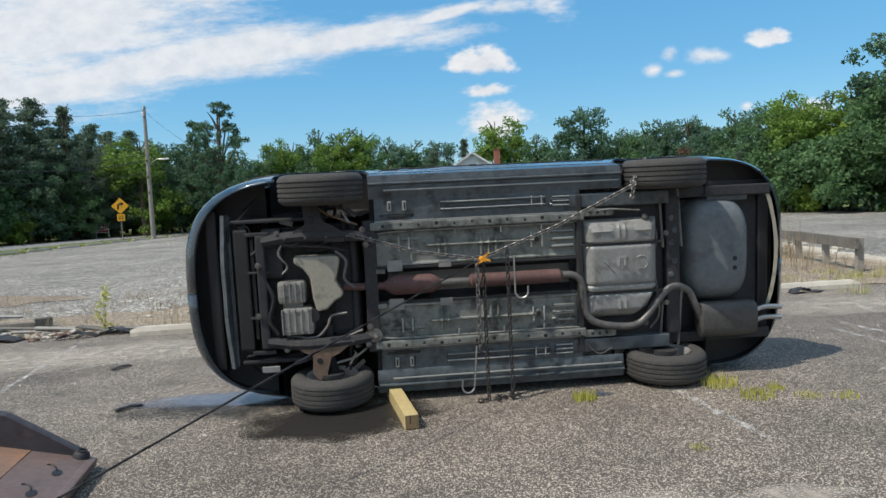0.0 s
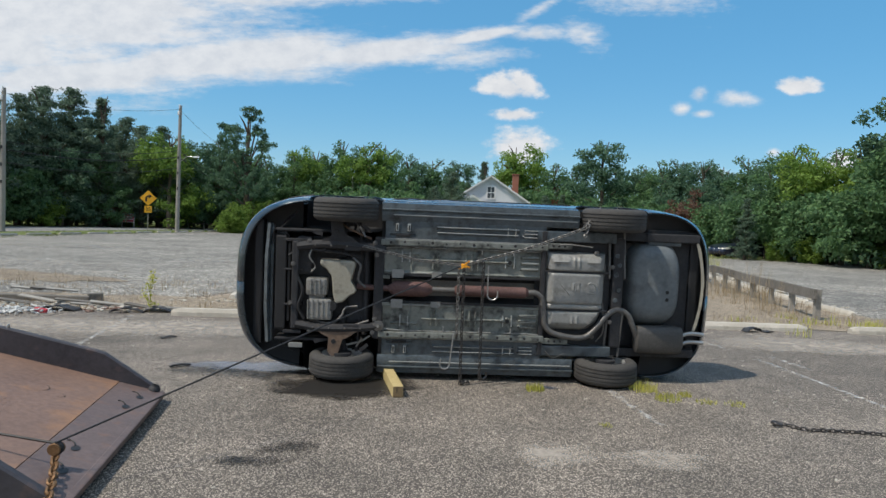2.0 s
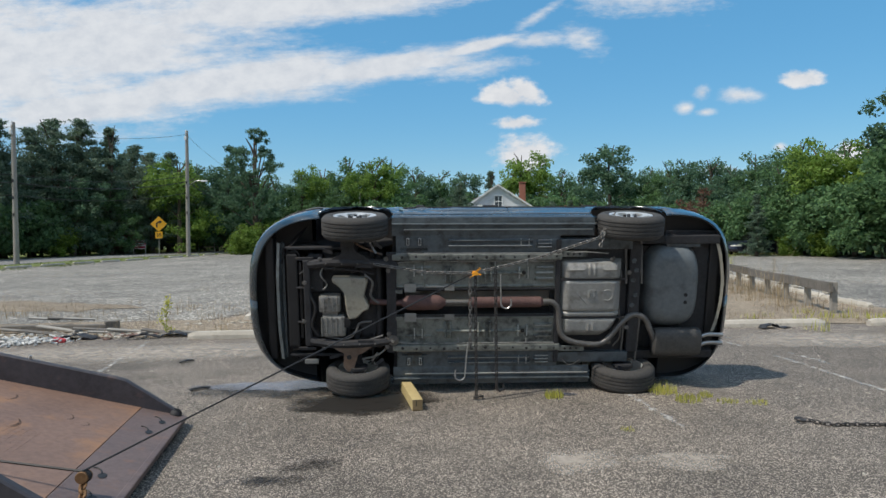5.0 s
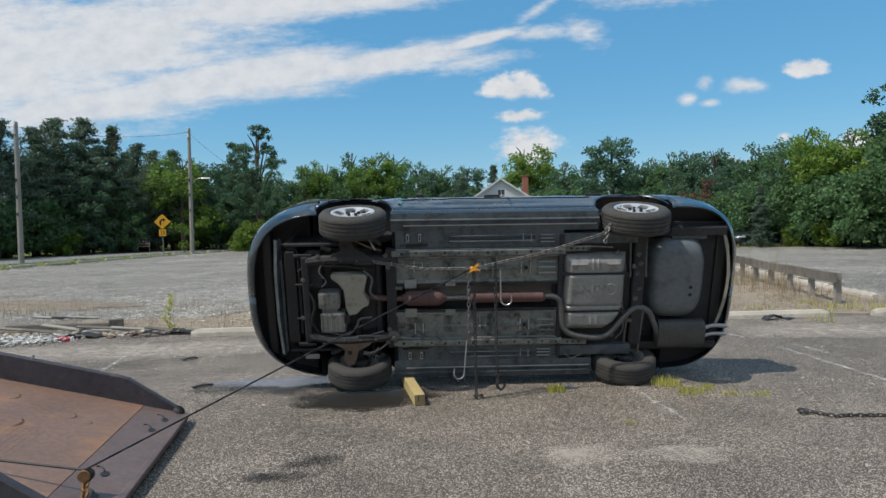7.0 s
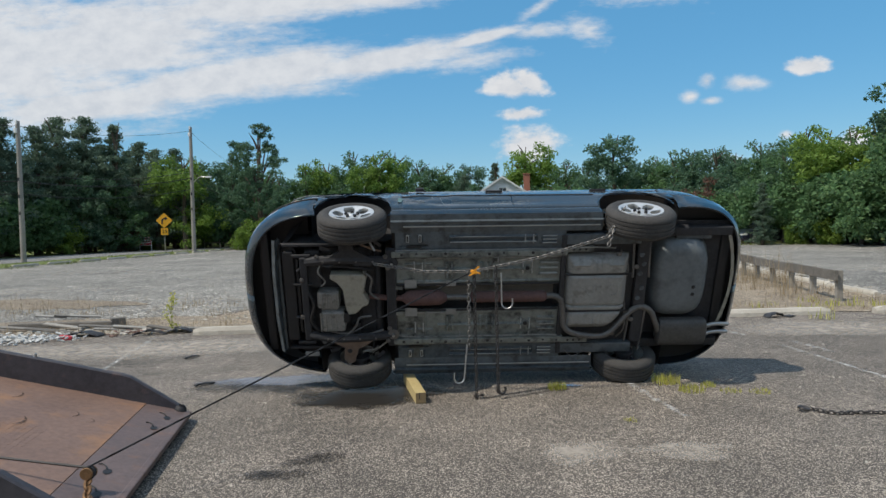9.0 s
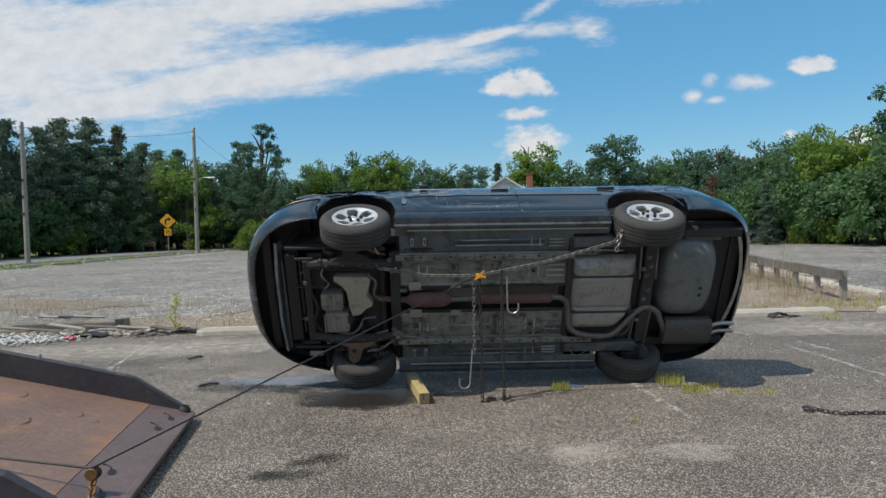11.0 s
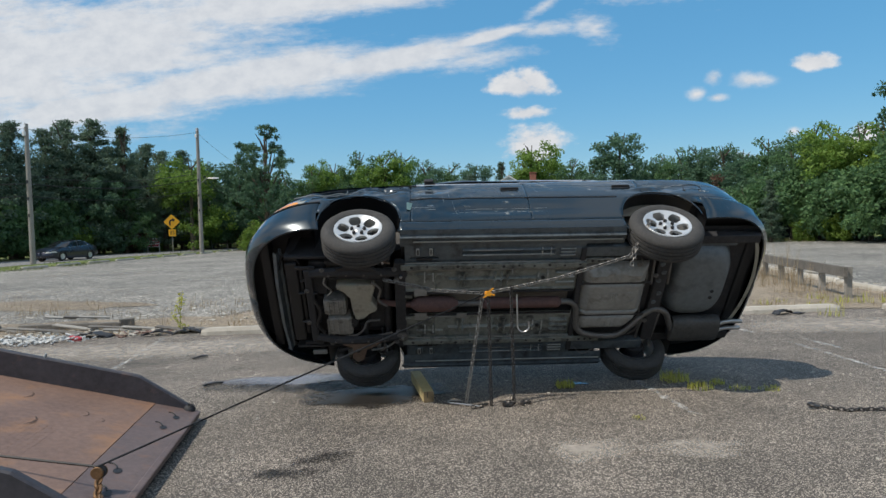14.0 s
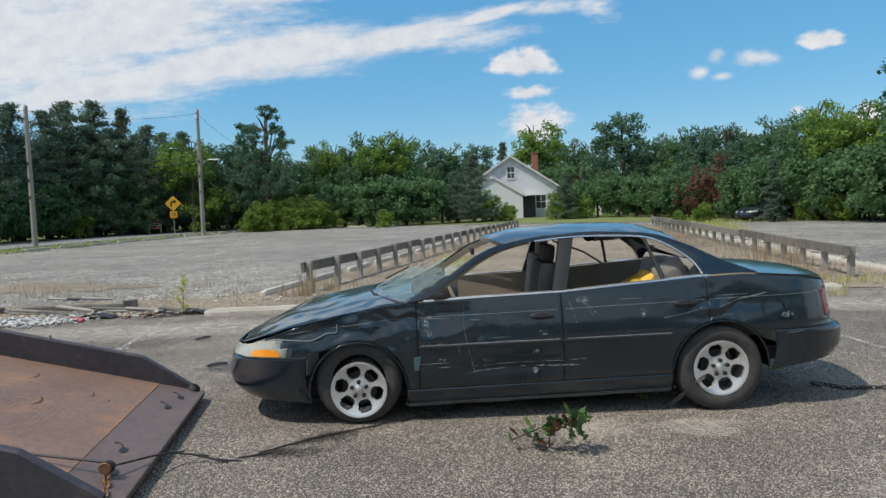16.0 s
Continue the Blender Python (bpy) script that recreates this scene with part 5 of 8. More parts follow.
def greenhouse(car, paint, glazed, damaged=True):
    roof = canopy(16, 40)
    if damaged:
        for row in roof:
            for p in row:
                p.z -= 0.03 * math.exp(-((p.y + 0.45) / 0.25) ** 2) + dent(Vector((p.x, p.y * 1.2, p.z)), 0.010)
    part("roof", thick(roof, 0.03), paint, car, "", True)
    for s in (1, -1):
        o = [Vector((p.x, p.y * s, p.z)) for p in OUT_C]
        w = [Vector((p.x, p.y * s, p.z)) for p in WIN_C]
        part("roof_pillar_rail", band(o, w, 0.035), paint, car, "", True)
        if not glazed:
            inner = [Vector((p.x - 0.01, (abs(p.y) - 0.040) * s, p.z - 0.012)) for p in o[:20]]
            part("pillar_trim", band(inner, [Vector((p.x - 0.03, (abs(p.y) - 0.050) * s, p.z - 0.012)) for p in w[:20]], 0.02), TAN, car, "tan inner pillar trim", True)
        top_f, top_r = Vector((-0.235, 0.642 * s, 1.378)), Vector((-0.345, 0.642 * s, 1.378))
        low_f, low_r = Vector((-0.125, 0.862 * s, 0.965)), Vector((-0.225, 0.862 * s, 0.965))
        n = 8
        part("door_pillar", band([low_f.lerp(top_f, k / n) + Vector((0, 0.004 * s, 0)) for k in range(n + 1)], [low_r.lerp(top_r, k / n) + Vector((0, 0.004 * s, 0)) for k in range(n + 1)], 0.06), BLACK, car, "", True)
        a, b = Vector((-0.985, 0.835 * s, 1.01)), Vector((-0.895, 0.655 * s, 1.350))
        part("quarter_window_bar", tube([a, b], 0.014, 6), BLACK, car)
        sill = [(x, (side_y(x, interp(x, SHOULDER)) - 0.012) * s, interp(x, SHOULDER) + 0.004) for x in np.linspace(0.86, -1.33, 30)]
        part("belt_trim", tube(sill, 0.011, 6), CHROME, car, "bright belt-line trim strip", True)
        part("window_trim", tube([p + Vector((0, 0.006 * s, 0)) for p in w[20:]], 0.009, 6), CHROME, car, "bright window surround", True)
        ledge = [[(x, (side_y(x, interp(x, SHOULDER)) - 0.004) * s, interp(x, SHOULDER)) for x in np.linspace(1.02, -1.74, 40)], [(x, (side_y(x, interp(x, SHOULDER)) - 0.10) * s, interp(x, SHOULDER) + 0.006) for x in np.linspace(1.02, -1.74, 40)]]
        ledge.append([(x, y, z - 0.5) for x, y, z in ledge[1]])
        part("door_inner_panel", sheet(ledge), BLACK if glazed else TAN, car, "tan inner door trim", True)
        if glazed:
            rows = [[p.lerp(Vector((p.x, 0.85 * s, 0.97)), k / 4) for k in range(5)] for p in w]
            part("side_glass", sheet(rows), GREENHOUSE_GLASS, car, "", True)
    if glazed:
        part("windscreen", sheet(canopy(0, 17, 0.97, 10, 0.006)), GREENHOUSE_GLASS, car, "", True)
        part("rear_window", sheet(canopy(39, 54, 0.97, 10, 0.006)), GREENHOUSE_GLASS, car, "", True)
    # cowl, bonnet and boot lid
    hood = []
    for x in np.linspace(0.90, 2.33, 44):
        hi = interp(x, SHOULDER)
        w = side_y(x, hi) - (0.030 if x < 2.0 else 0.030 + 0.07 * (x - 2.0) / 0.33)
        row = []
        for f in np.linspace(-1, 1, 31):
            crown = 0.052 * (1 - f * f) * min(1, (2.42 - x) / 0.5) + 0.010 * math.exp(-((abs(f) - 0.62) / 0.10) ** 2)
            bend = 0.30 * (1 - f * f) if x < 0.95 else 0.0
            z = hi + 0.008 + crown
            if damaged:
                z += dent(Vector((x * 0.8, f * 0.9, 0.3)), 0.010)
            row.append(Vector((x + bend * 0.0, f * w, z)))
        hood.append(row)
    part("bonnet", thick(hood, 0.02), paint, car, "", True)
    for s in (1, -1):
        gut = []
        for x in np.linspace(0.90, 2.36, 40):
            hi = interp(x, SHOULDER)
            gut.append([(x, (side_y(x, hi) - 0.002) * s, hi - 0.001), (x, (side_y(x, hi) - 0.016) * s, hi + 0.005), (x, (side_y(x, hi) - 0.026) * s, hi + 0.004), (x, (side_y(x, hi) - 0.06) * s, hi - 0.03)])
        part("fender_top", sheet(gut), paint, car, "", True)
    deck = []
    for x in np.linspace(-1.70, -2.40, 24):
        hi = interp(x, SHOULDER)
        w = side_y(x, hi) - 0.004
        deck.append([Vector((x - (0.08 * (1 - f * f) if x < -1.72 else 0), f * w, hi + 0.012 + 0.03 * (1 - f * f) - (0.05 * max(0, -2.3 - x) / 0.1))) for f in np.linspace(-1, 1, 25)])
    part("boot_lid", thick(deck, 0.02), paint, car, "", True)


def rim_face():
    """An alloy disc with six oval openings, outer face towards +y."""
    nr, na = 28, 168
    rows = []
    for i in range(nr):
        r = 0.030 + (0.203 - 0.030) * i / (nr - 1)
        rows.append([(r * math.cos(2 * math.pi * j / na), 0.012 - 0.020 * math.sin(math.pi * min(r / 0.20, 1)) + 0.012 * (r / 0.2) ** 2, r * math.sin(2 * math.pi * j / na)) for j in range(na)])
    v, f = sheet(rows, False, True)

    def inside(p, grow=1.0):
        a = math.atan2(p[2], p[0])
        k = round((a - 0.26) / (math.pi / 3)) * math.pi / 3 + 0.26
        r = math.hypot(p[0], p[2])
        return abs((r - 0.137) / 0.049) ** 2.6 + abs((a - k) * r / (0.020 + 0.24 * r)) ** 2.6 < grow

    f = [q for q in f if not inside([sum(v[k][n] for k in q) / 4 for n in range(3)])]
    bm = bmesh.new()
    vs = [bm.verts.new(p) for p in v]
    for q in f:
        bm.faces.new([vs[k] for k in q])
    bmesh.ops.recalc_face_normals(bm, faces=bm.faces[:])
    edges = [e for e in bm.edges if e.is_boundary]
    res = bmesh.ops.extrude_edge_only(bm, edges=edges)
    bmesh.ops.translate(bm, vec=(0, -0.028, 0), verts=[g for g in res["geom"] if isinstance(g, bmesh.types.BMVert)])
    bmesh.ops.delete(bm, geom=[q for q in bm.verts if not q.link_faces], context="VERTS")
    bm.verts.index_update()
    geo = [tuple(p.co) for p in bm.verts], [tuple(q.index for q in face.verts) for face in bm.faces]
    bm.free()
    ring = turned([(0.203, 0.022), (0.212, 0.024), (0.214, 0.012), (0.205, -0.02), (0.198, -0.17), (0.205, -0.19)], 48)
    hub = turned([(0.001, 0.010), (0.026, 0.010), (0.034, 0.004), (0.034, -0.03)], 24)
    return joined(geo, ring, hub)


def tyre_geo():
    w, r = 0.108, 0.330
    prof = [(0.205, w - 0.012), (0.225, w + 0.002), (0.262, w + 0.010), (0.296, w + 0.004), (0.318, w - 0.014), (r - 0.003, w - 0.028)]
    for g in (0.056, 0.019, -0.019, -0.056):
        prof += [(r, g + 0.007), (r - 0.008, g + 0.005), (r - 0.008, g - 0.005), (r, g - 0.007)]
    prof += [(r - 0.003, -w + 0.028), (0.318, -w + 0.014), (0.296, -w - 0.004), (0.262, -w - 0.010), (0.225, -w - 0.002), (0.205, -w + 0.012)]
    return turned(prof, 64)


def wheels(car, simple=False):
    made = []
    disc = joined(turned([(0.001, 0.0), (0.13, 0.0), (0.13, -0.02), (0.001, -0.02)], 32), turned([(0.001, 0.01), (0.07, 0.01), (0.07, -0.10), (0.10, -0.11), (0.10, -0.14), (0.001, -0.14)], 24))
    tyre, rim = tyre_geo(), rim_face()
    first_nut = mesh_object("wheel_nut", turned([(0.001, 0.012), (0.013, 0.012), (0.016, 0.002), (0.016, -0.02)], 10), BLACK)
    nut_mesh = first_nut.data
    bpy.data.objects.remove(first_nut)
    for x in AXLES:
        for s in (1, -1):
            hub = part("wheel", moved(disc, pose(0, 0.03, 0)), UNDER, car, "alloy wheel with worn black tyre", True)
            hub.matrix_basis = pose(x, 0.79 * s, HUB_Z, 0, 0, 0 if s > 0 else 180)
            part("tyre", tyre, RUBBER, hub, "worn black tyre", True)
            part("rim", moved(rim, pose(0, 0.085, 0)), ALLOY, hub, "six-hole alloy rim", True)
            for k in range(5):
                q = 2 * math.pi * k / 5 + 0.3
                nut = new("wheel_nut", nut_mesh)
                nut.parent = hub
                nut.matrix_basis = pose(0.057 * math.cos(q), 0.094, 0.057 * math.sin(q))
            made.append((hub, x, s))
    for x in AXLES:
        for s in (1, -1):
            arc = []
            for k in range(25):
                a = math.radians(-4 + 188 * k / 24)
                c, z = math.cos(a), math.sin(a)
                arc.append([(x + (ARCH_R + 0.004) * c, 0.90 * s, HUB_Z + (ARCH_R + 0.004) * z), (x + 0.40 * c, 0.86 * s, HUB_Z + 0.40 * z), (x + 0.41 * c, 0.60 * s, HUB_Z + 0.41 * z), (x + 0.30 * c, 0.56 * s, HUB_Z + 0.30 * z), (x, 0.55 * s, HUB_Z + 0.05)])
            part("wheel_well", sheet(arc), BLACK, car, "", True)
            lip = [(x + ARCH_R * math.cos(a), (side_y(x, HUB_Z + ARCH_R * math.sin(a)) + 0.001) * s, HUB_Z + ARCH_R * math.sin(a)) for a in (math.radians(2 + 176 * k / 30) for k in range(31))]
            part("arch_lip", tube(lip, 0.006, 6), PAINT, car, "", True)
    return made


def underside(car):
    # pressed floor: ridges, dimples and the exhaust tunnel
    def ridge(d, half):
        return 1.0 if abs(d) < half else max(0.0, 1 - (abs(d) - half) / 0.008)

    def pressing(x, a):
        z = 0.0
        if 0.14 < a < 0.44:
            if -0.30 < x < 0.58:
                z -= 0.030 * ridge(a - 0.305, 0.005)
            if abs(a - 0.29) < 0.085:
                z -= 0.030 * max(ridge(x - rx, 0.005) for rx in (0.02, 0.08, 0.14, 0.43, 0.48))
            if abs(a - 0.305) < 0.06:
                z -= 0.022 * max(ridge(x + 0.36, 0.005), ridge(x + 0.27, 0.005))
            if -0.62 < x < -0.44:
                z -= 0.028 * max(ridge(a - 0.24, 0.005), ridge(a - 0.30, 0.005), ridge(a - 0.36, 0.004))
            if 0.62 < x < 0.9:
                z -= 0.016 * max(ridge(a - 0.36, 0.004), ridge(x - 0.70, 0.004))
            r = math.hypot(x + 0.315, a - 0.305)
            z += 0.030 if r < 0.020 else (-0.014 if r < 0.034 else 0.0)
            z -= 0.014 * ridge(a - 0.165, 0.006)
        return z

    rows = []
    xs = np.linspace(-0.66, 1.02, 169)
    for s in (1, -1):
        rows = []
        for x in xs:
            row = []
            for a in np.linspace(0.13, 0.44, 47):
                z = 0.205 + pressing(x, a) + 0.006 * noise.noise(Vector((x * 3, a * 3 * s, 1)))
                row.append((x, a * s, z))
            rows.append(row)
        part("floor_pan", sheet(rows), FLOORPAN, car, "grimy grey pressed floor pan", True)
        rows = []
        for x in np.linspace(-0.68, 0.98, 150):
            row = []
            for a in np.linspace(0.51, 0.70, 28):
                z = 0.195 + 0.006 * noise.noise(Vector((x * 4, a * s * 4, 2)))
                if -0.40 < x < 0.45:
                    z -= 0.022 * max(ridge(a - 0.585, 0.004), ridge(a - 0.645, 0.004))
                    z += 0.012 * (1 if 0.595 < a < 0.635 else 0)
                if -0.58 < x < -0.44:
                    z -= 0.020 * max(ridge(a - 0.58, 0.004), ridge(a - 0.625, 0.004))
                if abs(a - 0.625) < 0.035:
                    z -= 0.018 * max(ridge(x - 0.86, 0.022) - ridge(x - 0.86, 0.010), ridge(x - 0.73, 0.022) - ridge(x - 0.73, 0.010))
                if abs(x - 0.80) < 0.13:
                    z += 0.022 * (1 if abs(a - 0.555) < 0.011 else 0)
                row.append((x, a * s, z))
            rows.append(row)
        part("outer_floor", sheet(rows), SILL_UNDER, car, "dark pressed outer floor", True)
        part("chassis_rail", joined(box(0.16, 0.475 * s, 0.185, 1.72, 0.062, 0.07, 0.010)), FLOORPAN, car, "grey chassis rail with drain holes")
        for k, x in enumerate(np.linspace(0.92, -0.64, 12)):
            part("drain_hole", moved(turned([(0.001, -0.001), (0.011 + 0.004 * (k % 3 == 0), -0.001), (0.013 + 0.004 * (k % 3 == 0), 0.004)], 10, "z"), pose(x, (0.475 + 0.008 * (k % 2)) * s, 0.1495)), BLACK, car)
        part("rail_flange", box(0.16, 0.512 * s, 0.176, 1.72, 0.012, 0.012, 0.003), TANK, car, "pale scraped rail flange")
        part("tunnel_lip", box(0.18, 0.140 * s, 0.190, 1.62, 0.020, 0.014, 0.004), UNDER, car)
    # tunnel in near-black, its shade put into the colour
    tun = [[(x, 0.135 * math.cos(q), 0.20 + 0.16 * math.sin(q) ** 0.7) for q in np.linspace(0.02, math.pi - 0.02, 17)] for x in np.linspace(-0.68, 1.04, 30)]
    part("exhaust_tunnel", sheet(tun), UNDER, car, "exhaust tunnel, coloured dark for its shade", True)
    part("floor_crossmember", box(-0.665, 0, 0.20, 0.05, 1.30, 0.06, 0.010), UNDER, car)
    # liners that close the bumpers from below
    for name, start, far, z in (("front_undertray", 1.86, 1, 0.52), ("rear_undertray", -1.70, -1, 0.50)):
        rows = []
        for k in range(16):
            x = start + far * 0.66 * k / 15 if far > 0 else start + far * 0.80 * k / 15
            w = max(side_y(x, z) - 0.012, 0.05)
            rows.append([(x, w * f, z - 0.03 * abs(f) ** 6) for f in np.linspace(-1, 1, 17)])
        part(name, sheet(rows), BLACK, car, "", True)
    for s in (1, -1):
        sill = []
        for x in np.linspace(-1.02, 1.02, 60):
            wob = 0.006 * noise.noise(Vector((x * 4, s, 0)))
            sill.append([(x, 0.69 * s, 0.195), (x, 0.75 * s, 0.175 + wob), (x, 0.80 * s, 0.185), (x, 0.805 * s, 0.150 + wob), (x, 0.813 * s, 0.150 + wob), (x, 0.82 * s, 0.185), (x, 0.875 * s, 0.19)])
        part("sill_underside", sheet(sill), SILL_UNDER, car, "dark painted sill with pinch weld", True)
        part("brake_line", tube(smooth_line([(1.0, 0.37 * s, 0.195), (0.90, 0.425 * s, 0.175), (0.2, 0.43 * s, 0.172), (-0.55, 0.43 * s, 0.172), (-0.66, 0.45 * s, 0.18)], 6), 0.007, 6), CAST, car, "", True)
        part("bracket", joined(box(0.84, 0.155 * s, 0.185, 0.12, 0.09, 0.008, 0.002), box(0.62, 0.165 * s, 0.188, 0.44, 0.014, 0.012, 0.003), box(0.44, 0.155 * s, 0.186, 0.10, 0.06, 0.008, 0.002)), TANK, car, "pale heat-shield bracket")
        for x in (0.35, -0.02, -0.35):
            part("line_clip", box(x, 0.405 * s, 0.168, 0.012, 0.05, 0.02, 0.003), TANK, car)
        part("rear_side_rail", box(-1.0, 0.60 * s, 0.23, 0.85, 0.11, 0.09, 0.012), SILL_UNDER, car)
        part("rear_bay_rail", box(-1.9, 0.62 * s, 0.36, 0.95, 0.09, 0.10, 0.012), UNDER, car)
    # ribs paler than the pan, standing in for top-lit edges besides wear
    def rib(x, y, lx, ly, z=0.190):
        part("floor_rib", box(x, y, z, lx, ly, 0.016, 0.005), WORN_LIT_EDGE, car)

    for s in (1, -1):
        rib(0.13, 0.305 * s, 0.84, 0.013)
        for x in (0.02, 0.08, 0.14, 0.43, 0.48):
            rib(x, 0.285 * s, 0.013, 0.15)
        for x in (-0.36, -0.27):
            rib(x, 0.305 * s, 0.013, 0.12)
        for y in (0.25, 0.31, 0.365):
            rib(-0.53, y * s, 0.17, 0.011)
        for x, l in ((0.72, 0.10), (0.80, 0.12)):
            rib(x, 0.33 * s, 0.013, l)
        rib(0.03, 0.59 * s, 0.84, 0.010, 0.182)
        rib(0.03, 0.645 * s, 0.84, 0.010, 0.182)
        for x in (-0.36, -0.28):
            rib(x, 0.617 * s, 0.011, 0.09, 0.182)
        for y in (0.575, 0.61, 0.645):
            rib(-0.52, y * s, 0.14, 0.010, 0.182)
        for x in (0.74, 0.86):
            part("floor_slot", box(x, 0.63 * s, 0.186, 0.03, 0.08, 0.012, 0.006), WORN_LIT_EDGE, car)
            part("slot_opening", box(x, 0.63 * s, 0.181, 0.012, 0.055, 0.010, 0.003), BLACK, car)
        part("floor_slot", box(0.80, 0.548 * s, 0.186, 0.15, 0.025, 0.012, 0.006), BLACK, car)
        part("jack_rail", box(-0.05, 0.757 * s, 0.168, 1.9, 0.012, 0.010, 0.003), WORN_LIT_EDGE, car)
        for k, x in enumerate((-0.76, -0.82, -0.88)):
            part("bracket_hole", moved(turned([(0.001, -0.003), (0.012, -0.003), (0.014, 0.004)], 10, "z"), pose(x, 0.50 * s, 0.176)), BLACK, car)
        part("frame_bracket", box(-0.83, 0.50 * s, 0.19, 0.26, 0.06, 0.025, 0.006), FLOORPAN, car)
        # black stud stands in for the dark inside a round floor hole
        part("stabiliser_bolt", moved(turned([(0.001, -0.02), (0.020, -0.02), (0.024, 0.01)], 12, "z"), pose(-0.315, 0.305 * s, 0.203)), BLACK, car, "", True)
    tank_emboss = [(-0.86, 0.10, -0.95, 0.0), (-1.01, 0.03, -1.01, 0.13), (-1.05, 0.03, -1.05, 0.13)]
    for k, (ax, ay, bx, by) in enumerate(tank_emboss):
        part("tank_emboss", tube([(ax, ay, 0.146), (bx, by, 0.146)], 0.008, 6), TANK, car, "", True)
    part("tank_emboss", tube([(-1.17 + 0.055 * math.cos(q), 0.075 + 0.055 * math.sin(q), 0.146) for q in np.linspace(0.9, 5.2, 14)], 0.007, 6), TANK, car, "", True)
    part("front_crossmember", box(1.03, 0, 0.20, 0.10, 1.05, 0.08, 0.015), UNDER, car)
    # front subframe and engine bay
    for s in (1, -1):
        arm = smooth_line([(1.86, 0.40 * s, 0.20), (1.60, 0.43 * s, 0.17), (1.25, 0.42 * s, 0.17), (1.00, 0.40 * s, 0.20)], 6)
        part("subframe_rail", tube(arm, 0.045, 8), UNDER, car, "", True)
        part("subframe_mount", moved(turned([(0.001, -0.02), (0.016, -0.02), (0.018, 0.0), (0.055, 0.004), (0.06, 0.02), (0.06, 0.05)], 24, "z"), pose(1.02, 0.39 * s, 0.15)), PIPE if s < 0 else UNDER, car, "", True)
        plate = [(-0.20, 0.0), (-0.12, 0.06), (-0.04, 0.10), (0.0, 0.24), (0.06, 0.28), (0.11, 0.22), (0.10, 0.08), (0.18, 0.04), (0.24, -0.02), (0.12, -0.04), (0.0, 0.02), (-0.10, -0.02)]
        m = Matrix(((1, 0, 0, 1.42), (0, 0, s, 0.44 * s), (0, 1, 0, 0.155), (0, 0, 0, 1)))
        part("control_arm", prism(plate, 0.035, m), HANGER_RUST if s < 0 else UNDER, car, "dusty brown lower control arm" if s < 0 else "")
        part("arm_hole", moved(turned([(0.001, -0.002), (0.022, -0.002), (0.026, 0.004)], 14, "z"), pose(1.47, 0.56 * s, 0.135)), BLACK, car)
        part("drive_shaft", tube([(1.40, 0.30 * s, 0.27), (1.39, 0.52 * s, 0.28), (1.385, 0.70 * s, 0.30)], [0.045, 0.018, 0.05], 12), UNDER, car, "", True)
        part("tie_rod", tube([(1.22, 0.34 * s, 0.25), (1.24, 0.68 * s, 0.25)], 0.012, 8), UNDER, car, "", True)
        part("inner_fender", box(1.75, 0.56 * s, 0.42, 0.66, 0.03, 0.40, 0.01), UNDER, car)
        part("bumper_corner_liner", sheet([[(2.12 - 0.02 * k, (0.50 + 0.02 * k) * s, 0.26), (2.02 - 0.02 * k, (0.66 + 0.015 * k) * s, 0.40)] for k in range(8)]), BLACK, car, "", True)
    part("subframe_front_bar", box(1.88, 0, 0.20, 0.07, 0.90, 0.06, 0.015), UNDER, car)
    part("engine_block", joined(box(1.50, 0.02, 0.52, 0.78, 0.98, 0.40, 0.05), box(1.25, 0.0, 0.38, 0.24, 0.78, 0.20, 0.04), box(1.80, 0.30, 0.34, 0.16, 0.40, 0.20, 0.03)), UNDER, car)
    part("steering_rack", tube([(1.16, -0.50, 0.27), (1.16, 0.50, 0.27)], 0.035, 12), UNDER, car, "", True)
    pan = [(1.63, 0.27), (1.28, 0.265), (1.27, 0.22), (1.31, 0.06), (1.255, -0.03), (1.27, -0.07), (1.32, -0.09), (1.39, -0.16), (1.47, -0.175), (1.495, -0.07), (1.51, 0.10), (1.56, 0.17), (1.63, 0.22)]
    geo = prism([(x, y) for x, y in pan], 0.13, Matrix(((1, 0, 0, 0), (0, 0, 1, 0), (0, 1, 0, 0.235), (0, 0, 0, 1))))
    ob = part("oil_pan", geo, OIL_PAN, car, "pale dusty oil pan")
    bev = ob.modifiers.new("edge", "BEVEL")
    bev.width, bev.segments = 0.016, 2
    part("oil_pan_flange", joined(*[tube([(a[0], a[1], 0.30), (b[0], b[1], 0.30)], 0.014, 6) for a, b in zip(pan, pan[1:] + pan[:1])]), UNDER, car)
    trans = joined(box(1.66, -0.01, 0.25, 0.22, 0.18, 0.16, 0.03), box(1.62, -0.24, 0.24, 0.24, 0.22, 0.17, 0.03), box(1.66, -0.12, 0.27, 0.16, 0.10, 0.12, 0.02), )
    for k in range(5):
        part("case_rib", box(1.54 + 0.05 * k, -0.24, 0.155, 0.012, 0.20, 0.02, 0.003), CAST, car)
    for k in range(4):
        part("case_rib", box(1.58 + 0.045 * k, -0.01, 0.168, 0.010, 0.16, 0.02, 0.003), CAST, car)
    part("transmission", trans, CAST, car, "pale cast transmission case")
    part("transmission_plug", moved(turned([(0.001, -0.03), (0.05, -0.03), (0.055, 0.02)], 20, "z"), pose(1.50, -0.20, 0.19)), BLACK, car, "", True)
    part("coolant_hose", tube(smooth_line([(1.72, -0.36, 0.22), (1.50, -0.38, 0.18), (1.40, -0.30, 0.18), (1.36, -0.22, 0.2), (1.24, -0.20, 0.2)], 8), 0.012, 8), PIPE, car, "", True)
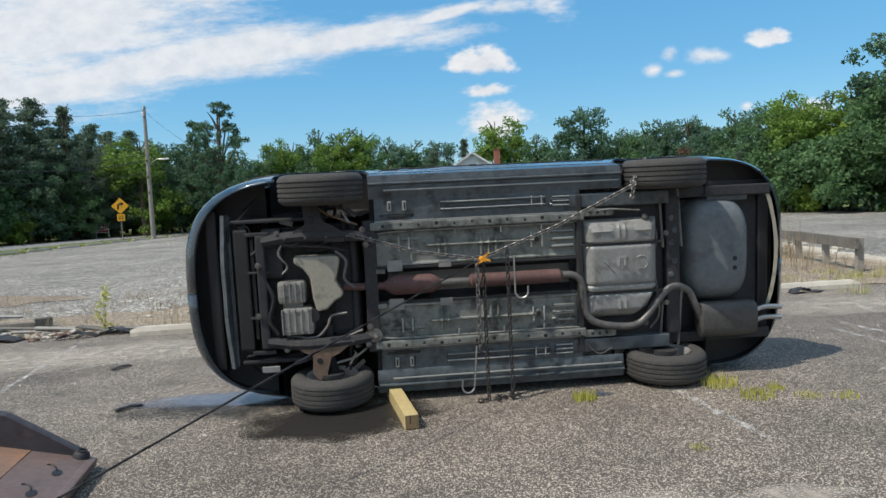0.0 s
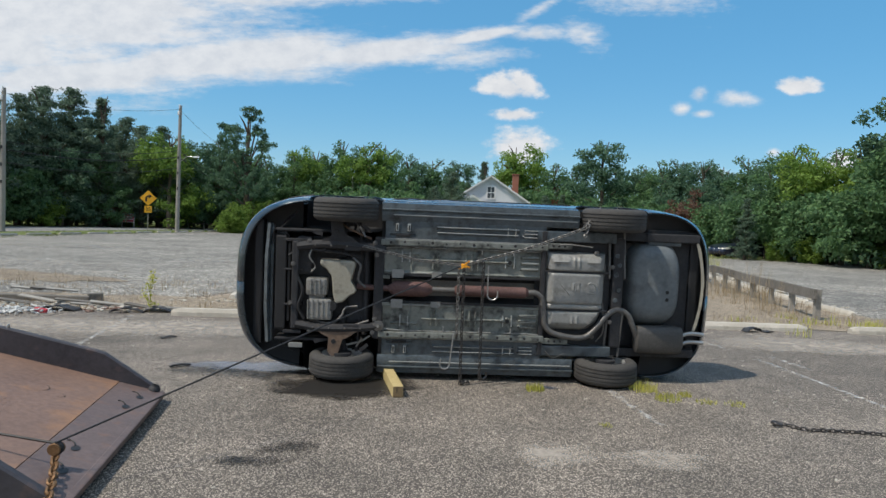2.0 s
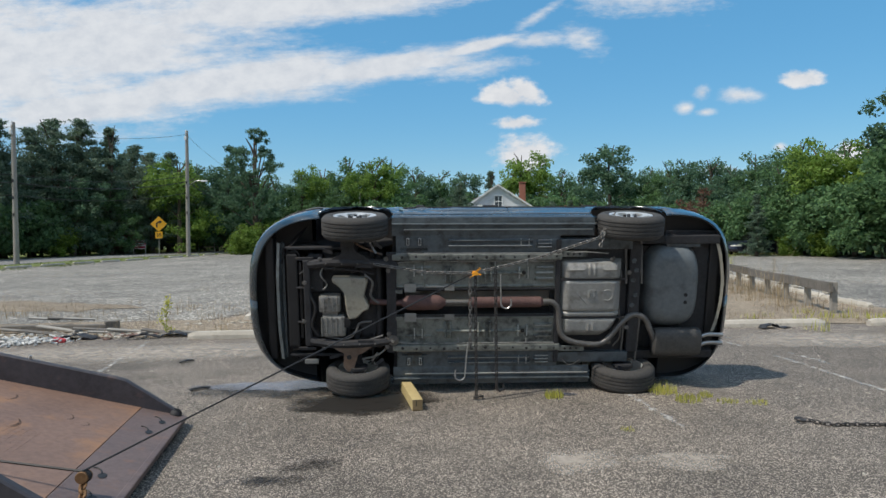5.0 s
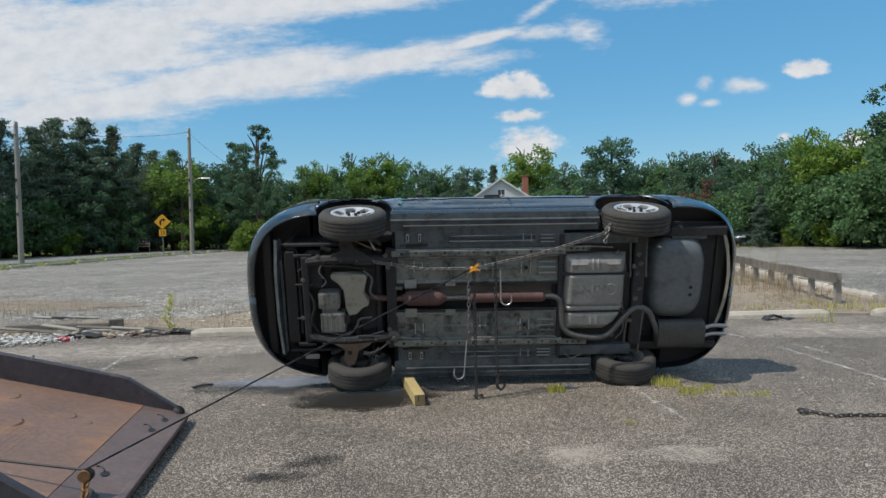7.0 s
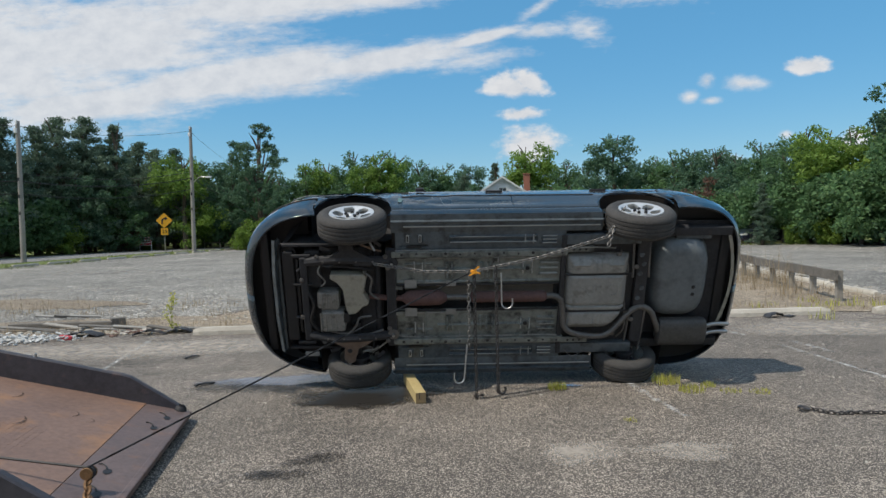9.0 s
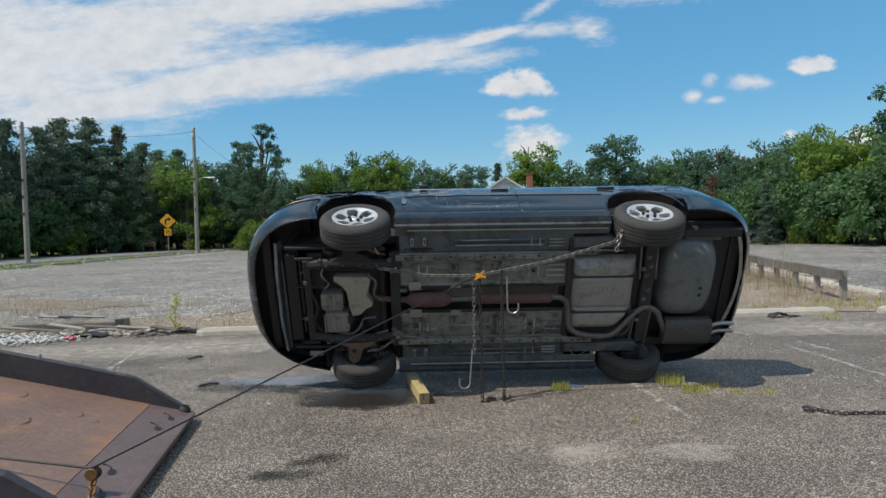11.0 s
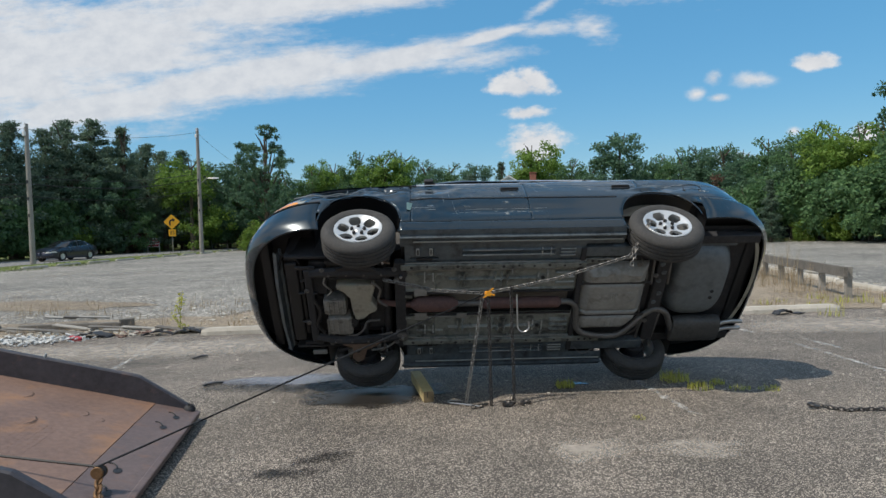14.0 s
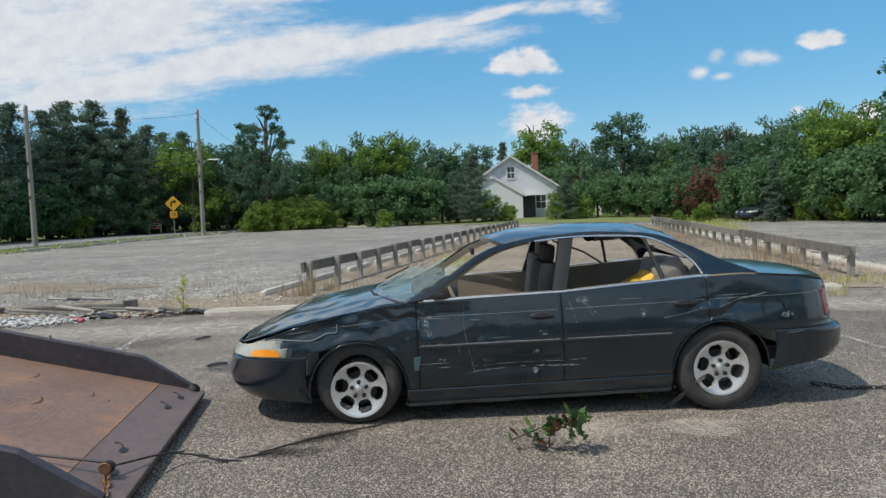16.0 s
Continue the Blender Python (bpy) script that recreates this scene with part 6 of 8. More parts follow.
    part("wiring_hose", tube(smooth_line([(1.95, 0.42, 0.26), (1.98, 0.52, 0.25), (2.10, 0.56, 0.26), (2.14, 0.40, 0.26)], 8), 0.010, 8), BLACK, car, "", True)
    for s in (1, -1):
        part("strut_spring", joined(*[tube([(1.36 + 0.055 * math.cos(q), 0.60 * s + 0.055 * math.sin(q), 0.36 + 0.012 * q) for q in np.linspace(0, 25, 80)], 0.007, 5)]), UNDER, car, "", True)
        part("brake_hose", tube(smooth_line([(1.22, 0.50 * s, 0.30), (1.18, 0.58 * s, 0.20), (1.28, 0.66 * s, 0.24)], 6), 0.007, 6), BLACK, car, "", True)
        part("sway_bar_link", tube([(1.18, 0.52 * s, 0.16), (1.24, 0.62 * s, 0.20)], 0.010, 6), STEEL, car, "", True)
        part("subframe_gusset", box(1.30, 0.40 * s, 0.145, 0.16, 0.05, 0.03, 0.008), UNDER, car)
        part("mount_bolt", moved(turned([(0.001, -0.012), (0.014, -0.012), (0.014, 0.01)], 6, "z"), pose(1.02, 0.39 * s, 0.130)), STEEL, car)
        for k in range(4):
            part("subframe_bolt", moved(turned([(0.001, -0.008), (0.010, -0.008), (0.010, 0.01)], 6, "z"), pose(1.20 + 0.16 * k, 0.42 * s, 0.128)), PIPE, car)
    for y, w in ((0.46, 0.03), (0.16, 0.02), (-0.20, 0.02), (-0.48, 0.03)):
        part("radiator_bracket", box(1.90, y, 0.20, 0.18, w, 0.03, 0.006), UNDER, car)
    part("shift_linkage", tube(smooth_line([(1.70, 0.40, 0.20), (1.74, 0.30, 0.17), (1.68, 0.20, 0.18), (1.72, 0.14, 0.18)], 6), 0.008, 6), CAST, car, "", True)
    part("belt_hose", tube(smooth_line([(1.86, 0.36, 0.22), (1.62, 0.36, 0.18), (1.40, 0.34, 0.19), (1.22, 0.30, 0.20)], 6), 0.012, 6), UNDER, car, "", True)
    part("radiator", box(2.02, 0.02, 0.46, 0.06, 1.02, 0.42, 0.01), BLACK, car)
    part("radiator_support", joined(box(2.03, 0.02, 0.235, 0.11, 0.96, 0.05, 0.015), box(1.95, 0.02, 0.245, 0.03, 0.80, 0.04, 0.008)), BLACK, car, "black radiator support panel")
    strip = [(2.20 - 0.10 * (k / 12 - 0.5) ** 2, 0.62 - 1.22 * k / 12, 0.235 + 0.01 * math.sin(k * 1.3)) for k in range(13)]
    part("air_dam", sheet([[(x, y, z), (x - 0.035, y, z - 0.03), (x - 0.05, y, z + 0.06)] for x, y, z in strip]), SILL_UNDER, car, "scuffed plastic air dam strip", True)
    part("bumper_beam", box(2.28, 0, 0.42, 0.09, 1.30, 0.16, 0.02), BLACK, car)
    part("splash_brace", box(2.13, 0, 0.30, 0.03, 1.20, 0.05, 0.006), SILL_UNDER, car)
    part("license_lamp_bracket", box(1.86, -0.62, 0.20, 0.14, 0.05, 0.02, 0.006), TANK, car, "loose pale bracket")
    # exhaust from the engine to the tail pipes
    part("front_pipe", tube(smooth_line([(1.25, 0.0, 0.25), (1.06, 0.0, 0.20), (0.90, 0.0, 0.19)], 6), 0.030, 12), RUST_PIPE, car, "rust-orange front exhaust pipe", True)
    part("catalytic_converter", tube([(0.93, 0, 0.19), (0.89, 0, 0.19), (0.86, 0, 0.19), (0.56, 0, 0.19), (0.52, 0, 0.19), (0.48, 0, 0.19)], [0.032, 0.060, 0.078, 0.078, 0.060, 0.032], 20), RUST_PIPE, car, "red-brown rusty catalytic converter", True)
    part("middle_pipe", tube([(0.50, 0, 0.19), (0.22, 0, 0.19)], 0.030, 12), PIPE, car, "", True)
    part("resonator", tube([(0.25, 0, 0.19), (0.23, 0, 0.19), (-0.49, 0, 0.19), (-0.52, 0, 0.19)], [0.032, 0.056, 0.056, 0.032], 20), RUST_PIPE, car, "long red-brown rusty resonator", True)
    bend = [(-0.50, 0.0, 0.19), (-0.60, 0.0, 0.185), (-0.67, -0.06, 0.18), (-0.69, -0.20, 0.175), (-0.71, -0.33, 0.17), (-0.80, -0.41, 0.165), (-1.00, -0.45, 0.165), (-1.14, -0.44, 0.17), (-1.24, -0.36, 0.18), (-1.36, -0.22, 0.20), (-1.48, -0.15, 0.22), (-1.60, -0.20, 0.22), (-1.66, -0.32, 0.22), (-1.72, -0.45, 0.24)]
    part("over_axle_pipe", tube(smooth_line(bend, 8), 0.030, 14), PIPE, car, "grey bent exhaust pipe", True)
    muff = []
    for x, k in ((-1.70, 0.6), (-1.72, 0.95), (-1.76, 1.0), (-2.16, 1.0), (-2.20, 0.95), (-2.22, 0.6)):
        muff.append([(x, -0.465 + 0.150 * k * math.copysign(abs(math.cos(a)) ** 0.7, math.cos(a)), 0.27 + 0.085 * k * math.copysign(abs(math.sin(a)) ** 0.7, math.sin(a))) for a in (2 * math.pi * n / 28 for n in range(28))])
    v, f = sheet(muff, False, True)
    f += [tuple(range(28)), tuple(range(5 * 28, 6 * 28))[::-1]]
    part("muffler", (v, f), MUFFLER, car, "dark oval muffler", True)
    for y in (-0.42, -0.51):
        part("tail_pipe", tube(smooth_line([(-2.20, y, 0.26), (-2.30, y + 0.03, 0.27), (-2.46, y + 0.02, 0.28)], 6), [0.022] * 13, 12, False), STEEL, car, "bright tail pipe", True)
    # fuel tank in three swelling bays
    tank = []
    for x in np.linspace(-0.69, -1.33, 40):
        row = []
        for y in np.linspace(-0.38, 0.44, 60):
            ex = min(1, (x + 1.33) / 0.08, (-0.69 - x) / 0.08)
            ey = min(1, (y + 0.38) / 0.08, (0.44 - y) / 0.08)
            cut = max(0, (-y - 0.27) * 1.0 + ((-1.18) - x) * 1.2 - 0.02)
            z = 0.25 - 0.105 * math.sqrt(max(min(ex, ey), 0)) + 0.034 * math.exp(-((y - 0.235) / 0.014) ** 2) + 0.020 * math.exp(-((y + 0.10) / 0.010) ** 2) + 0.034 * math.exp(-((y + 0.165) / 0.014) ** 2)
            for yy, x0, x1 in ((0.34, -0.77, -0.93), (0.34, -1.12, -1.28)):
                z -= 0.014 * math.exp(-((y - yy) / 0.008) ** 2) * (1 if x1 < x < x0 else 0)
            for xx in (-0.99, -1.03):
                z -= 0.015 * math.exp(-((x - xx) / 0.008) ** 2) * (1 if 0.04 < y < 0.13 or -0.30 < y < -0.22 or 0.28 < y < 0.40 else 0)
            row.append((x, y, z + min(cut, 0.12)))
        tank.append(row)
    part("fuel_tank", sheet(tank), TANK, car, "pale grey ribbed fuel tank", True)
    for y in (0.235, -0.165):
        part("tank_strap", box(-1.01, y, 0.168, 0.70, 0.022, 0.010, 0.003), UNDER, car)
    part("tank_surround", box(-1.0, 0.02, 0.275, 0.80, 1.30, 0.02, 0.004), UNDER, car)
    # rear suspension and boot floor
    part("rear_crossmember", box(-1.47, 0.02, 0.26, 0.12, 1.16, 0.10, 0.02), UNDER, car)
    for k, y in enumerate((0.42, 0.32, 0.22, 0.06, -0.05)):
        part("crossmember_hole", moved(turned([(0.001, -0.004), (0.022, -0.004), (0.026, 0.004)], 12, "z"), pose(-1.45 - 0.03 * (k % 2), y, 0.207)), SILL_UNDER, car, "", True)
    for s in (1, -1):
        for x in (-1.36, -1.52):
            part("lateral_link", tube([(x - 0.02, 0.18 * s, 0.21), (x, 0.66 * s, 0.24)], 0.012, 8), PIPE, car, "", True)
        part("trailing_arm", tube(smooth_line([(-0.70, 0.55 * s, 0.22), (-1.05, 0.60 * s, 0.21), (-1.38, 0.66 * s, 0.24)], 6), 0.013, 8), UNDER, car, "", True)
        part("rear_strut", tube([(-1.40, 0.62 * s, 0.28), (-1.38, 0.56 * s, 0.62)], 0.032, 12), UNDER, car, "", True)
    part("boot_floor", box(-1.93, 0.02, 0.43, 0.98, 1.36, 0.02, 0.005), UNDER, car)
    well = []
    for r, z in ((0.001, 0.235), (0.17, 0.235), (0.20, 0.238), (0.225, 0.245), (0.255, 0.262), (0.285, 0.30), (0.30, 0.35), (0.32, 0.42)):
        row = []
        for n in range(48):
            a = 2 * math.pi * n / 48
            c, s = math.cos(a), math.sin(a)
            k = (abs(c) ** 3.4 + abs(s) ** 3.4) ** (-1 / 3.4)
            row.append((-1.89 + r * k * c * 0.96, 0.12 + r * k * s * 1.42, z))
        well.append(row)
    part("spare_wheel_well", sheet(well, False, True), WELL, car, "pale grey spare wheel well", True)
    for y in (0.05, -0.03):
        part("drain_plug", moved(turned([(0.001, -0.006), (0.018, -0.006), (0.022, 0.004)], 14, "z"), pose(-2.02, y, 0.236)), BLACK, car, "", True)
    # hoses, bolts and brackets about the engine's cradle
    for pts, r, mat in (([(1.95, 0.30, 0.20), (1.80, 0.40, 0.175), (1.62, 0.36, 0.165), (1.55, 0.44, 0.18), (1.42, 0.46, 0.20)], 0.014, BLACK), ([(1.90, -0.42, 0.20), (1.72, -0.40, 0.17), (1.52, -0.44, 0.17), (1.30, -0.40, 0.18), (1.12, -0.34, 0.17)], 0.011, PIPE),
                        ([(1.30, 0.30, 0.18), (1.22, 0.22, 0.165), (1.24, 0.08, 0.165), (1.16, 0.0, 0.17)], 0.012, PIPE), ([(1.86, 0.10, 0.19), (1.80, -0.05, 0.17), (1.84, -0.22, 0.175), (1.78, -0.34, 0.18)], 0.016, BLACK),
                        ([(1.12, 0.50, 0.20), (1.22, 0.54, 0.175), (1.36, 0.60, 0.19), (1.44, 0.66, 0.22)], 0.010, HANGER_RUST), ([(1.10, -0.50, 0.20), (1.20, -0.56, 0.175), (1.34, -0.60, 0.19)], 0.010, CAST),
                        ([(-1.25, 0.46, 0.25), (-1.32, 0.30, 0.20), (-1.30, 0.05, 0.21), (-1.34, -0.35, 0.20), (-1.28, -0.50, 0.24)], 0.009, PIPE), ([(-0.70, 0.50, 0.19), (-0.92, 0.52, 0.18), (-1.18, 0.50, 0.20)], 0.007, CAST)):
        part("hose", tube(smooth_line([Vector(p) for p in pts], 6), r, 7), mat, car, "", True)
    for x, y in ((1.08, 0.46), (1.08, -0.46), (1.06, 0.34), (1.06, -0.32), (1.74, 0.46), (1.72, -0.46), (1.40, 0.47), (1.44, -0.48), (1.90, 0.22), (1.92, -0.18), (-1.22, 0.44), (-1.22, -0.44), (-1.40, 0.30), (-1.40, -0.28)):
        part("bolt", moved(turned([(0.001, -0.014), (0.012, -0.014), (0.013, -0.004), (0.024, -0.003), (0.025, 0.006)], 10, "z"), pose(x, y, 0.155 if x > 0 else 0.19)), PIPE, car, "", True)
    for x, y, a in ((1.02, 0.40, 10), (1.02, -0.40, -10), (0.97, 0.12, 4), (0.97, -0.16, -4), (1.16, 0.60, 40), (1.16, -0.62, -40), (1.66, 0.54, 15), (1.62, -0.56, -15)):
        part("bracket", moved(joined(box(0, 0, 0, 0.10, 0.035, 0.006, 0.002), box(0.045, 0, 0.02, 0.006, 0.035, 0.04, 0.002)), pose(x, y, 0.165, 0, 0, a)), FLOORPAN if abs(y) < 0.3 else UNDER, car)
    part("rear_panel_rail", box(-2.00, 0.56, 0.36, 0.36, 0.05, 0.06, 0.01), SILL_UNDER, car)
    edge = [(-2.33 - 0.09 * (1 - ((k / 16 - 0.5) * 2) ** 2), 0.60 - 1.02 * k / 16, 0.33) for k in range(17)]
    part("bumper_edge_strip", sheet([[(x, y, z - 0.01), (x - 0.030 - 0.008 * noise.noise(Vector((y * 9, 0, 4))), y, z - 0.018), (x - 0.034, y, z + 0.02)] for x, y, z in edge]), OIL_PAN, car, "scraped pale bumper edge", True)
    part("rear_bumper_beam", box(-2.36, 0, 0.46, 0.10, 1.30, 0.14, 0.02), BLACK, car)
    part("hanging_wire", tube(smooth_line([(-0.72, -0.60, 0.17), (-0.80, -0.66, 0.13), (-0.92, -0.62, 0.16)], 8), 0.004, 6), PIPE, car, "", True)


def cabin(car):
    part("floor_carpet", box(-0.25, 0, 0.345, 2.3, 1.50, 0.02, 0.005), SEAT_CLOTH, car)
    part("bulkhead", box(1.00, 0, 0.62, 0.04, 1.56, 0.66, 0.01), BLACK, car)
    part("rear_bulkhead", box(-1.50, 0, 0.66, 0.04, 1.50, 0.62, 0.01), SEAT_CLOTH, car)
    dash = [[(1.12, y, 0.94), (0.99, y, 0.985), (0.82, y, 0.985 + 0.02 * math.exp(-((y - 0.38) / 0.2) ** 2)), (0.70, y, 0.93), (0.69, y, 0.80), (0.78, y, 0.62), (0.95, y, 0.50)] for y in np.linspace(-0.70, 0.70, 25)]
    part("dashboard", sheet(dash), TAN, car, "tan dashboard", True)
    part("instrument_hood", moved(turned([(0.16, -0.20), (0.17, 0.0), (0.15, 0.16), (0.10, 0.18)], 16, "x"), pose(0.78, 0.38, 0.94)), BLACK, car, "", True)
    ring = [(0.60 + 0.07 * math.sin(a), 0.38 + 0.185 * math.cos(a), 0.90 + 0.165 * math.sin(a)) for a in (2 * math.pi * n / 32 for n in range(33))]
    part("steering_wheel", joined(tube(ring, 0.016, 8), tube([(0.60, 0.20, 0.90), (0.66, 0.38, 0.89), (0.60, 0.56, 0.90)], 0.022, 8), box(0.65, 0.38, 0.89, 0.06, 0.15, 0.12, 0.02)), TAN, car, "tan steering wheel", True)
    for y in (0.38, -0.38):
        part("front_seat_cushion", box(0.05, y, 0.52, 0.52, 0.50, 0.18, 0.06), TAN, car, "tan front seat cushion", True)
        part("front_seat_back", moved(box(0, 0, 0, 0.17, 0.50, 0.66, 0.06), pose(-0.12 if y > 0 else -0.2, y, 0.86, 0, -8, 0)), BLACK if y > 0 else SEAT_CLOTH, car, "dark front seat back" if y > 0 else "tan front seat back", True)
        part("head_rest", moved(box(0, 0, 0, 0.09, 0.26, 0.16, 0.04), pose(-0.18 if y > 0 else -0.26, y, 1.24, 0, -8, 0)), BLACK if y > 0 else TAN, car, "", True)
    part("rear_bench", box(-0.95, 0, 0.52, 0.50, 1.34, 0.20, 0.06), SEAT_CLOTH, car, "grey cloth rear bench", True)
    part("rear_bench_back", moved(box(0, 0, 0, 0.18, 1.34, 0.62, 0.07), pose(-1.30, 0, 0.82, 0, -20, 0)), SEAT_CLOTH, car, "grey cloth rear seat back", True)
    part("parcel_shelf", box(-1.55, 0, 1.02, 0.42, 1.30, 0.02, 0.006), TAN, car)
    part("airbag_cushion", moved(box(0, 0, 0, 0.30, 0.24, 0.22, 0.10), pose(-1.12, 0.52, 1.04, 10, 20, 0)), SEAT_CLOTH, car, "deflated pale cushion", True)
    part("headliner_scrap", sheet([[(-0.55 - 0.10 * k, y, 1.36 - 0.05 * math.sin(k * 1.1 + y * 6) - 0.012 * k) for y in np.linspace(-0.50, 0.50, 14)] for k in range(6)]), BLACK, car, "sagging dark headliner", True)
    part("seat_belt", tube(smooth_line([(-0.26, 0.60, 1.30), (-0.30, 0.56, 1.10), (-0.24, 0.50, 0.90), (-0.10, 0.45, 0.66)], 6), 0.018, 4), BLACK, car, "", True)
    part("inner_mirror", box(0.42, 0.02, 1.27, 0.03, 0.22, 0.06, 0.02), BLACK, car, "", True)
    part("far_window_bar", tube([(-0.96, -0.80, 1.00), (-0.70, -0.55, 1.16), (-0.42, -0.66, 1.28)], 0.010, 6), BLACK, car)
    # what is left of the windscreen, with a ragged upper edge
    rows = canopy(0, 13, 0.95, 16, 0.004)
    v, f = sheet(rows)
    rnd = random.Random(5)
    keep = []
    nc = len(rows[0])
    edge = [4 + 5.5 * abs(noise.noise(Vector((j * 0.35, 2.2, 0)))) + 4.0 * abs(j - 6) / 26 for j in range(nc)]
    for q in f:
        i, j = q[0] // nc, q[0] % nc
        if i < edge[j]:
            keep.append(q)
    used = sorted({k for q in keep for k in q})
    at = {k: n for n, k in enumerate(used)}
    pts = [Vector(v[k]) + Vector((rnd.uniform(-0.01, 0.01), rnd.uniform(-0.008, 0.008), rnd.uniform(-0.012, 0.006))) for k in used]
    part("broken_windscreen", (pts, [tuple(at[k] for k in q) for q in keep]), CRAZED, car, "crazed broken windscreen remnant")
    part("rear_glass", sheet(canopy(43, 53, 0.90, 12, 0.008)), CRAZED, car, "dusty pale rear window", True)
    part("windscreen_seal", tube([OUT_C[0]] + [p + Vector((0, 0, 0.004)) for p in canopy(0, 1, 1.0, 10)[0]][::-1], 0.012, 6), BLACK, car, "", True)
    for k in (0.14, -0.50):
        part("wiper_arm", tube([(1.22, k, 1.02), (1.02, k - 0.34, 1.085)], 0.008, 6), BLACK, car, "", True)


def crazed_glass():
    m = bpy.data.materials.new("crazed_glass")
    m.use_nodes = True
    nodes, links = m.node_tree.nodes, m.node_tree.links
    b = nodes["Principled BSDF"]
    b.inputs["Base Color"].default_value = (0.30, 0.40, 0.38, 1)
    b.inputs["Roughness"].default_value = 0.12
    co = nodes.new("ShaderNodeTexCoord")
    vo = nodes.new("ShaderNodeTexVoronoi")
    vo.feature = "DISTANCE_TO_EDGE"
    vo.inputs["Scale"].default_value = 38
    links.new(co.outputs["Object"], vo.inputs["Vector"])
    r = nodes.new("ShaderNodeMapRange")
    r.inputs[1].default_value, r.inputs[2].default_value, r.inputs[3].default_value, r.inputs[4].default_value = 0.0, 0.10, 0.55, 0.20
    links.new(vo.outputs["Distance"], r.inputs[0])
    links.new(r.outputs[0], b.inputs["Alpha"])
    return m


CRAZED = crazed_glass()


def lay_on(x, z, s, out=0.0):
    """A place on the flank, dents included on the damaged side."""
    y = side_y(x, z)
    if s > 0:
        y += crumple(Vector((x, y, z)))
    else:
        y -= 0.025 * math.exp(-((z - 0.62) / 0.2) ** 2) - dent(Vector((x, y, z)), 0.012)
    return (x, (y + out) * s, z)


def flank_details(car):
    for s in (1, -1):
        mold = [lay_on(x, 0.625 - 0.012 * (0.9 - x) / 2, s, 0.002) for x in np.linspace(0.92, -1.02, 40)]
        part("body_moulding", tube(mold, 0.007, 6), BLACK, car, "", True)
        # pale line drawn where the shoulder crease catches the light
        for x0, x1 in ((1.90, 0.96), (0.90, -0.15), (-0.21, -1.28), (-1.36, -2.20)):
            crease_run = [lay_on(x, 0.845 + 0.012 * (0.9 - x) / 2 - (0.075 * (x - 1.1) if x > 1.1 else 0.0), s) for x in np.linspace(x0, x1, 40)]
            part("pinstripe", tube(crease_run, 0.0018, 5), SCRATCH_AND_GLINT, car, "thin pale line of light along the shoulder crease", True)
        for x0, x1 in ((0.90, -0.15), (-0.21, -1.0)):
            worn = [lay_on(x, 0.636 - 0.012 * (0.9 - x) / 2, s) for x in np.linspace(x0, x1, 30)]
            part("moulding_edge", tube(worn, [0.0035 + 0.0025 * noise.noise(Vector((p[0] * 6, s, 0))) for p in worn], 5), SCRATCH_AND_GLINT, car, "worn pale edge of the moulding", True)
        for x, z in ((-0.03, 0.805), (-1.12, 0.835)):
            y = lay_on(x, z, 1)[1]
            geo = joined(moved(turned([(0.001, -0.012), (0.80, -0.012), (1.0, 0.0), (0.80, 0.008), (0.001, 0.008)], 24), Matrix.LocRotScale((x, (y - 0.002) * s, z), None, (0.10, 1, 0.028))), tube([(x - 0.085, (y + 0.012) * s, z + 0.004), (x + 0.085, (y + 0.012) * s, z + 0.002)], 0.011, 8))
            part("door_handle", geo, BLACK, car, "black flush door handle", True)
        seam = [(x, (side_y(x, 0.597) + 0.002) * s, 0.600) for x in np.linspace(1.76, 2.30, 16)]
        part("bumper_seam", tube(seam, 0.006, 6), BLACK, car, "", True)
        lens = []
        for x in np.linspace(1.965, 2.20, 12):
            lens.append([(x, (side_y(x, z) + 0.004) * s, z) for z in np.linspace(0.612, 0.612 + 0.055 * min(1, (x - 1.94) / 0.06) - 0.02 * max(0, x - 2.12) / 0.08, 6)])
        part("turn_signal", sheet(lens), AMBER, car, "amber turn signal lens", True)
    cap = [(-1.80 + 0.085 * math.cos(a) , side_y(-1.8, 0.76) + 0.003, 0.76 + 0.075 * math.copysign(abs(math.sin(a)) ** 0.8, math.sin(a))) for a in (2 * math.pi * n / 24 for n in range(25))]
    part("fuel_flap", tube(cap, 0.004, 5), BLACK, car, "", True)
    y = side_y(0.72, 0.97)
    part("door_mirror", joined(box(0.74, y + 0.01, 1.00, 0.09, 0.05, 0.05, 0.015), box(0.70, y - 0.02, 0.985, 0.05, 0.06, 0.02, 0.006)), BLACK, car, "broken black mirror stub")
    part("door_mirror", joined(box(0.70, -y - 0.06, 1.03, 0.10, 0.18, 0.12, 0.035)), BLACK, car, "", True)
    part("antenna", tube([(1.18, -0.80, 0.95), (1.15, -0.80, 1.00)], 0.008, 6), BLACK, car)
    torn = smooth_line([(2.02, side_y(2.0, 0.74) + 0.01, 0.745), (1.86, side_y(1.86, 0.72) + 0.012, 0.735), (1.72, 0.905, 0.725), (1.60, 0.900, 0.77), (1.53, 0.892, 0.775), (1.52, 0.885, 0.835)], 6)
    part("torn_fender_edge", tube(torn, 0.005, 5), SCRATCH_AND_GLINT, car, "bare metal scrape on the fender", True)
    rnd = random.Random(21)
    # pale scrapes left by the slide on its side
    for k in range(15):
        x = rnd.choice((rnd.uniform(-1.1, 0.8), rnd.uniform(0.0, 0.9), rnd.uniform(-2.1, -1.5)))
        z = rnd.choice((0.46, 0.62, 0.78, 0.86)) + rnd.gauss(0, 0.03)
        dx, dz = rnd.uniform(0.05, 0.30), rnd.gauss(0, 0.006)
